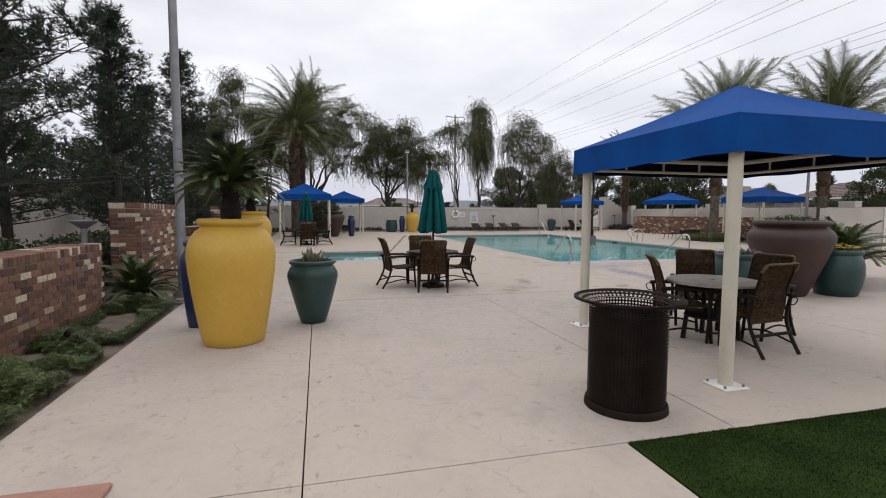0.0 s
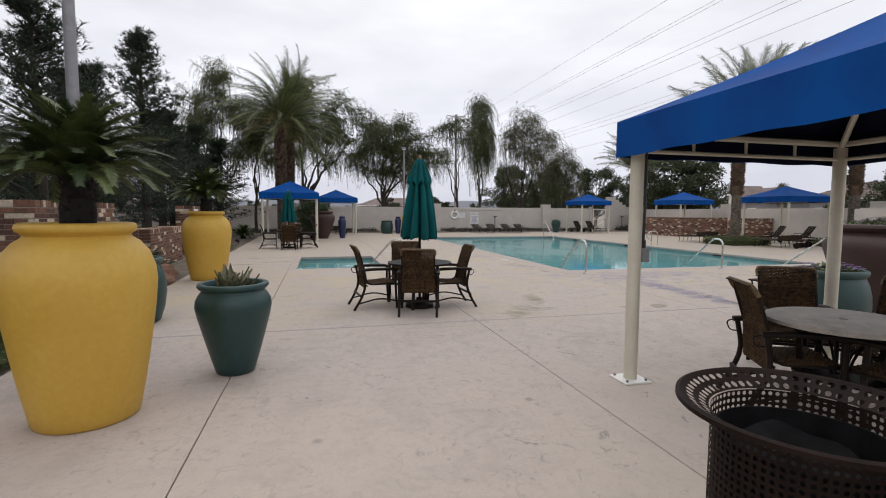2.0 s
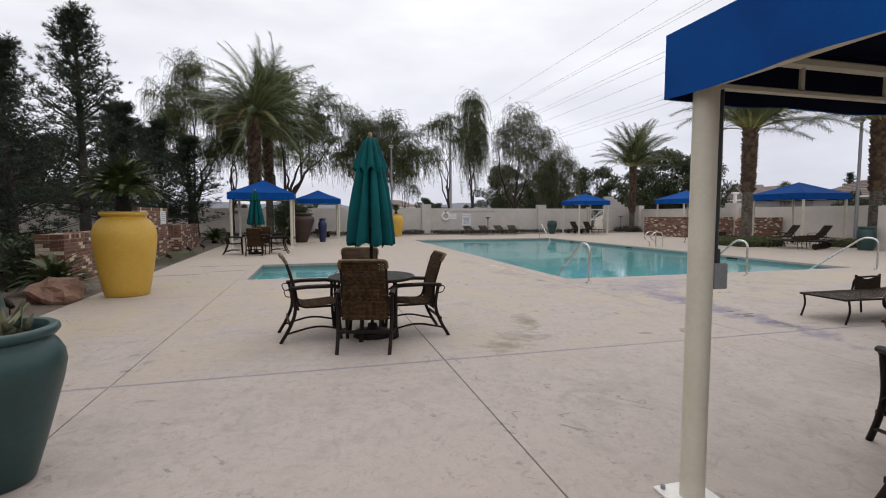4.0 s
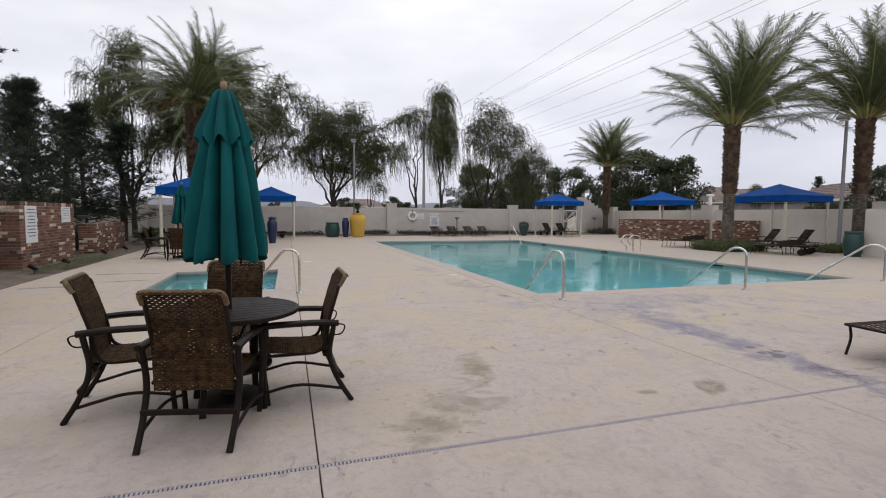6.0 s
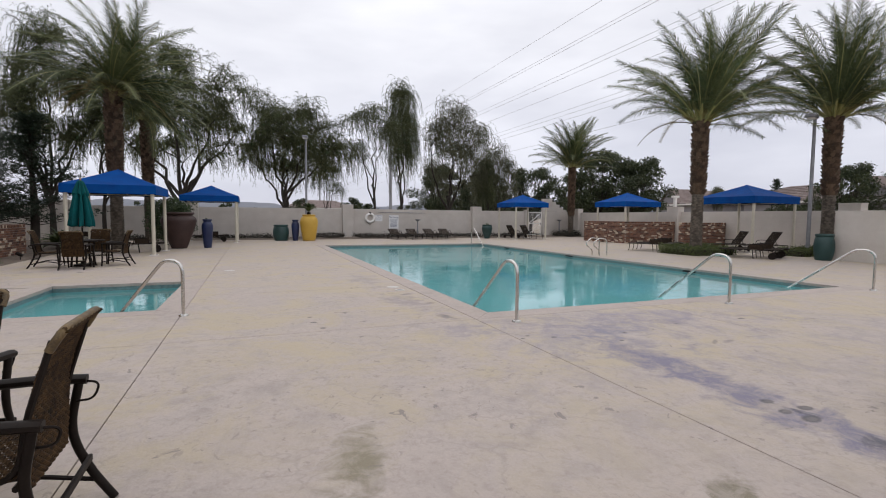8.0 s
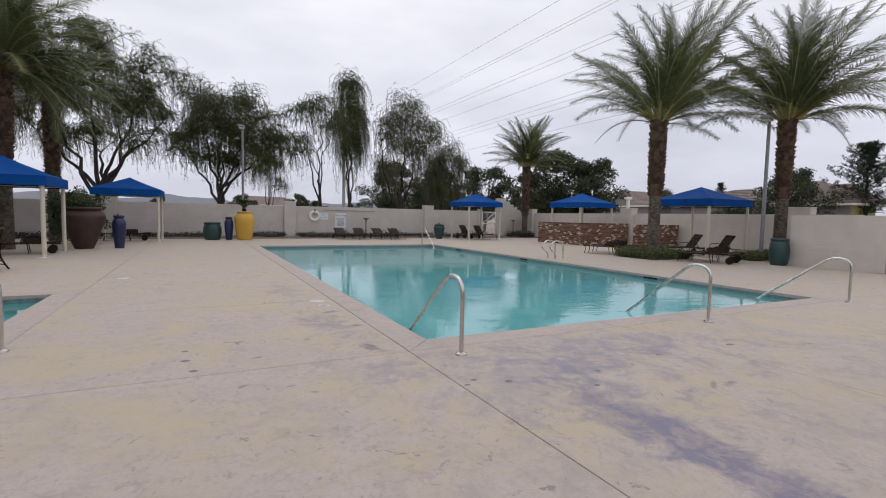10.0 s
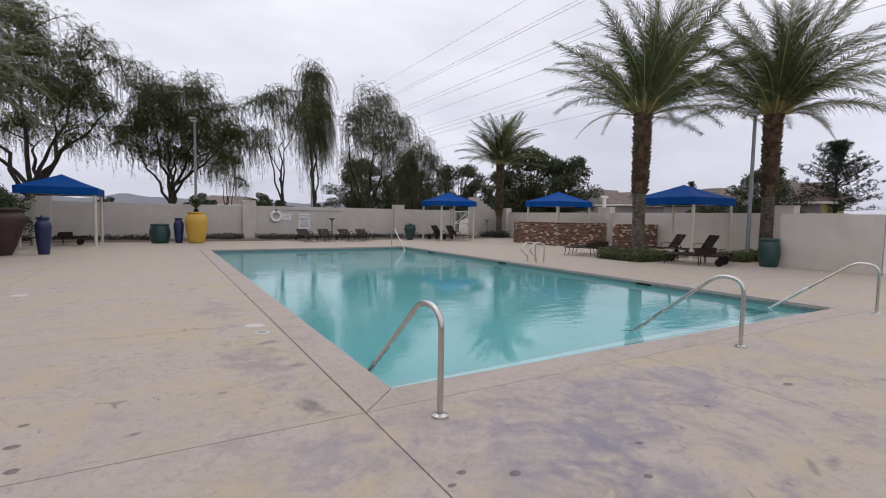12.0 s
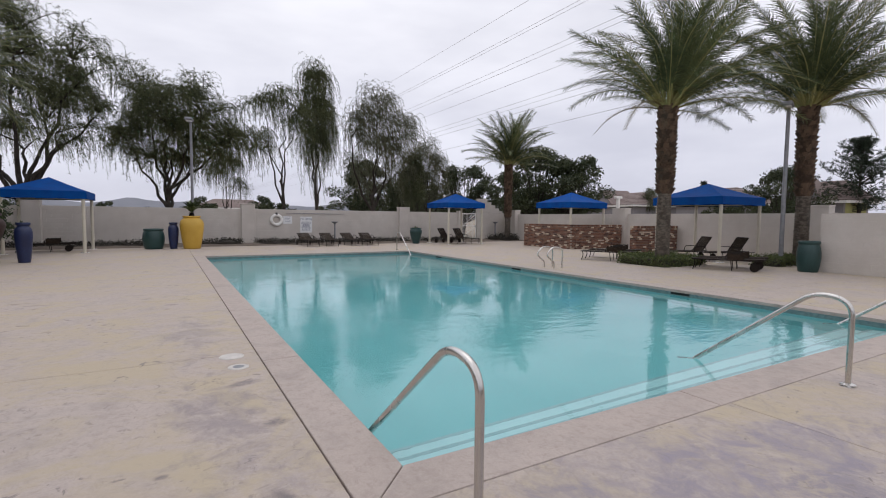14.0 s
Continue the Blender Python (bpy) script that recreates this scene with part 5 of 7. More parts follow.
def make_table(label, x, y, turn, slatted):
    t = thing("round_table", label, "table", pose(x, y, 0, 0, 0, turn), "dining tables")
    R, z = 0.505, 0.72
    if slatted:
        n = 11
        w = 2 * R / n
        for k in range(n):
            a, b = -R + k * w + 0.004, -R + (k + 1) * w - 0.004
            s = Shape()
            rr = R - 0.02
            xs = []
            for yv in (a, (a + b) / 2, b):
                xs.append(math.sqrt(max(0.0004, rr * rr - min(abs(yv), rr * 0.99) ** 2)))
            top = [(-xs[0], a, z), (xs[0], a, z), (xs[1], (a + b) / 2, z), (xs[2], b, z), (-xs[2], b, z), (-xs[1], (a + b) / 2, z)]
            low = [(p[0], p[1], z - 0.015) for p in top]
            s.add(top + low, [(0, 1, 2, 3, 4, 5), (11, 10, 9, 8, 7, 6)] + [(i, i + 6, (i + 1) % 6 + 6, (i + 1) % 6) for i in range(6)])
            part("slat", s, BROWN_METAL, t)
        part("table_rim", Shape().lathe([(R - 0.022, z - 0.02), (R - 0.022, z + 0.001), (R - 0.01, z + 0.003), (R, z - 0.003), (R, z - 0.028), (R - 0.01, z - 0.032), (R - 0.022, z - 0.02)], 56), BROWN_METAL, t, smooth=True)
    else:
        part("tabletop", Shape().lathe([(0.03, z - 0.03), (0.03, z), (R - 0.02, z), (R, z - 0.008), (R, z - 0.035), (R - 0.03, z - 0.04), (0.03, z - 0.03)], 56), STONE_TOP, t, "mottled stone top", smooth=True)
    for k in range(4):
        a = radians(45 + 90 * k)
        d = Vector((math.cos(a), math.sin(a), 0))
        part("leg", Shape().tube([d * 0.30 + Vector((0, 0, 0.70)), d * 0.27 + Vector((0, 0, 0.35)), d * 0.31], [0.026, 0.026, 0.03], 4), BROWN_METAL, t)
        part("brace", Shape().tube(arc_path([d * 0.29 + Vector((0, 0, 0.62)), d * 0.12 + Vector((0, 0, 0.5)), d * 0.05 + Vector((0, 0, 0.3))], 0.12), 0.011, 5), BROWN_METAL, t)
    part("apron_ring", Shape().lathe([(0.31, 0.66), (0.33, 0.66), (0.33, 0.69), (0.31, 0.69), (0.31, 0.66)], 32), BROWN_METAL, t)
    part("shelf_ring", Shape().lathe([(0.05, 0.28), (0.30, 0.28), (0.30, 0.295), (0.05, 0.295), (0.05, 0.28)], 32), BROWN_METAL, t)
    return t


def umbrella(x, y, label, turn=0):
    u = thing("closed_umbrella", label, "umbrella", pose(x, y, 0, 0, 0, turn), "market umbrellas")
    part("base", Shape().lathe([(0.02, 0.16), (0.05, 0.15), (0.07, 0.08), (0.22, 0.06), (0.23, 0.0), (0.02, 0.0)], 28), BROWN_METAL, u, smooth=True)
    part("pole", Shape().tube([(0, 0, 0.14), (0, 0, 2.34)], 0.021, 12), BROWN_METAL, u, smooth=True)

    def folds(depth, n, ph):
        return lambda t, z: 1.12 - depth * (1 - abs(math.sin(n * t / 2 + ph + 0.35 * math.sin(2 * t + 1.3 * z + ph) + 0.10 * math.sin(5 * t + 3 * z)))) ** 1.25 * (0.8 + 0.3 * math.sin(2.0 * t + 1.0 + ph)) + 0.05 * math.sin(3 * t + ph) + 0.035 * math.sin(13 * t + 4 * z) + 0.02 * math.sin(23 * t - 7 * z)
    lower = [(0.12, 1.16), (0.20, 1.125), (0.262, 1.10), (0.272, 1.11), (0.268, 1.2), (0.25, 1.35), (0.222, 1.55), (0.190, 1.75), (0.158, 1.90), (0.135, 2.02), (0.10, 2.09)]
    part("canopy", Shape().lathe(lower, 180, wob=folds(0.95, 9, 0.4), lift=lambda t, z: 0.022 * math.sin(8 * t + 0.9) * smoothstep(1.35, 1.1, z)), TEAL, u, smooth=True)
    cap = [(0.135, 1.99), (0.16, 1.955), (0.178, 1.95), (0.168, 2.02), (0.128, 2.14), (0.095, 2.24), (0.066, 2.31), (0.035, 2.335), (0.01, 2.34)]
    part("vent_cap", Shape().lathe(cap, 180, wob=folds(0.50, 9, 1.2), lift=lambda t, z: 0.035 * math.sin(9 * t + 0.6) * smoothstep(2.15, 1.97, z)), TEAL, u, smooth=True)
    part("finial", Shape().lathe([(0.001, 2.40), (0.018, 2.395), (0.026, 2.375), (0.02, 2.35), (0.012, 2.335)], 14), WOOD_FINIAL, u, "turned wooden finial", smooth=True)
    for k in range(8):
        a = k * math.pi / 4 + 0.25
        part("rib_end", Shape().tube([(0.16 * math.cos(a), 0.16 * math.sin(a), 1.3), (0.19 * math.cos(a), 0.19 * math.sin(a), 1.06 + 0.015 * (k % 3))], 0.008, 5), BROWN_METAL, u)
    return u


CHAIR = "brown woven wicker armchair with dark metal frame at a round table"
make_table("dark brown slatted metal round table with an umbrella pole", 2.22, 9.38, 14, True)
umbrella(2.22, 9.38, "closed teal cloth umbrella standing through a round table", 20)
chair0 = make_chair(CHAIR, "chairs round the tables", pose(2.13, 8.98, 0, 0, 0, -14))
for x, y, a in ((1.55, 9.58, -84), (2.70, 9.42, 91), (2.13, 10.12, 172)):
    copy_thing(chair0, pose(x, y, 0, 0, 0, a))
make_table("round stone-topped table with dark metal legs under a blue canopy", 4.50, 4.62, 20, False)
for x, y, a in ((4.62, 4.24, 6), (4.24, 4.83, -117), (4.98, 5.38, 146), (5.22, 4.72, 100)):
    copy_thing(chair0, pose(x, y, 0, 0, 0, a))
make_table("dark brown slatted metal round table near the spa", -0.55, 22.75, 0, True)
umbrella(-0.55, 22.75, "closed teal cloth umbrella standing near the spa", 65)
for x, y, a in ((-0.5, 22.05, -3), (-1.3, 22.7, -85), (0.2, 22.8, 88), (-0.4, 23.5, 178)):
    copy_thing(chair0, pose(x, y, 0, 0, 0, a))

LOUNGE_WEAVE = weave([(-0.95, 0.33), (-0.3, 0.345), (0.28, 0.345)], 0.58, 0.06, 0.035).mesh("seat", WICKER_DARK)
LOUNGE_BACK = weave([(0.0, 0.0), (0.35, 0.0), (0.66, 0.0)], 0.58, 0.06, 0.035).mesh("backrest", WICKER_DARK)


def make_lounger(label, m, tilt, low=False):
    """A chaise with its foot towards its own -y; tilt raises the back."""
    c = thing("sun_lounger", label, "lounger", m, "sun loungers")
    part("seat", LOUNGE_WEAVE, None, c)
    part("backrest", LOUNGE_BACK, None, c, at=pose(0, 0.29, 0.345, tilt, 0, 0))
    bf = Shape()
    for sx in (-1, 1):
        bf.tube([(sx * 0.3, 0, -0.01), (sx * 0.3, 0.67, -0.01)], 0.014, 6)
    bf.tube([(-0.3, 0.67, -0.01), (0.3, 0.67, -0.01)], 0.014, 6)
    part("backrest_frame", bf, BROWN_METAL, c, at=pose(0, 0.29, 0.345, tilt, 0, 0))
    for sx in (-1, 1):
        x = sx * 0.31
        if low:
            side, n = Shape(), 9
            rim = [(0.05 * k, 0.56 - 0.07 * math.sin(math.pi * k / n)) for k in range(n + 1)]
            v = [(x + dx, y, z) for dx in (-0.012, 0.012) for y, top in rim for z in (0.345, top)]
            q = 2 * (n + 1)
            f = [(0, 1, q + 1, q), (2 * n, q + 2 * n, q + 2 * n + 1, 2 * n + 1)]
            for k in range(n):
                a, b = 2 * k, 2 * k + 2
                f += [(a, b, b + 1, a + 1), (q + a, q + a + 1, q + b + 1, q + b), (a + 1, b + 1, q + b + 1, q + a + 1), (a, q + a, q + b, b)]
            side.add(v, f)
            part("side_panel", side, WICKER_DARK, c, "dark woven side panel")
        part("frame", Shape().tube([(x, -0.96, 0.325), (x, 0.95, 0.325)], 0.015, 6), BROWN_METAL, c)
        part("leg", Shape().tube(arc_path([(x, -0.9, 0.32), (x, -0.86, 0.18), (x, -0.93, 0.0)], 0.12), 0.013, 6), BROWN_METAL, c)
        part("leg", Shape().tube([(x, 0.10, 0.32), (x, 0.14, 0.0)], 0.013, 6), BROWN_METAL, c)
        part("arm", Shape().tube(arc_path([(x, -0.05, 0.33), (x, -0.02, 0.52), (x, 0.42, 0.53), (x, 0.45, 0.34)], 0.1), 0.014, 6), BROWN_METAL, c)
        w = part("wheel", Shape().tube([(sx * 0.345, 0.72, 0.13), (sx * 0.365, 0.72, 0.13)], 0.125, 20).tube([(sx * 0.34, 0.72, 0.13), (sx * 0.37, 0.72, 0.13)], 0.03, 10), BROWN_METAL, c)
        part("leg", Shape().tube([(x, 0.72, 0.32), (sx * 0.33, 0.72, 0.13)], 0.013, 6), BROWN_METAL, c)
    part("cross_rail", Shape().tube([(-0.31, -0.96, 0.325), (0.31, -0.96, 0.325)], 0.014, 6), BROWN_METAL, c)
    return c


FLAT = "low flat wicker sun lounger with dark metal frame and wheels"
UPR = "wicker sun lounger with raised back under a blue canopy"
l0 = make_lounger(FLAT, pose(9.15, 8.55, 0, 0, 0, -93), 3, True)
for x, y, a in ((20.95, 19.25, -154), (21.85, 19.6, -152), (20.25, 23.3, -150), (21.3, 23.9, -150), (-0.35, 28.0, -80), (1.6, 35.5, -85), (-4.4, 36.0, -85)):
    copy_thing(l0, pose(x, y, 0, 0, 0, a))
l1 = make_lounger(UPR, pose(23.75, 22.3, 0, 0, 0, -112), 55)
for x, y, a in ((24.45, 21.3, -112), (20.7, 35.9, 20), (21.6, 35.6, 15)):
    copy_thing(l1, pose(x, y, 0, 0, 0, a))
l2 = make_lounger("dark wicker sun lounger with half-raised back before the far wall", pose(12.25, 36.2, 0, 0, 0, 4), 26)
for x, y, a in ((13.35, 36.2, -3), (14.6, 36.2, 3), (15.6, 36.2, -4)):
    copy_thing(l2, pose(x, y, 0, 0, 0, a))


def litter_bin(x, y):
    b = thing("litter_bin", "round dark perforated metal litter bin with flared rim", "bin", pose(x, y, 0))

    def perforated(radius_at, z0, z1, nu, nv):
        s = Shape()
        for j in range(nv):
            for i in range(nu):
                a0, a1 = 2 * math.pi * i / nu, 2 * math.pi * (i + 1) / nu
                za, zb = z0 + (z1 - z0) * j / nv, z0 + (z1 - z0) * (j + 1) / nv

                def P(u, w):
                    z = za + (zb - za) * w
                    a, r = a0 + (a1 - a0) * u, radius_at(z)
                    return (r * math.cos(a), r * math.sin(a), z if not callable(z) else z)
                outer = [P(0, 0), P(0.5, 0), P(1, 0), P(1, 0.5), P(1, 1), P(0.5, 1), P(0, 1), P(0, 0.5)]
                inner = [P(0.5 + 0.31 * math.cos(t), 0.5 + 0.31 * math.sin(t)) for t in [math.pi * (1.25 + 0.25 * k) for k in range(8)]]
                s.add(outer + inner, [(k, (k + 1) % 8, 8 + (k + 1) % 8, 8 + k) for k in range(8)])
        return s
    part("drum", perforated(lambda z: 0.290, 0.05, 0.804, 72, 28), BLACK_METAL, b, smooth=False)
    rim = Shape()
    n = 72
    rows_r = perforated(lambda z: 0.292 + (z - 0.804) * 1.78, 0.806, 0.854, 60, 2)
    rim.join(rows_r)
    rim.lathe([(0.379, 0.854), (0.395, 0.861), (0.408, 0.855), (0.408, 0.839), (0.396, 0.835)], n)
    part("flared_rim", rim, BLACK_METAL, b)
    part("base_ring", Shape().lathe([(0.28, 0.05), (0.296, 0.055), (0.307, 0.045), (0.312, 0.0), (0.28, 0.0), (0.28, 0.05)], n), BLACK_METAL, b, smooth=True)
    part("liner", Shape().lathe([(0.001, 0.03), (0.268, 0.03), (0.272, 0.74), (0.280, 0.74), (0.279, 0.02), (0.001, 0.02)], 40), BAG_BLACK, b, "black plastic liner", smooth=True)
    part("bin_bag", Shape().lathe([(0.001, 0.58), (0.09, 0.60), (0.18, 0.57), (0.23, 0.60), (0.258, 0.66)], 40, wob=lambda t, z: 1 + 0.03 * math.sin(5 * t) + 0.02 * math.sin(9 * t + 20 * z), lift=lambda t, z: 0.03 * math.sin(3 * t + 17 * z) + 0.015 * math.sin(7 * t)), BAG_BLACK, b, "crumpled black bag", smooth=True)
    return b


litter_bin(2.29, 3.14)


# ---- steel rails ----
def handrail(x, y, turn, label, reach=1.48, h=0.84, drop=0.34):
    """A rail that stands on the deck and slopes along its own +y into the water."""
    r = thing("handrail", label, "handrail", pose(x, y, 0, 0, 0, turn), "pool rails")
    k = (h - 0.02) / (reach - 0.28)
    part("rail_tube", Shape().tube(arc_path([(0, 0, 0.0), (0, 0, h - 0.05), (0, 0.3, h), (0, reach, -0.12), (0, reach + 0.22, -0.12 - 0.17)], 0.16, 7), 0.024, 12), STEEL, r, smooth=True)
    part("escutcheon", Shape().lathe([(0.026, 0.03), (0.04, 0.025), (0.062, 0.018), (0.066, 0.0)], 20), STEEL, r, smooth=True)
    return r


handrail(7.12, 12.6, 0, "bent stainless steel rail at the pool steps")
handrail(11.28, 12.64, 0, "bent stainless steel rail at the pool steps")
handrail(15.57, 12.74, 13, "bent stainless steel rail at the pool corner")
handrail(15.25, 31.5, 180, "bent stainless steel rail at the far pool end")
handrail(2.84, 14.52, 54, "bent stainless steel rail at the spa", reach=1.2, h=0.80)
lad = thing("pool_ladder", "pair of curved stainless steel ladder rails at the pool side", "ladder", pose(15.95, 22.05, 0))
for y in (-0.22, 0.22):
    part("rail_tube", Shape().tube(arc_path([(0.55, y, 0), (0.55, y, 0.62), (0.15, y, 0.68), (-0.12, y, 0.42), (0.22, y, 0.18), (0.22, y, 0.0)], 0.14, 6), 0.022, 10), STEEL, lad, smooth=True)


# ---- lamps, signs, small fittings ----
def lamp_post(x, y, h, label, head=True, turn=0.0, base=True, r=0.075):
    p = thing("street_lamp", label, "lamp", pose(x, y, 0, 0, 0, turn), "area lights")
    if base:
        part("footing", Shape().box(-0.3, 0.3, -0.3, 0.3, -0.12, 0.03, 0.01), COPING, p, "square concrete footing")
        part("base_cover", Shape().box(-0.13, 0.13, -0.13, 0.13, 0.031, 0.11, 0.015), GALV, p)
    part("pole", Shape().tube([(0, 0, 0.03), (0, 0, h)], [r, r * 0.78], 14), GALV, p, smooth=True)
    if head:
        part("arm", Shape().tube([(0, 0, h - 0.08), (-0.25, 0, h - 0.05)], 0.03, 8), GALV, p)
        part("lamp_head", Shape().box(-0.85, -0.22, -0.17, 0.17, h - 0.11, h + 0.03, 0.03), GALV, p)
        part("lens", Shape().box(-0.8, -0.3, -0.13, 0.13, h - 0.125, h - 0.111), SIGN_WHITE, p)
    return p


lamp_post(-2.30, 9.05, 9.5, "tall round grey lamp pole on a concrete footing", r=0.074)
lamp_post(24.35, 19.35, 5.45, "grey lamp pole with a flat head among palms", turn=20)
lamp_post(7.0, 38.7, 6.35, "grey lamp pole with a flat head by the far wall", base=False, turn=80)


def dish_light(x, y, h, z=0.0):
    p = thing("dish_light", "grey garden bollard light with a shallow dish top", "lamp", pose(x, y, z), "dish lights")
    part("stem", Shape().tube([(0, 0, -0.05), (0, 0, h - 0.1)], 0.05, 12), GALV, p, smooth=True)
    part("dish", Shape().lathe([(0.05, h - 0.14), (0.10, h - 0.1), (0.20, h - 0.03), (0.215, h - 0.005), (0.20, h), (0.001, h + 0.006)], 32), GALV, p, smooth=True)
    return p


for x, y, h in ((-4.0, 9.7, 1.33), (-4.35, 17.2, 1.3), (-4.6, 24.2, 1.3), (-4.9, 27.6, 1.3), (14.6, 39.1, 1.25), (26.4, 39.0, 1.3)):
    dish_light(x, y, h)


def board(name, label, m, w, h, lines, title=""):
    """A flat sign in its own x-z plane, facing -y."""
    p = thing(name, label, "sign", m)
    part("panel", Shape().box(-w / 2, w / 2, 0.0, 0.012, -h / 2, h / 2, 0.002), SIGN_WHITE, p)
    rg = random.Random(int(w * 100 + h * 77))
    z = h / 2 - h * 0.1
    if title:
        cu = bpy.data.curves.new("lettering", "FONT")
        cu.body, cu.size, cu.align_x, cu.align_y = title, h * 0.17, "CENTER", "TOP"
        cu.materials.append(SIGN_INK)
        ob = new("lettering", cu)
        ob.parent = p
        ob.matrix_basis = pose(0, -0.002, h / 2 - h * 0.06, 90, 0, 0)
        z -= h * 0.24
    s = Shape()
    for k in range(lines):
        ww = w * (0.55 + 0.3 * rg.random())
        s.box(-ww / 2, ww / 2, -0.003, -0.001, z - h * 0.012, z + h * 0.012)
        z -= (h * 0.8) / max(lines, 1) * (0.72 if title else 1.0)
    part("text_lines", s, SIGN_INK, p)
    return p


board("notice_sign", "white notice sign with blue lettering on a block wall", pose(11.98, NORTH - 0.022, 1.32), 0.52, 0.45, 4)
board("notice_sign", "white pool rules sign on a block wall", pose(13.06, NORTH - 0.022, 1.05), 0.70, 0.95, 8, "No Diving")
for y0, y1, za, zb in ((19.62, 20.35, 0.66, 1.58), (21.75, 22.5, 1.14, 1.58)):
    ym = (y0 + y1) / 2
    board("notice_sign", "white pool rules sign on a brick wall", pose(wall_line(ym) + 0.02, ym, (za + zb) / 2, 0, 0, 91.5), y1 - y0 - 0.12, zb - za, 9 if zb - za > 0.6 else 5)
ringp = thing("life_ring", "white life ring hanging on a block wall bracket", "life ring", pose(11.35, NORTH - 0.08, 1.32, 90, 0, 0))
tor = Shape()
for i in range(36):
    a = 2 * math.pi * i / 36
    for k in range(10):
        b = 2 * math.pi * k / 10
        q = 0.28 + 0.085 * math.cos(b)
        tor.v.append((q * math.cos(a), q * math.sin(a), 0.055 * math.sin(b)))
for i in range(36):
    for k in range(10):
        tor.f.append((i * 10 + k, ((i + 1) % 36) * 10 + k, ((i + 1) % 36) * 10 + (k + 1) % 10, i * 10 + (k + 1) % 10))
part("ring_body", tor, WHITE_PAINT, ringp, smooth=True)
part("bracket", Shape().box(-0.05, 0.05, 0.30, 0.42, -0.055, 0.06, 0.008), RUBBER, ringp, "black hook")
pr = tagged(part("reach_pole", Shape().tube([(11.9, NORTH - 0.06, 1.72), (15.4, NORTH - 0.06, 1.70)], 0.016, 8), GALV), "long grey rescue pole fixed along the block wall", "pole")


def spotlight(x, y, turn):
    p = thing("garden_spotlight", "small dark bullet spotlight on a stake in the bed", "lamp", pose(x, y, 0.0, 0, 0, turn), "bed spotlights")
    part("stake", Shape().tube([(0, 0, -0.05), (0, 0, 0.12)], 0.012, 6), RUBBER, p)
    part("housing", Shape().tube([(-0.06, 0, 0.11), (0.02, 0, 0.15), (0.10, 0, 0.20)], [0.035, 0.05, 0.055], 12), BROWN_METAL, p, smooth=True)


for x, y, a in ((-2.55, 5.85, 150), (-2.55, 8.6, 140), (-2.75, 12.0, 150), (-2.9, 18.8, 160), (-2.85, 20.4, 200), (-3.0, 23.6, 150), (-2.95, 25.6, 170)):
    spotlight(x, y, a)

rk = Shape()
rg = random.Random(5)
n, mrows = 18, 10
for j in range(mrows + 1):
    ph = math.pi * j / mrows
    for i in range(n):
        a = 2 * math.pi * i / n
        d = Vector((math.sin(ph) * math.cos(a), math.sin(ph) * math.sin(a), math.cos(ph)))
        q = 1 + 0.35 * noise.noise(d * 1.7)
        rk.v.append((d.x * 0.42 * q, d.y * 0.36 * q, 0.12 + d.z * 0.28 * q))
for j in range(mrows):
    for i in range(n):
        rk.f.append((j * n + i, (j + 1) * n + i, (j + 1) * n + (i + 1) % n, j * n + (i + 1) % n))
tagged(part("boulder", rk, ROCK, at=pose(-2.62, 13.1, 0)), "rough reddish boulder lying in the planting bed", "rock")
tagged(part("paver", Shape().box(-1.9, -1.12, 2.2, 2.84, 0.001, 0.03, 0.008), TERRACOTTA), "flat terracotta paver lying on the deck", "paver")


# ---- palms ----
rng = random.Random(77)
DATE_FRONDS = [frond_shape(3.9, 0.54, 118, 0.34 + 0.17 * k, 0.42, rng, width=0.021, stem=0.026, start=0.14, sway=0.05 * (k % 3 - 1), hang=0.5, stray=0.7) for k in range(5)]
DATE_FRONDS = [q.mesh("frond", FROND, second=FROND_STEM, upto=q.stem_faces) for q in DATE_FRONDS]
DRY_FRONDS = [frond_shape(3.3, 0.45, 46, 1.0 + 0.2 * k, 0.2, rng, width=0.03, stem=0.035, start=0.16).mesh("dry_frond", DRY_FROND) for k in range(2)]
WIND_FRONDS = [frond_shape(3.8, 0.52, 110, 0.55 + 0.2 * k, 0.35, rng, width=0.021, stem=0.026, start=0.16, sway=0.22 - 0.08 * k, hang=0.5, stray=0.8) for k in range(4)]
WIND_FRONDS = [q.mesh("frond", FROND, second=FROND_STEM, upto=q.stem_faces) for q in WIND_FRONDS]
STUB = Shape().tube([(0, 0, 0), (0.5, 0, 0.22), (0.95, 0, 0.55)], [0.05, 0.04, 0.03], 5).mesh("leaf_stalk", FROND_STEM)


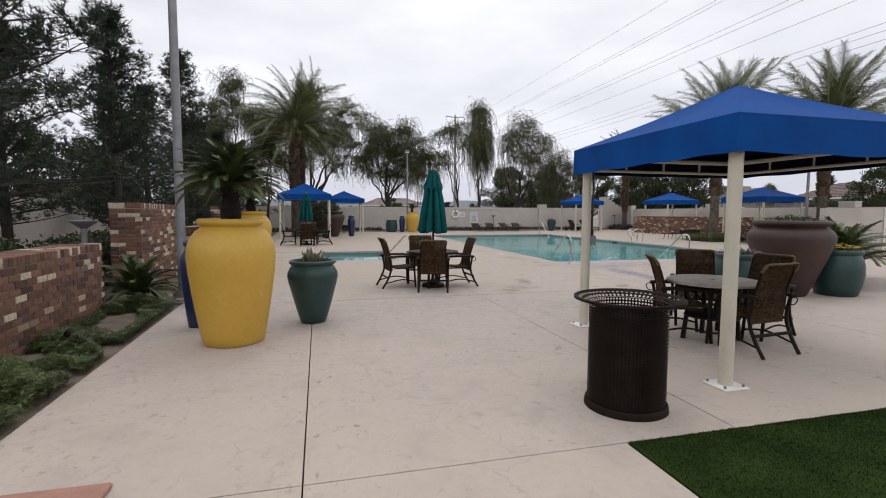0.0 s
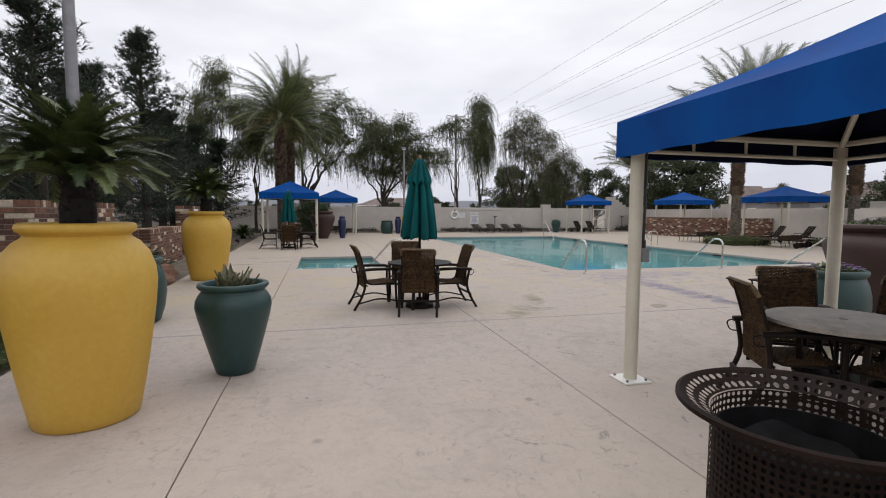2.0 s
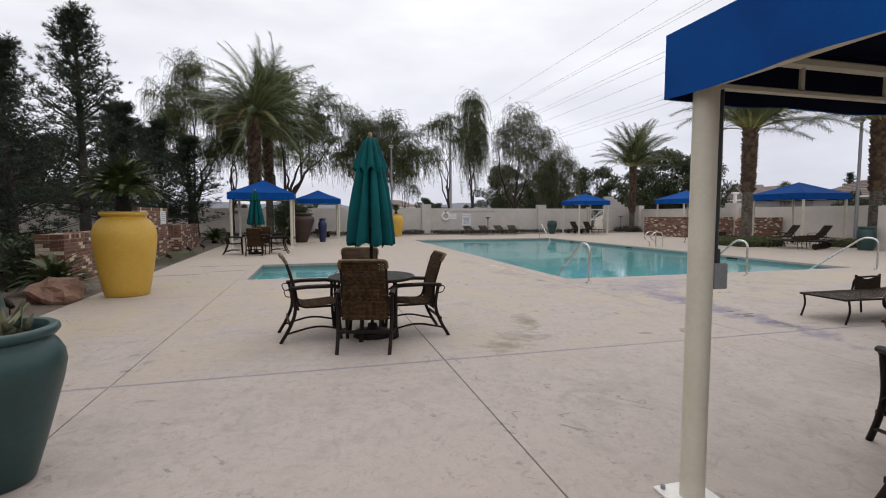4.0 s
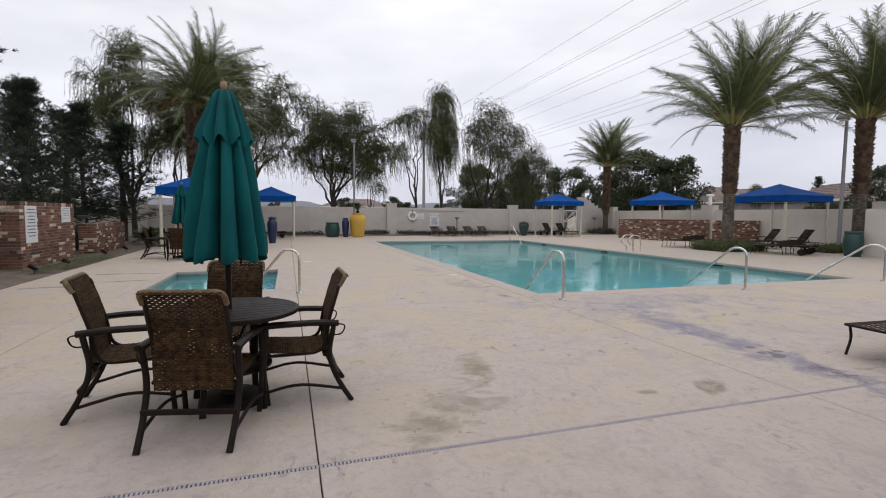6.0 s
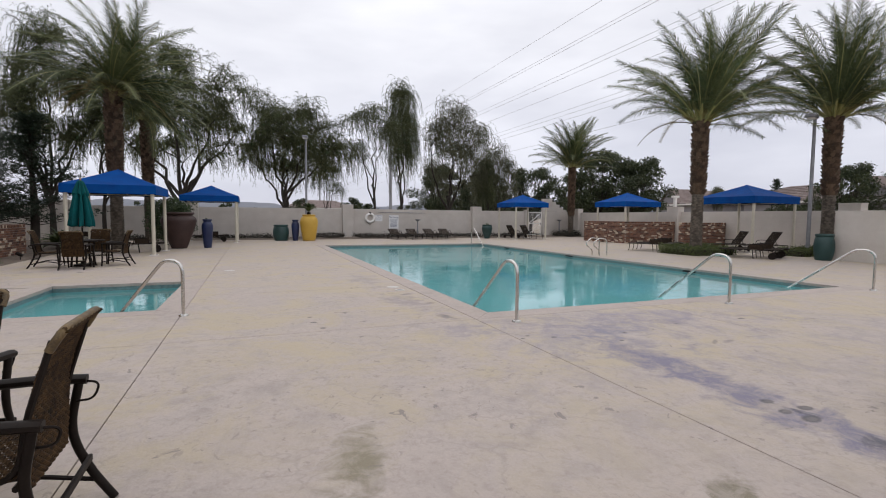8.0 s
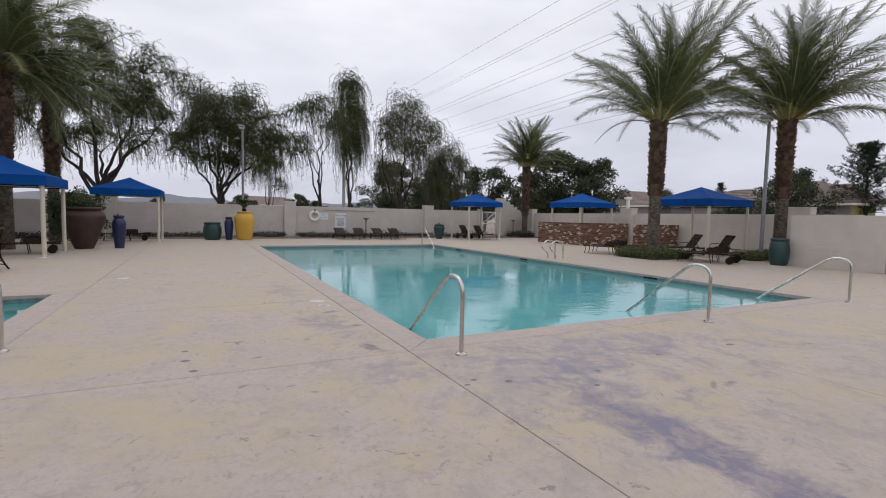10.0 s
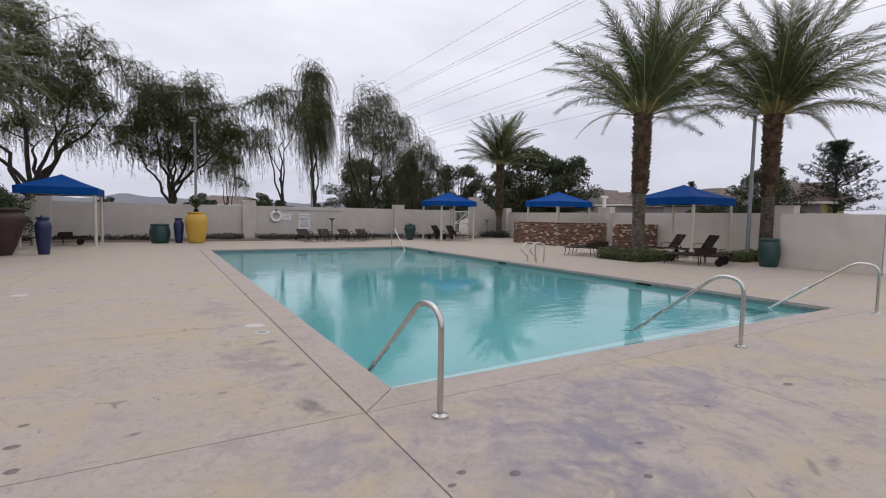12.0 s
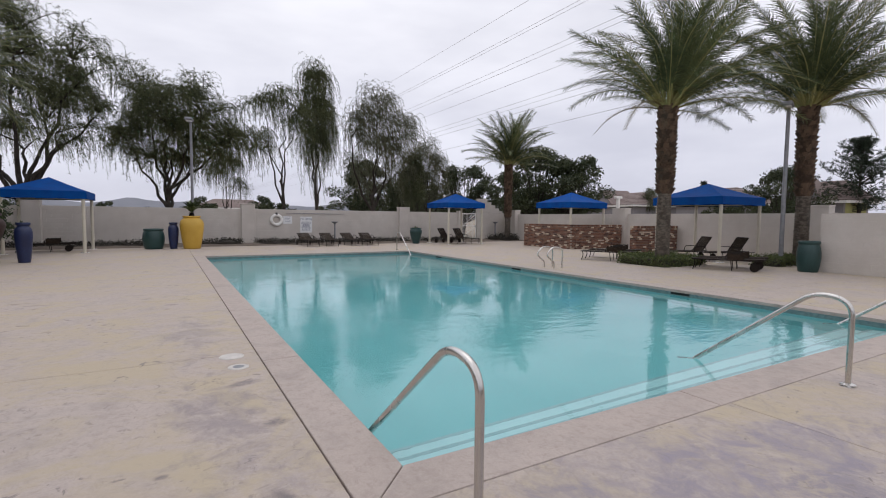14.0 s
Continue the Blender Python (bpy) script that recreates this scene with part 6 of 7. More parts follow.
def date_palm(x, y, h, label, lean=(0.0, 0.0), r=0.265, k=1.0, count=58, grey=2.4, seed=1, dry=2, lo=87, hi=7, windy=False):
    p = thing("date_palm", label, "palm tree", pose(x, y, 0, 0, 0, 0), "date palms")
    rg = random.Random(seed)

    def trunk(z0, z1, ra, rb, rows, per, size, mat_, nm, lab):
        s = Shape()
        s.tube([(0, 0, z0 + (z1 - z0) * i / 8) for i in range(9)], [ra + (rb - ra) * i / 8 - 0.03 for i in range(9)], 18)
        for j in range(rows):
            for i in range(per):
                a = 2 * math.pi * (i + 0.5 * (j % 2)) / per + rg.random() * 0.12
                z = z0 + (z1 - z0) * (j + rg.random() * 0.4) / rows
                rr = ra + (rb - ra) * (z - z0) / (z1 - z0) - 0.035
                d = Vector((math.cos(a), math.sin(a), 0))
                t = Vector((-d.y, d.x, 0)) * size[0] * (0.85 + 0.3 * rg.random())
                b = d * rr + Vector((0, 0, z))
                out = d * size[2] * (0.6 + 0.8 * rg.random())
                up = Vector((0, 0, size[1] * (0.8 + 0.4 * rg.random())))
                s.add([b - t, b + t, b + t * 0.75 + up + out, b - t * 0.75 + up + out, b + up * 0.9 - t * 0.6 - d * 0.02, b + up * 0.9 + t * 0.6 - d * 0.02],
                      [(0, 1, 2, 3), (3, 2, 5, 4), (0, 3, 4), (1, 5, 2)])
        return part(nm, s, mat_, p, lab)
    if grey > 0:
        trunk(-0.1, grey, r * 0.92, r * 0.86, int(grey / 0.075), 15, (0.055, 0.06, 0.028), TRUNK_GREY, "lower_trunk", "grey ringed lower trunk")
    trunk(grey, h, r * 0.95, r * 1.1, int((h - grey) / 0.13), 11, (0.095, 0.15, 0.085), TRUNK, "upper_trunk", "brown trunk with cut leaf bases")
    add_crown(p, h - 0.05, WIND_FRONDS if windy else DATE_FRONDS, count, rg, lo, hi, lean=lean, r0=0.10, scale=(0.86 * k, 1.06 * k), bias=0.85, taper=0.14)
    for i in range(dry):
        a = rg.random() * 360
        ob = part("dry_frond", DRY_FRONDS[i % 2], None, p)
        ob.matrix_basis = Matrix.Translation((0, 0, h - 0.1)) @ pose(0, 0, 0, 0, 0, a) @ pose(0, 0, 0, 0, -12 + 22 * rg.random(), 0) @ Matrix.Diagonal((0.7 * k, 0.7 * k, 0.7 * k, 1))
    for i in range(22):
        a = rg.random() * 360
        ob = part("leaf_stalk", STUB, None, p)
        ob.matrix_basis = Matrix.Translation((0, 0, h - 0.15)) @ pose(0, 0, 0, 0, 0, a) @ pose(0, 0, 0, 0, -30 * rg.random(), 0)
    return p


date_palm(20.2, 21.0, 5.2, "tall date palm with ringed trunk rising from a clipped hedge", (0.24, -0.08), k=1.12, seed=3)
date_palm(24.9, 19.0, 5.4, "tall date palm with ringed trunk beside the yard wall", (0.24, -0.08), k=1.12, seed=5)
date_palm(26.9, 38.2, 5.3, "date palm with slim brown trunk in the corner bed", (0.15, -0.05), k=1.0, r=0.25, seed=8, count=64, grey=1.6)
date_palm(-1.35, 30.1, 6.3, "tall date palm with windswept crown behind a canopy", (0.5, -0.05), k=1.0, seed=12, count=74, dry=16, r=0.28, windy=True, hi=-20)
date_palm(-1.15, 35.6, 6.2, "tall date palm with drooping crown near the far wall", (0.28, -0.05), k=1.0, seed=15, dry=14, windy=True, hi=-20)


# ---- trees ----
def limb(p0, direction, length, rg, bend=0.35, lift=0.0, steps=6):
    pts = [Vector(p0)]
    d = Vector(direction).normalized()
    for i in range(steps):
        d = (d + Vector((rg.gauss(0, bend), rg.gauss(0, bend), rg.gauss(0, bend * 0.6) + lift)) * 0.35).normalized()
        pts.append(pts[-1] + d * length / steps)
    return pts


def weeping_tree(label, seed, girth, fork, lobes, per, leaf_mat, strand_len, lean=(0.0, 0.0), leaf=(0.125, 0.0135)):
    """A weeping tree: a crooked trunk, a limb into each lobe of the crown, and mops of hanging leafy strands. Lobes: dx, dy, height, radius, half height, mops."""
    t = thing("weeping_tree", label, "tree")
    rg = random.Random(seed)
    wood, s = Shape(), Shape()
    trunk_pts = limb((0, 0, -0.1), (lean[0], lean[1], 1), fork + 0.1, rg, 0.24, steps=5)
    wood.tube(trunk_pts, [girth * (1 - 0.08 * i) for i in range(6)], 9)
    for cx, cy, cz, r, rz, mops in lobes:
        c = Vector((cx, cy, cz))
        root = trunk_pts[3 + rg.randrange(3)]
        knee = root.lerp(c, 0.45) + Vector((rg.gauss(0, 0.5), rg.gauss(0, 0.4), 0.3 * rg.random() - 0.3))
        main = []
        for i in range(9):
            u = i / 8
            main.append(root * (1 - u) ** 2 + knee * 2 * u * (1 - u) + c * u * u + Vector((rg.gauss(0, 0.13), rg.gauss(0, 0.13), rg.gauss(0, 0.08))) * min(1, 3 * u))
        wood.tube(main, [girth * 0.52 * (1 - 0.105 * i) for i in range(9)], 7)
        for _ in range(mops):
            d = Vector((rg.gauss(0, 1), rg.gauss(0, 1), rg.gauss(0.15, 1))).normalized() * (0.3 + 0.95 * rg.random() ** 0.7)
            head = c + Vector((d.x * r, d.y * r, d.z * rz))
            start = min(main[3:], key=lambda q: (q - head).length + (0.6 if q.z > head.z else 0.0))
            bend = start.lerp(head, 0.55) + Vector((rg.gauss(0, 0.12), rg.gauss(0, 0.12), 0.18 * (head - start).length))
            br = [start * (1 - u) ** 2 + bend * 2 * u * (1 - u) + head * u * u for u in (0, 0.25, 0.5, 0.75, 1)]
            wood.tube(br, [girth * 0.15 * (1 - 0.2 * i) for i in range(5)], 4, caps=False)
            out = Vector((head.x - cx, head.y - cy, 0)) * (0.5 / max(0.3, r))
            size = 0.45 + 0.85 * rg.random() ** 1.3
            for _ in range(int(per * size * size)):
                u = 0.35 + 0.65 * rg.random()
                k = min(3, int(u * 4))
                q = br[k].lerp(br[k + 1], u * 4 - k) + Vector((rg.gauss(0, 0.24), rg.gauss(0, 0.24), rg.gauss(0.05, 0.17))) * size
                L = (strand_len[0] + (strand_len[1] - strand_len[0]) * rg.random() ** 1.6) * size
                L = min(L, max(0.35, q.z - 1.9))
                e = out + Vector((rg.gauss(0.14, 0.6), rg.gauss(0, 0.6), 0.75))
                m = max(4, int(L / 0.08))
                for i in range(m):
                    e = (e + Vector((rg.gauss(0.03, 0.13), rg.gauss(0, 0.13), -0.22 if i < 6 else -0.34))).normalized()
                    q = q + e * (L / m)
                    for _ in range(2):
                        v = (e * 0.8 + Vector((rg.gauss(0, 0.6), rg.gauss(0, 0.6), rg.gauss(-0.15, 0.5)))).normalized() * leaf[0] * (0.7 + 0.6 * rg.random())
                        w = v.cross(Vector((rg.random() - 0.5, rg.random() - 0.5, rg.random() - 0.5))).normalized() * leaf[1]
                        s.add([q - w, q + w, q + v], [(0, 1, 2)])
    part("trunk", wood, BARK, t, "dark crooked trunk and limbs")
    part("crown", s, leaf_mat, t)
    return t


def placed(t, x, y, turn, k=1.0, kz=None):
    t.matrix_basis = pose(x, y, 0, 0, 0, turn) @ Matrix.Diagonal((k, k, kz or k, 1))
    return t


placed(weeping_tree("weeping pepper tree with dense drooping grey-green foliage behind the wall", 11, 0.20, 3.0,
                         [(-1.7, 0.4, 8.3, 1.5, 1.7, 20), (1.9, -0.3, 7.9, 1.9, 1.5, 24), (0.3, 0.5, 6.6, 2.2, 1.2, 19), (-2.5, -0.5, 5.9, 1.0, 0.9, 9), (3.0, 0.6, 5.9, 1.1, 1.1, 11), (0.2, -1.4, 7.4, 1.4, 1.3, 12), (0.9, 0.8, 4.9, 1.7, 0.8, 12), (-1.0, 0.6, 5.0, 1.1, 0.7, 6)],
                         68, PEPPER_LEAF, (0.4, 2.1)), 6.2, 42.5, -25)
W2 = placed(weeping_tree("open weeping pepper tree with forked dark limbs behind the wall", 23, 0.25, 2.7,
                         [(0.5, 0.2, 10.6, 2.0, 2.1, 30), (3.4, -0.3, 9.3, 1.5, 1.5, 20), (-2.2, 0.4, 8.6, 1.7, 1.8, 19), (1.8, 0.6, 7.6, 2.0, 1.2, 19), (3.9, 0.2, 6.9, 1.1, 1.1, 11), (-3.2, -0.4, 6.4, 1.3, 1.2, 11), (2.6, -0.6, 5.6, 1.5, 0.7, 9), (-0.4, 0.7, 5.8, 1.6, 0.9, 9)],
                         64, PEPPER_LEAF, (0.4, 2.2), (0.06, 0.0)), -0.9, 43.0, -22)
W3 = placed(weeping_tree("thin weeping tree with crooked dark trunk and hanging strands", 37, 0.13, 3.6,
                         [(-1.0, 0.0, 8.4, 0.75, 0.8, 9), (-1.5, 0.2, 6.2, 0.7, 0.7, 7), (0.9, 0.1, 7.9, 0.6, 0.9, 6), (0.1, -0.2, 9.0, 0.5, 0.6, 4)],
                         52, PEPPER_LEAF, (0.8, 2.8), (0.14, 0.0)), 12.2, 42.2, -25)
W4 = placed(weeping_tree("narrow upright weeping tree hung with long olive strands", 41, 0.14, 3.6,
                         [(0.0, 0.0, 10.6, 0.45, 0.9, 11), (0.2, 0.1, 8.6, 0.75, 1.1, 14), (0.1, -0.1, 6.6, 0.85, 1.0, 13)],
                         44, PEPPER_LEAF, (0.9, 3.4)), 14.4, 42.6, -25)
W5 = placed(weeping_tree("sparse grey-brown weeping tree behind the block wall", 53, 0.18, 3.0,
                         [(0.1, 0.2, 9.7, 1.3, 1.3, 18), (-1.5, -0.2, 8.0, 1.1, 1.3, 14), (1.4, 0.1, 7.8, 1.2, 1.3, 15), (0.2, -0.5, 6.6, 1.7, 1.1, 17), (1.9, 0.3, 5.3, 0.9, 0.9, 8), (-1.9, 0.2, 5.4, 0.8, 0.9, 8), (0.1, 0.3, 4.4, 1.7, 0.7, 10)],
                         36, PEPPER_LEAF_GREY, (0.5, 2.8)), 18.9, 43.0, -25)


def tree_copy(t, x, y, turn, k, label, kz=None):
    c = copy_thing(t, pose(x, y, 0, 0, 0, turn))
    c.scale = (k, k, kz or k)
    return tagged(c, label)


tree_copy(W5, 24.0, 45.0, 150, 0.72, "sparse grey-brown weeping tree behind the block wall")
tree_copy(W2, -5.6, 37.0, 150, 0.66, "tall open weeping tree among the pines", 0.92)
tree_copy(W3, -3.6, 37.6, 110, 0.9, "thin weeping tree beside the far wall")
tree_copy(W3, 9.4, 46.5, 200, 0.6, "thin bare weeping sapling behind the wall")
tree_copy(W4, 21.7, 42.6, 80, 0.55, "short weeping tree hung with olive strands")


def pine(label, seed, h, radius, bare, tufts, pointed=True):
    """A desert pine: straight trunk, whorls of rising branches, needle tufts."""
    t = thing("pine_tree", label, "tree")
    rg = random.Random(seed)
    wood, s = Shape(), Shape()
    wood.tube([(0, 0, -0.1), (0.05, 0, h * 0.3), (0.02, 0.05, h * 0.65), (0, 0, h)], [0.16 * h / 7, 0.13 * h / 7, 0.07 * h / 7, 0.012], 10)
    spots = []
    z = bare
    while z < h - 0.15:
        f = (z - bare) / (h - bare)
        L = radius * ((1 - f) ** 0.95 if pointed else (1 - f ** 2.2)) * (0.75 + 0.4 * rg.random()) + 0.15
        for i in range(5):
            a = rg.random() * 6.283
            br = limb((0, 0, z + rg.random() * 0.2), (math.cos(a), math.sin(a), 0.12 + 0.8 * f), L, rg, 0.25, 0.06, 5)
            wood.tube(br, [0.030 * h / 7 * (1 - 0.17 * q) for q in range(6)], 4, caps=False)
            for q in range(1, 6):
                for _ in range(3):
                    b = rg.random() * 6.283
                    tw = limb(br[q], (math.cos(b), math.sin(b), 0.5), 0.22 + 0.32 * rg.random() * L / radius, rg, 0.3, 0.12, 2)
                    spots += [(tw[1], tw[1] - tw[0]), (tw[2], tw[2] - tw[1])]
        z += 0.28 + 0.12 * rg.random()
    part("trunk", wood, BARK, t, "straight dark trunk and branches")
    for k in range(tufts):
        p, d = spots[rg.randrange(len(spots))]
        p = p + Vector((rg.gauss(0, 0.05), rg.gauss(0, 0.05), rg.gauss(0, 0.05)))
        d = d.normalized()
        for i in range(7):
            v = (d * 0.8 + Vector((rg.gauss(0, 0.6), rg.gauss(0, 0.6), rg.gauss(0, 0.5) + 0.2))).normalized() * (0.10 + 0.07 * rg.random())
            w = v.cross(Vector((rg.random() - 0.5, rg.random() - 0.5, rg.random() - 0.5))).normalized() * 0.0092
            s.add([p - w, p + w, p + v], [(0, 1, 2)])
    part("crown", s, PINE_NEEDLE, t)
    return t


P1 = placed(pine("tall dark green pine with dense branches beside the brick walls", 5, 6.2, 1.75, 1.0, 4600), -4.9, 13.6, 0)
P2 = placed(pine("slender dark green pine with pointed top", 9, 7.1, 1.9, 1.5, 5200), -4.95, 20.0, 0)
P3 = placed(pine("large broad dark pine hanging over the low brick wall", 15, 8.5, 3.3, 1.5, 15000, False), -6.1, 8.6, 0)


def pine_copy(t, x, y, turn, k, label, kz=None):
    return tree_copy(t, x, y, turn, k, label, kz)


pine_copy(P1, -5.2, 17.0, 80, 0.85, "dark green pine beside the brick walls")
pine_copy(P1, -5.4, 24.8, 160, 0.9, "bushy dark pine behind a low brick wall")
pine_copy(P1, -5.4, 29.2, 90, 0.93, "bushy dark pine behind a low brick wall")
pine_copy(P1, -7.8, 21.6, 40, 1.0, "bushy dark pine near the boundary wall")
pine_copy(P1, -6.4, 26.8, 20, 1.35, "bushy dark pine near the boundary wall", 0.95)
pine_copy(P1, -5.1, 33.1, 60, 1.3, "bushy dark pine behind a low brick wall", 0.9)
pine_copy(P1, -7.0, 32.0, 250, 1.4, "bushy dark pine near the boundary wall", 0.95)
pine_copy(P3, -8.2, 15.6, 200, 0.72, "broad dark pine near the boundary wall")


def round_tree(label, seed, h, spread, clumps, leaves, mat_, bare=1.2, leaf=0.12):
    t = thing("leafy_tree", label, "tree")
    rg = random.Random(seed)
    wood, s = Shape(), Shape()
    tr = limb((0, 0, -0.1), (0, 0, 1), bare + 0.6, rg, 0.2, steps=4)
    wood.tube(tr, [0.24, 0.22, 0.2, 0.18, 0.15], 8)
    for k in range(clumps):
        a, q = rg.random() * 6.283, math.sqrt(rg.random())
        z = bare + (h - bare) * (0.12 + 0.82 * rg.random())
        f = 1 - ((z - bare) / (h - bare) - 0.4) ** 2 * 1.9
        c = Vector((math.cos(a) * q * spread * f, math.sin(a) * q * spread * f, z))
        wood.tube([tr[-1], tr[-1].lerp(c, 0.5) + Vector((0, 0, -0.2)), c], [0.08, 0.045, 0.015], 4, caps=False)
        rr = spread * (0.18 + 0.16 * rg.random())
        leafy_mass(s, rg, leaves, c, (rr * 1.15, rr * 1.15, rr * 0.8), leaf, 0.35)
    part("trunk", wood, BARK, t, "dark trunk and limbs")
    part("crown", s, mat_, t)
    return t


R1 = placed(round_tree("large dark olive-green tree with a full crown behind the wall", 61, 7.4, 3.6, 56, 270, OLIVE_LEAF, 0.8, 0.125), 33.5, 42.5, 0)
tree_copy(R1, 35.8, 41.0, 70, 0.92, "large dark olive-green tree with a full crown behind the wall")
tree_copy(R1, 29.0, 47.5, 130, 0.85, "dark leafy tree beyond the gate")
tree_copy(R1, 26.2, 52.0, 200, 0.72, "dark leafy tree beyond the gate")
tree_copy(R1, 23.0, 56.0, 260, 0.95, "dark leafy tree beyond the gate")
tree_copy(R1, 33.0, 66.0, 20, 1.05, "distant dark leafy tree")
tree_copy(R1, 44.0, 60.0, 20, 1.0, "distant dark leafy tree")
tree_copy(R1, -12.6, 24.0, 20, 0.7, "dark leafy tree beyond the boundary wall")
tree_copy(R1, -13.5, 35.0, 150, 0.8, "dark leafy tree beyond the boundary wall")
placed(pine("dark spreading pine among distant houses", 33, 7.6, 2.8, 2.4, 12000, False), 47.2, 25.3, 0, 0.92)
tree_copy(R1, 42.6, 28.0, 30, 0.72, "olive-green leafy tree among distant houses")
pine_copy(P2, 55.5, 41.6, 30, 0.78, "pointed dark pine among distant houses")
tree_copy(W3, 48.5, 43.0, 60, 0.5, "bare brown tree among distant houses")
B1 = placed(round_tree("low olive bush among distant houses", 67, 3.1, 1.7, 26, 160, OLIVE_LEAF, 0.3, 0.10), 41.0, 31.0, 90)
rgb = random.Random(8)
for k in range(9):
    x = -8 + k * 4.1 + rgb.random() * 2
    tree_copy(B1, x, 52 + rgb.random() * 18, rgb.random() * 360, 0.66 + 0.38 * rgb.random(), "low scrubby olive bush beyond the far wall")


# ---- hedges, shrubs, groundcover ----
def hedge(label, x0, x1, y0, y1, h, count, leaf=0.035, ragged=0.05, z0=0.0, foliage=None):
    p = thing("hedge", label, "hedge")
    # A solid dark box fills the hedge behind its leaves.
    part("dark_core", Shape().box(x0 + 0.07, x1 - 0.07, y0 + 0.07, y1 - 0.07, z0 - 0.05, h - 0.07, 0.03), BARK, p)
    rg = random.Random(int(x0 * 10 + y0))
    s = Shape()
    ax, ay, az = (y1 - y0) * h, (x1 - x0) * h, (x1 - x0) * (y1 - y0)
    tot = 2 * ax + 2 * ay + az
    for k in range(count):
        r = rg.random() * tot
        if r < 2 * ax:
            c = Vector((x0 if r < ax else x1, y0 + (y1 - y0) * rg.random(), z0 + (h - z0) * rg.random()))
        elif r < 2 * ax + 2 * ay:
            c = Vector((x0 + (x1 - x0) * rg.random(), y0 if r < 2 * ax + ay else y1, z0 + (h - z0) * rg.random()))
        else:
            c = Vector((x0 + (x1 - x0) * rg.random(), y0 + (y1 - y0) * rg.random(), h))
        bump = noise.noise(c * 1.6)
        c = c + Vector((rg.gauss(0, ragged), rg.gauss(0, ragged), rg.gauss(0, ragged) + bump * ragged * 1.6))
        u = Vector((rg.random() - 0.5, rg.random() - 0.5, rg.random() - 0.4)).normalized()
        w = u.cross(Vector((rg.random() - 0.5, rg.random() - 0.5, rg.random() - 0.5))).normalized()
        l_ = leaf * (0.7 + 0.6 * rg.random())
        s.add([c - u * l_, c + w * l_ * 0.45, c + u * l_, c - w * l_ * 0.45], [(0, 1, 2, 3)])
    part("leaves", s, foliage or HEDGE_LEAF, p)
    return p


hedge("low clipped green hedge round a palm trunk", 19.7, 21.9, 20.55, 22.4, 0.30, 9000, foliage=CLIPPED)
hedge("low clipped green hedge beneath a canopy lamp", 23.5, 26.2, 19.0, 19.9, 0.28, 4200, foliage=CLIPPED)
hedge("dark clipped hedge behind the low brick wall", -5.2, -4.3, 3.0, 8.6, 1.0, 9000, 0.045)
hedge("dark clipped hedge behind the brick walls", -5.0, -4.2, 10.0, 18.6, 0.95, 9000, 0.045)
hedge("dark clipped hedge behind the brick walls", -5.6, -4.8, 23.2, 29.5, 0.8, 6000, 0.045)
for xa, xb, hh in ((-4.5, 0.2, 0.13), (0.6, 4.9, 0.13), (7.3, 9.3, 0.2), (10.1, 19.2, 0.14), (20.0, 23.4, 0.13)):
    hedge("dark low shrub row at the foot of the wall", xa, xb, 38.2, 39.5, hh, int(700 * (xb - xa)), 0.04, 0.07, foliage=IVY)
hedge("dark low shrub patch in the corner bed", 25.6, 27.4, 37.6, 38.8, 0.28, 1800, 0.05, 0.1, foliage=IVY)


def groundcover(label, area, count, seed, leaf=0.022):
    """Small glossy leaves in trailing clumps over a bed."""
    p = thing("groundcover_plants", label, "plants", kind="stuff")
    rg = random.Random(seed)
    s = Shape()
    x0, x1, y0, y1 = area
    n = 0
    tries = 0
    while n < count and tries < count * 6:
        tries += 1
        y = y0 + (y1 - y0) * rg.random()
        u = rg.random()
        x = bed_edge(y) - 0.06 - (x1 - x0) * u
        d = noise.noise(Vector((x * 1.7, y * 1.7, seed))) + 0.5 * noise.noise(Vector((x * 5, y * 5, seed)))
        if d < -0.10:
            continue
        z = 0.015 + (0.04 + max(0, d + 0.12) * 0.26) * rg.random()
        c = Vector((x, y, z))
        a = rg.random() * 6.283
        v = Vector((math.cos(a), math.sin(a), 0.5 * rg.random() - 0.05)).normalized() * leaf * (0.7 + 0.8 * rg.random())
        w = v.cross(Vector((0, 0, 1))).normalized() * leaf * 0.42
        s.add([c - v, c + w, c + v, c - w], [(0, 1, 2, 3)])
        n += 1
    part("leaves", s, COVER_LEAF, p)
    return p


groundcover("bright green low trailing groundcover leaves in the bed", (0, 0.85, 2.6, 8.6), 34000, 2, 0.021)
groundcover("sparse green groundcover leaves in the bed", (0, 0.8, 19.0, 24.0), 5000, 6)


def strap_bush(x, y, label, k=1.0, count=40, stub=0.12, hi=0):
    return sago(x, y, 0.0, label, k, stub, count, 80, hi)


strap_bush(-2.9, 8.75, "dark spiky sago palm low in the bed", 1.0, 44)
strap_bush(-3.1, 14.1, "dark spiky sago palm low in the bed", 0.85, 40)
strap_bush(-3.45, 30.6, "dark spiky sago palm in the corner bed", 1.0, 44)
strap_bush(-3.9, 33.2, "dark spiky sago palm in the corner bed", 0.9, 36)
strap_bush(10.6, 7.6, "wide green fan of palm leaves beside the jars", 1.5, 40, 0.3, 15)
strap_bush(11.9, 8.6, "wide green fan of palm leaves beside the jars", 1.4, 40, 0.3, 15)
s = Shape()
oc = thing("oleander_shrub", "dense dark green shrub with pale flowers behind a canopy", "shrub", pose(0.2, 32.6, 0))
leafy_mass(s, random.Random(17), 7500, (0, 0, 1.2), (1.25, 1.1, 1.35), 0.06, 0.4, 0.02)
part("leaves", s, HEDGE_LEAF, oc)
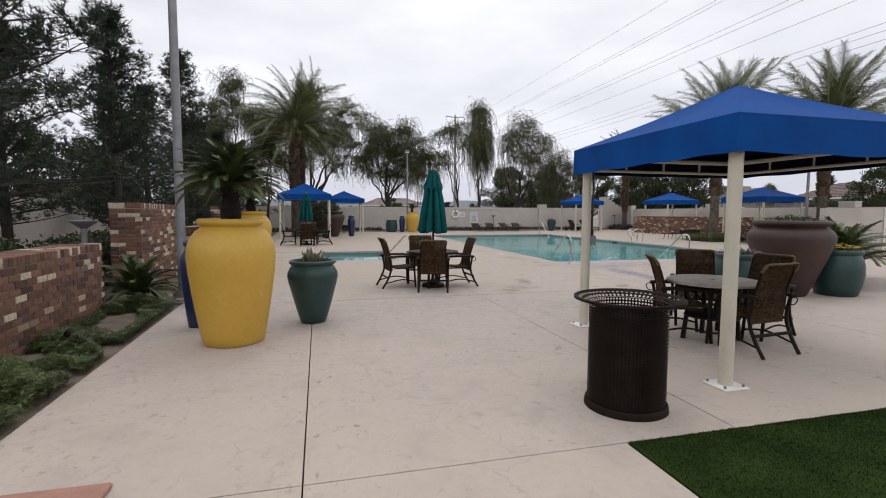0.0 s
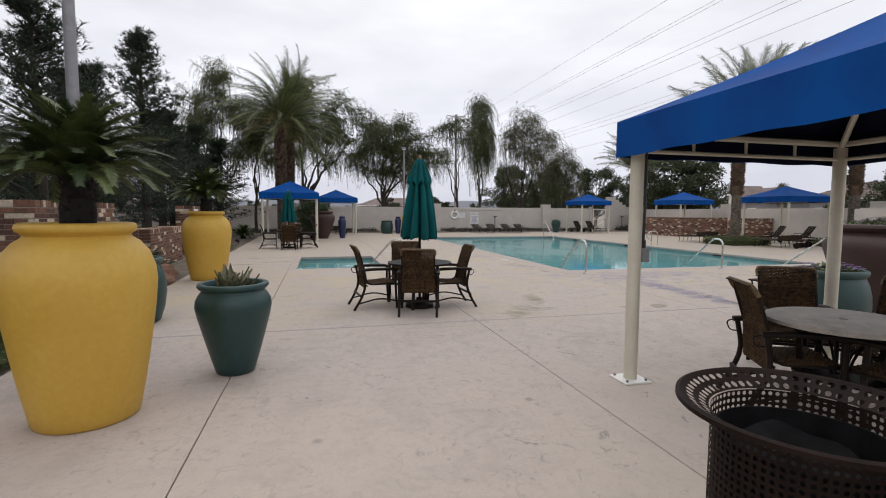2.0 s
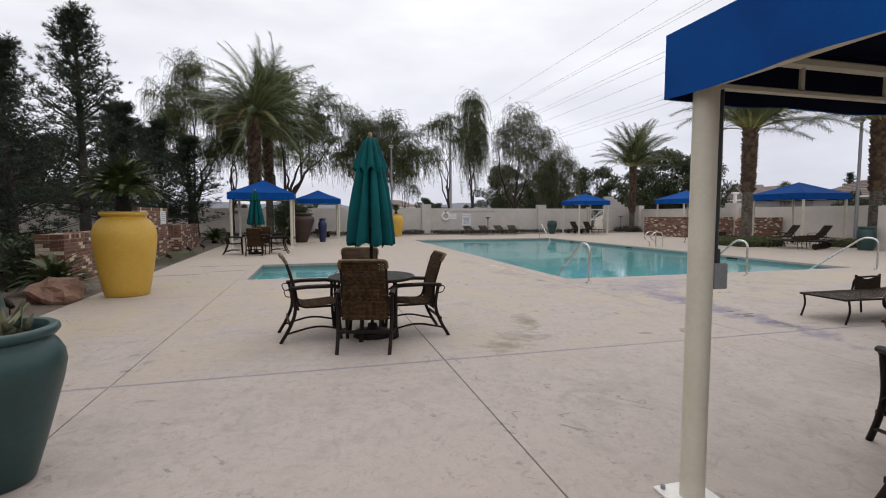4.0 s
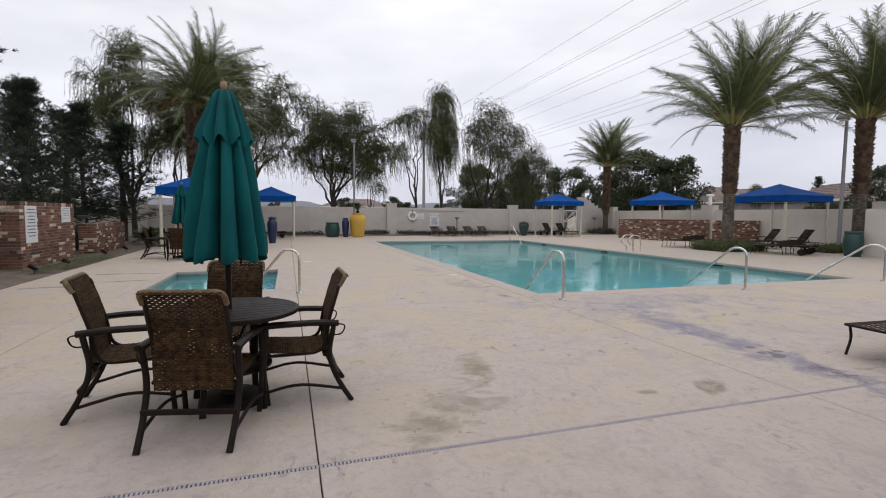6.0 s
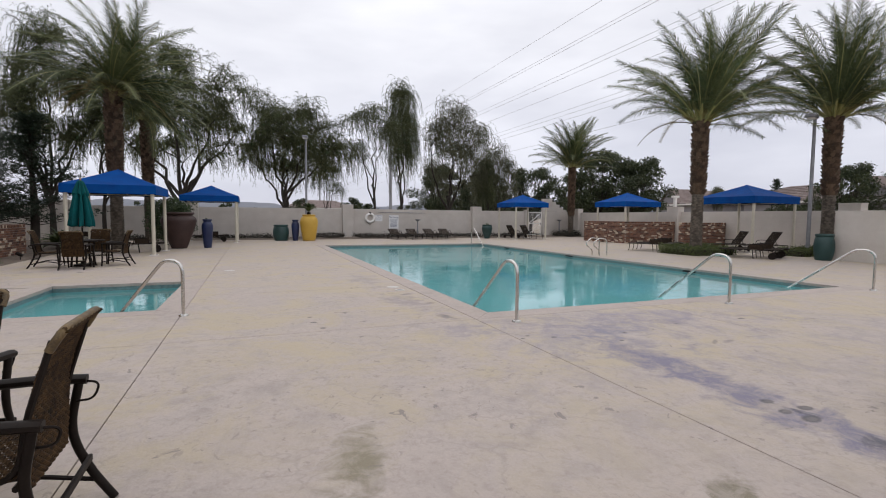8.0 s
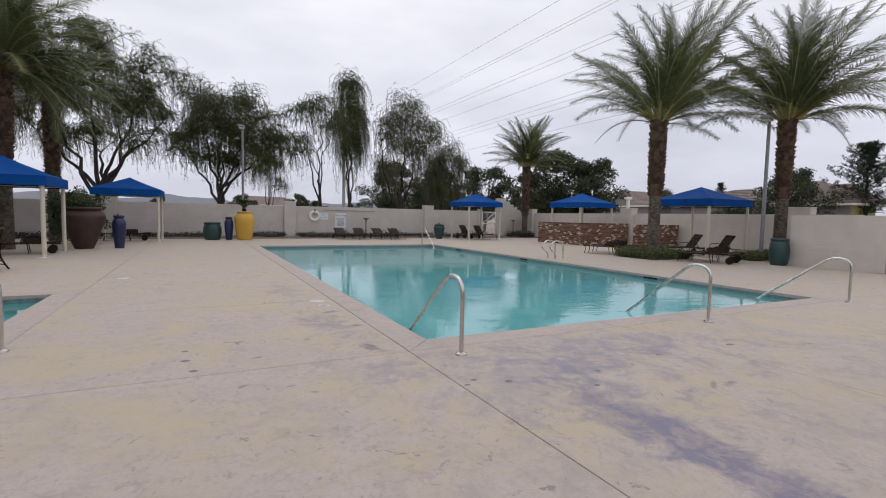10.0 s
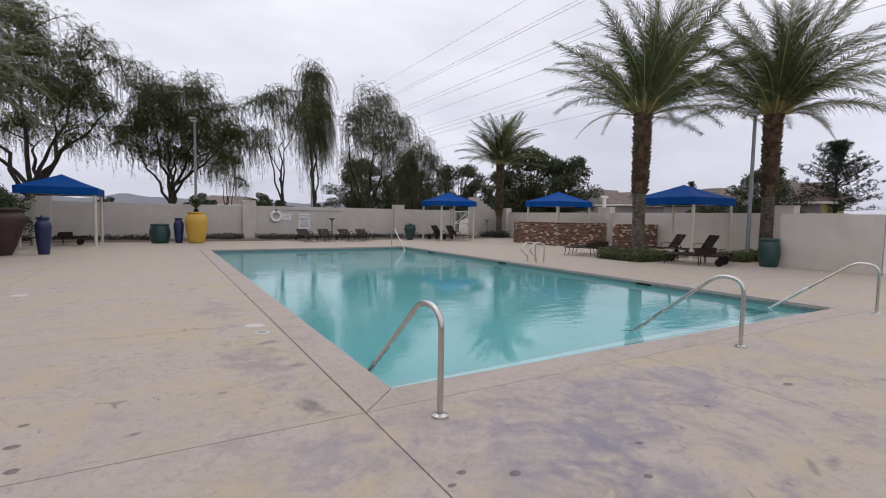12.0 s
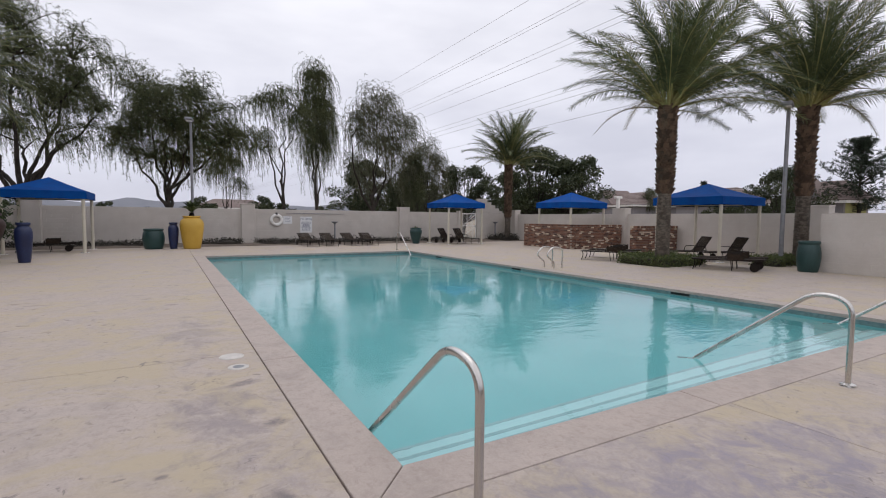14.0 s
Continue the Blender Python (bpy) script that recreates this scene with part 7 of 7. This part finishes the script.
part("stems", Shape().tube([(0, 0, -0.05), (0.1, 0, 0.8), (0.3, 0.1, 1.6)], 0.03, 6).tube([(0.05, 0, 0), (-0.2, 0.1, 0.8), (-0.4, 0.1, 1.7)], 0.03, 6), BARK, oc)


# ---- beyond the walls ----
def house(x, y, turn, w, d, h, ridge, label, wall_mat=None, end_mat=None, gable=None):
    """A single-storey house: stucco walls, tiled roof in rows, eaves, windows."""
    p = thing("house", label, "house", pose(x, y, 0, 0, 0, turn), "distant houses")
    part("wall", Shape().box(-w / 2, w / 2, -d / 2, -d / 2 + 0.2, -0.14, h), wall_mat or STUCCO, p)
    part("wall", Shape().box(-w / 2, w / 2, d / 2 - 0.2, d / 2, -0.14, h), wall_mat or STUCCO, p)
    for sx in (-1, 1):
        a, b = sorted((sx * w / 2, sx * (w / 2 - 0.2)))
        g_ = Shape().box(a, b, -d / 2 + 0.2, d / 2 - 0.2, -0.14, h)
        part("wall", g_, end_mat or wall_mat or STUCCO, p)
    e = 0.45
    rows = 9
    for sg in (-1, 1):
        s = Shape()
        for r in range(rows):
            t0, t1 = r / rows, (r + 1) / rows
            y0, y1 = sg * (d / 2 + e) * (1 - t0), sg * (d / 2 + e) * (1 - t1)
            z0, z1 = h + (ridge - h) * t0, h + (ridge - h) * t1
            n = int(w / 0.5)
            for k in range(n):
                ins0, ins1 = t0 * d * 0.42, t1 * d * 0.42
                fa, fb = k / n, (k + 1) / n
                xa0, xb0 = -(w / 2 + e - ins0) + 2 * (w / 2 + e - ins0) * fa, -(w / 2 + e - ins0) + 2 * (w / 2 + e - ins0) * fb
                xa1, xb1 = -(w / 2 + e - ins1) + 2 * (w / 2 + e - ins1) * fa, -(w / 2 + e - ins1) + 2 * (w / 2 + e - ins1) * fb
                s.add([(xa0, y0, z0 + 0.05), (xb0, y0, z0 + 0.05), (xb1, y1, z1), (xa1, y1, z1), (xa0, y0, z0 - 0.02), (xb0, y0, z0 - 0.02)], [(0, 1, 2, 3), (0, 4, 5, 1)])
        part("roof", s, ROOF_TILE, p, "brown clay tile roof")
    for sx in (-1, 1):
        s = Shape()
        n = 8
        for r in range(rows):
            t0, t1 = r / rows, (r + 1) / rows
            for k in range(n):
                fa, fb = -1 + 2 * k / n, -1 + 2 * (k + 1) / n
                x0, x1 = sx * (w / 2 + e - t0 * d * 0.42), sx * (w / 2 + e - t1 * d * 0.42)
                q0, q1 = (d / 2 + e) * (1 - t0), (d / 2 + e) * (1 - t1)
                z0, z1 = h + (ridge - h) * t0, h + (ridge - h) * t1
                s.add([(x0, fa * q0, z0 + 0.05), (x0, fb * q0, z0 + 0.05), (x1, fb * q1, z1), (x1, fa * q1, z1), (x0, fa * q0, z0 - 0.02), (x0, fb * q0, z0 - 0.02)], [(0, 1, 2, 3), (0, 4, 5, 1)])
        part("roof", s, ROOF_TILE, p, "brown clay tile roof")
    part("fascia", Shape().box(-w / 2 - e + 0.02, w / 2 + e - 0.02, -d / 2 - e + 0.02, d / 2 + e - 0.02, h - 0.2, h - 0.03), WHITE_PAINT, p)
    if gable is not None:
        gw, zb, zt, yf = 1.5, h + 0.05, ridge + 0.1, -d / 2 - 0.25
        part("gable", Shape().add([(gable - gw, yf, zb), (gable + gw, yf, zb), (gable, yf, zt), (gable - gw, yf + 0.15, zb), (gable + gw, yf + 0.15, zb), (gable, yf + 0.15, zt)], [(0, 1, 2), (5, 4, 3), (0, 3, 4, 1), (1, 4, 5, 2), (2, 5, 3, 0)]), STUCCO, p)
        for sg in (-1, 1):
            xo = gable + sg * (gw + 0.3)
            zo = zb - 0.12
            rf = Shape().add([(gable, yf - 0.25, zt + 0.02), (xo, yf - 0.25, zo), (xo, 0, zo), (gable, 0, zt + 0.02), (gable, yf - 0.25, zt + 0.14), (xo, yf - 0.25, zo + 0.12), (xo, 0, zo + 0.12), (gable, 0, zt + 0.14)], [(3, 2, 1, 0), (4, 5, 6, 7), (0, 1, 5, 4), (1, 2, 6, 5), (2, 3, 7, 6), (3, 0, 4, 7)])
            part("gable_roof", rf, ROOF_TILE, p)
    for k in range(2):
        wx = -w / 4 + k * w / 2
        wd = part("window", Shape().box(wx - 0.6, wx + 0.6, -d / 2 - 0.03, -d / 2 + 0.02, 1.0, 2.1), DARK_VOID, p, "dark window")
        part("window_frame", Shape().box(wx - 0.68, wx + 0.68, -d / 2 - 0.05, -d / 2 - 0.032, 0.92, 1.0).box(wx - 0.68, wx + 0.68, -d / 2 - 0.05, -d / 2 - 0.032, 2.1, 2.18), WHITE_PAINT, wd)
    return p


house(47.8, 27.5, -101, 4.0, 2.6, 3.05, 4.5, "single-storey house with tile roof and yellow-green end wall", STUCCO, STUCCO_YELLOW, -0.7)
house(50.0, 46.0, -101, 7, 6, 3.1, 4.5, "grey single-storey house with brown tile roof and gable", gable=-1.0)
house(51.0, 36.5, -101, 6, 6, 3.1, 4.6, "grey single-storey house with brown tile roof")
house(60.0, 57.0, 45, 12, 8, 3.2, 5.1, "grey single-storey house with brown tile roof")
house(-30.0, 75.0, 10, 14, 9, 3.2, 5.0, "distant low house beyond the far wall")
house(18.0, 120.0, 10, 14, 9, 3.2, 5.0, "distant low house beyond the far wall")
tagged(part("utility_post", Shape().box(-0.09, 0.09, -0.09, 0.09, 0, 3.0, 0.02).box(-0.28, 0.28, -0.1, 0.1, 2.86, 3.0, 0.02), WHITE_PAINT, at=pose(30.5, 31.6, 0)), "white square post with a small cross head", "post")

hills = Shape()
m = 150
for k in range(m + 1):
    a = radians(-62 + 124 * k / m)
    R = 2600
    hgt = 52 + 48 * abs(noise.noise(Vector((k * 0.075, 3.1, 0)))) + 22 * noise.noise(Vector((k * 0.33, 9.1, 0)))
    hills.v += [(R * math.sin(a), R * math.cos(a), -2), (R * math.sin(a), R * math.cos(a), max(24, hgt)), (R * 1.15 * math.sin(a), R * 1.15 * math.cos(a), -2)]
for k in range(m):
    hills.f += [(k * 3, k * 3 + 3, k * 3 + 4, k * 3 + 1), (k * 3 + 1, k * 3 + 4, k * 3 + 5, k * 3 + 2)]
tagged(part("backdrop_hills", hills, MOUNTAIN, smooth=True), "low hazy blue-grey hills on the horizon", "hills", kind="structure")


def pylon(x, y, h, label):
    p = thing("power_pylon", label, "pylon", pose(x, y, 0), "pylons")
    part("mast", Shape().tube([(0, 0, -0.2), (0, 0, h)], [0.75, 0.35], 8), GALV, p)
    for z, w in ((h - 1.2, 4.2), (h - 6.0, 5.2), (h - 10.8, 4.6)):
        part("crossarm", Shape().tube([(-w, 0, z + 0.5), (0, 0, z), (w, 0, z + 0.5)], 0.22, 5), GALV, p)
        for sx in (-1, 1):
            part("insulator", Shape().tube([(sx * w, 0, z + 0.5), (sx * w, 0, z - 1.2)], 0.12, 5), GALV, p)
    return p


pylon(60, 211, 45, "tall grey power pylon with crossarms in the distance")
pylon(58, 430, 52, "tall grey power pylon far beyond the wall")
X = 62
for k, slope in enumerate((0.63, 0.555, 0.545, 0.472, 0.458, 0.413, 0.352, 0.338, 0.322, 0.265)):
    z = 1.5 + slope * X
    pts = []
    for i in range(41):
        y = -60 + 560 * i / 40
        u = (y - 211) / 220
        pts.append((X, y, z - 3.0 * (1 - min(1, abs(u % 2 - 1)) ** 2) * 0.0 - 0.6 * math.sin(math.pi * (u % 1.0))))
    tagged(part("power_line", Shape().tube(pts, 0.032, 5), LINE_GREY), "thin grey overhead power line across the sky", "cable", "overhead lines")
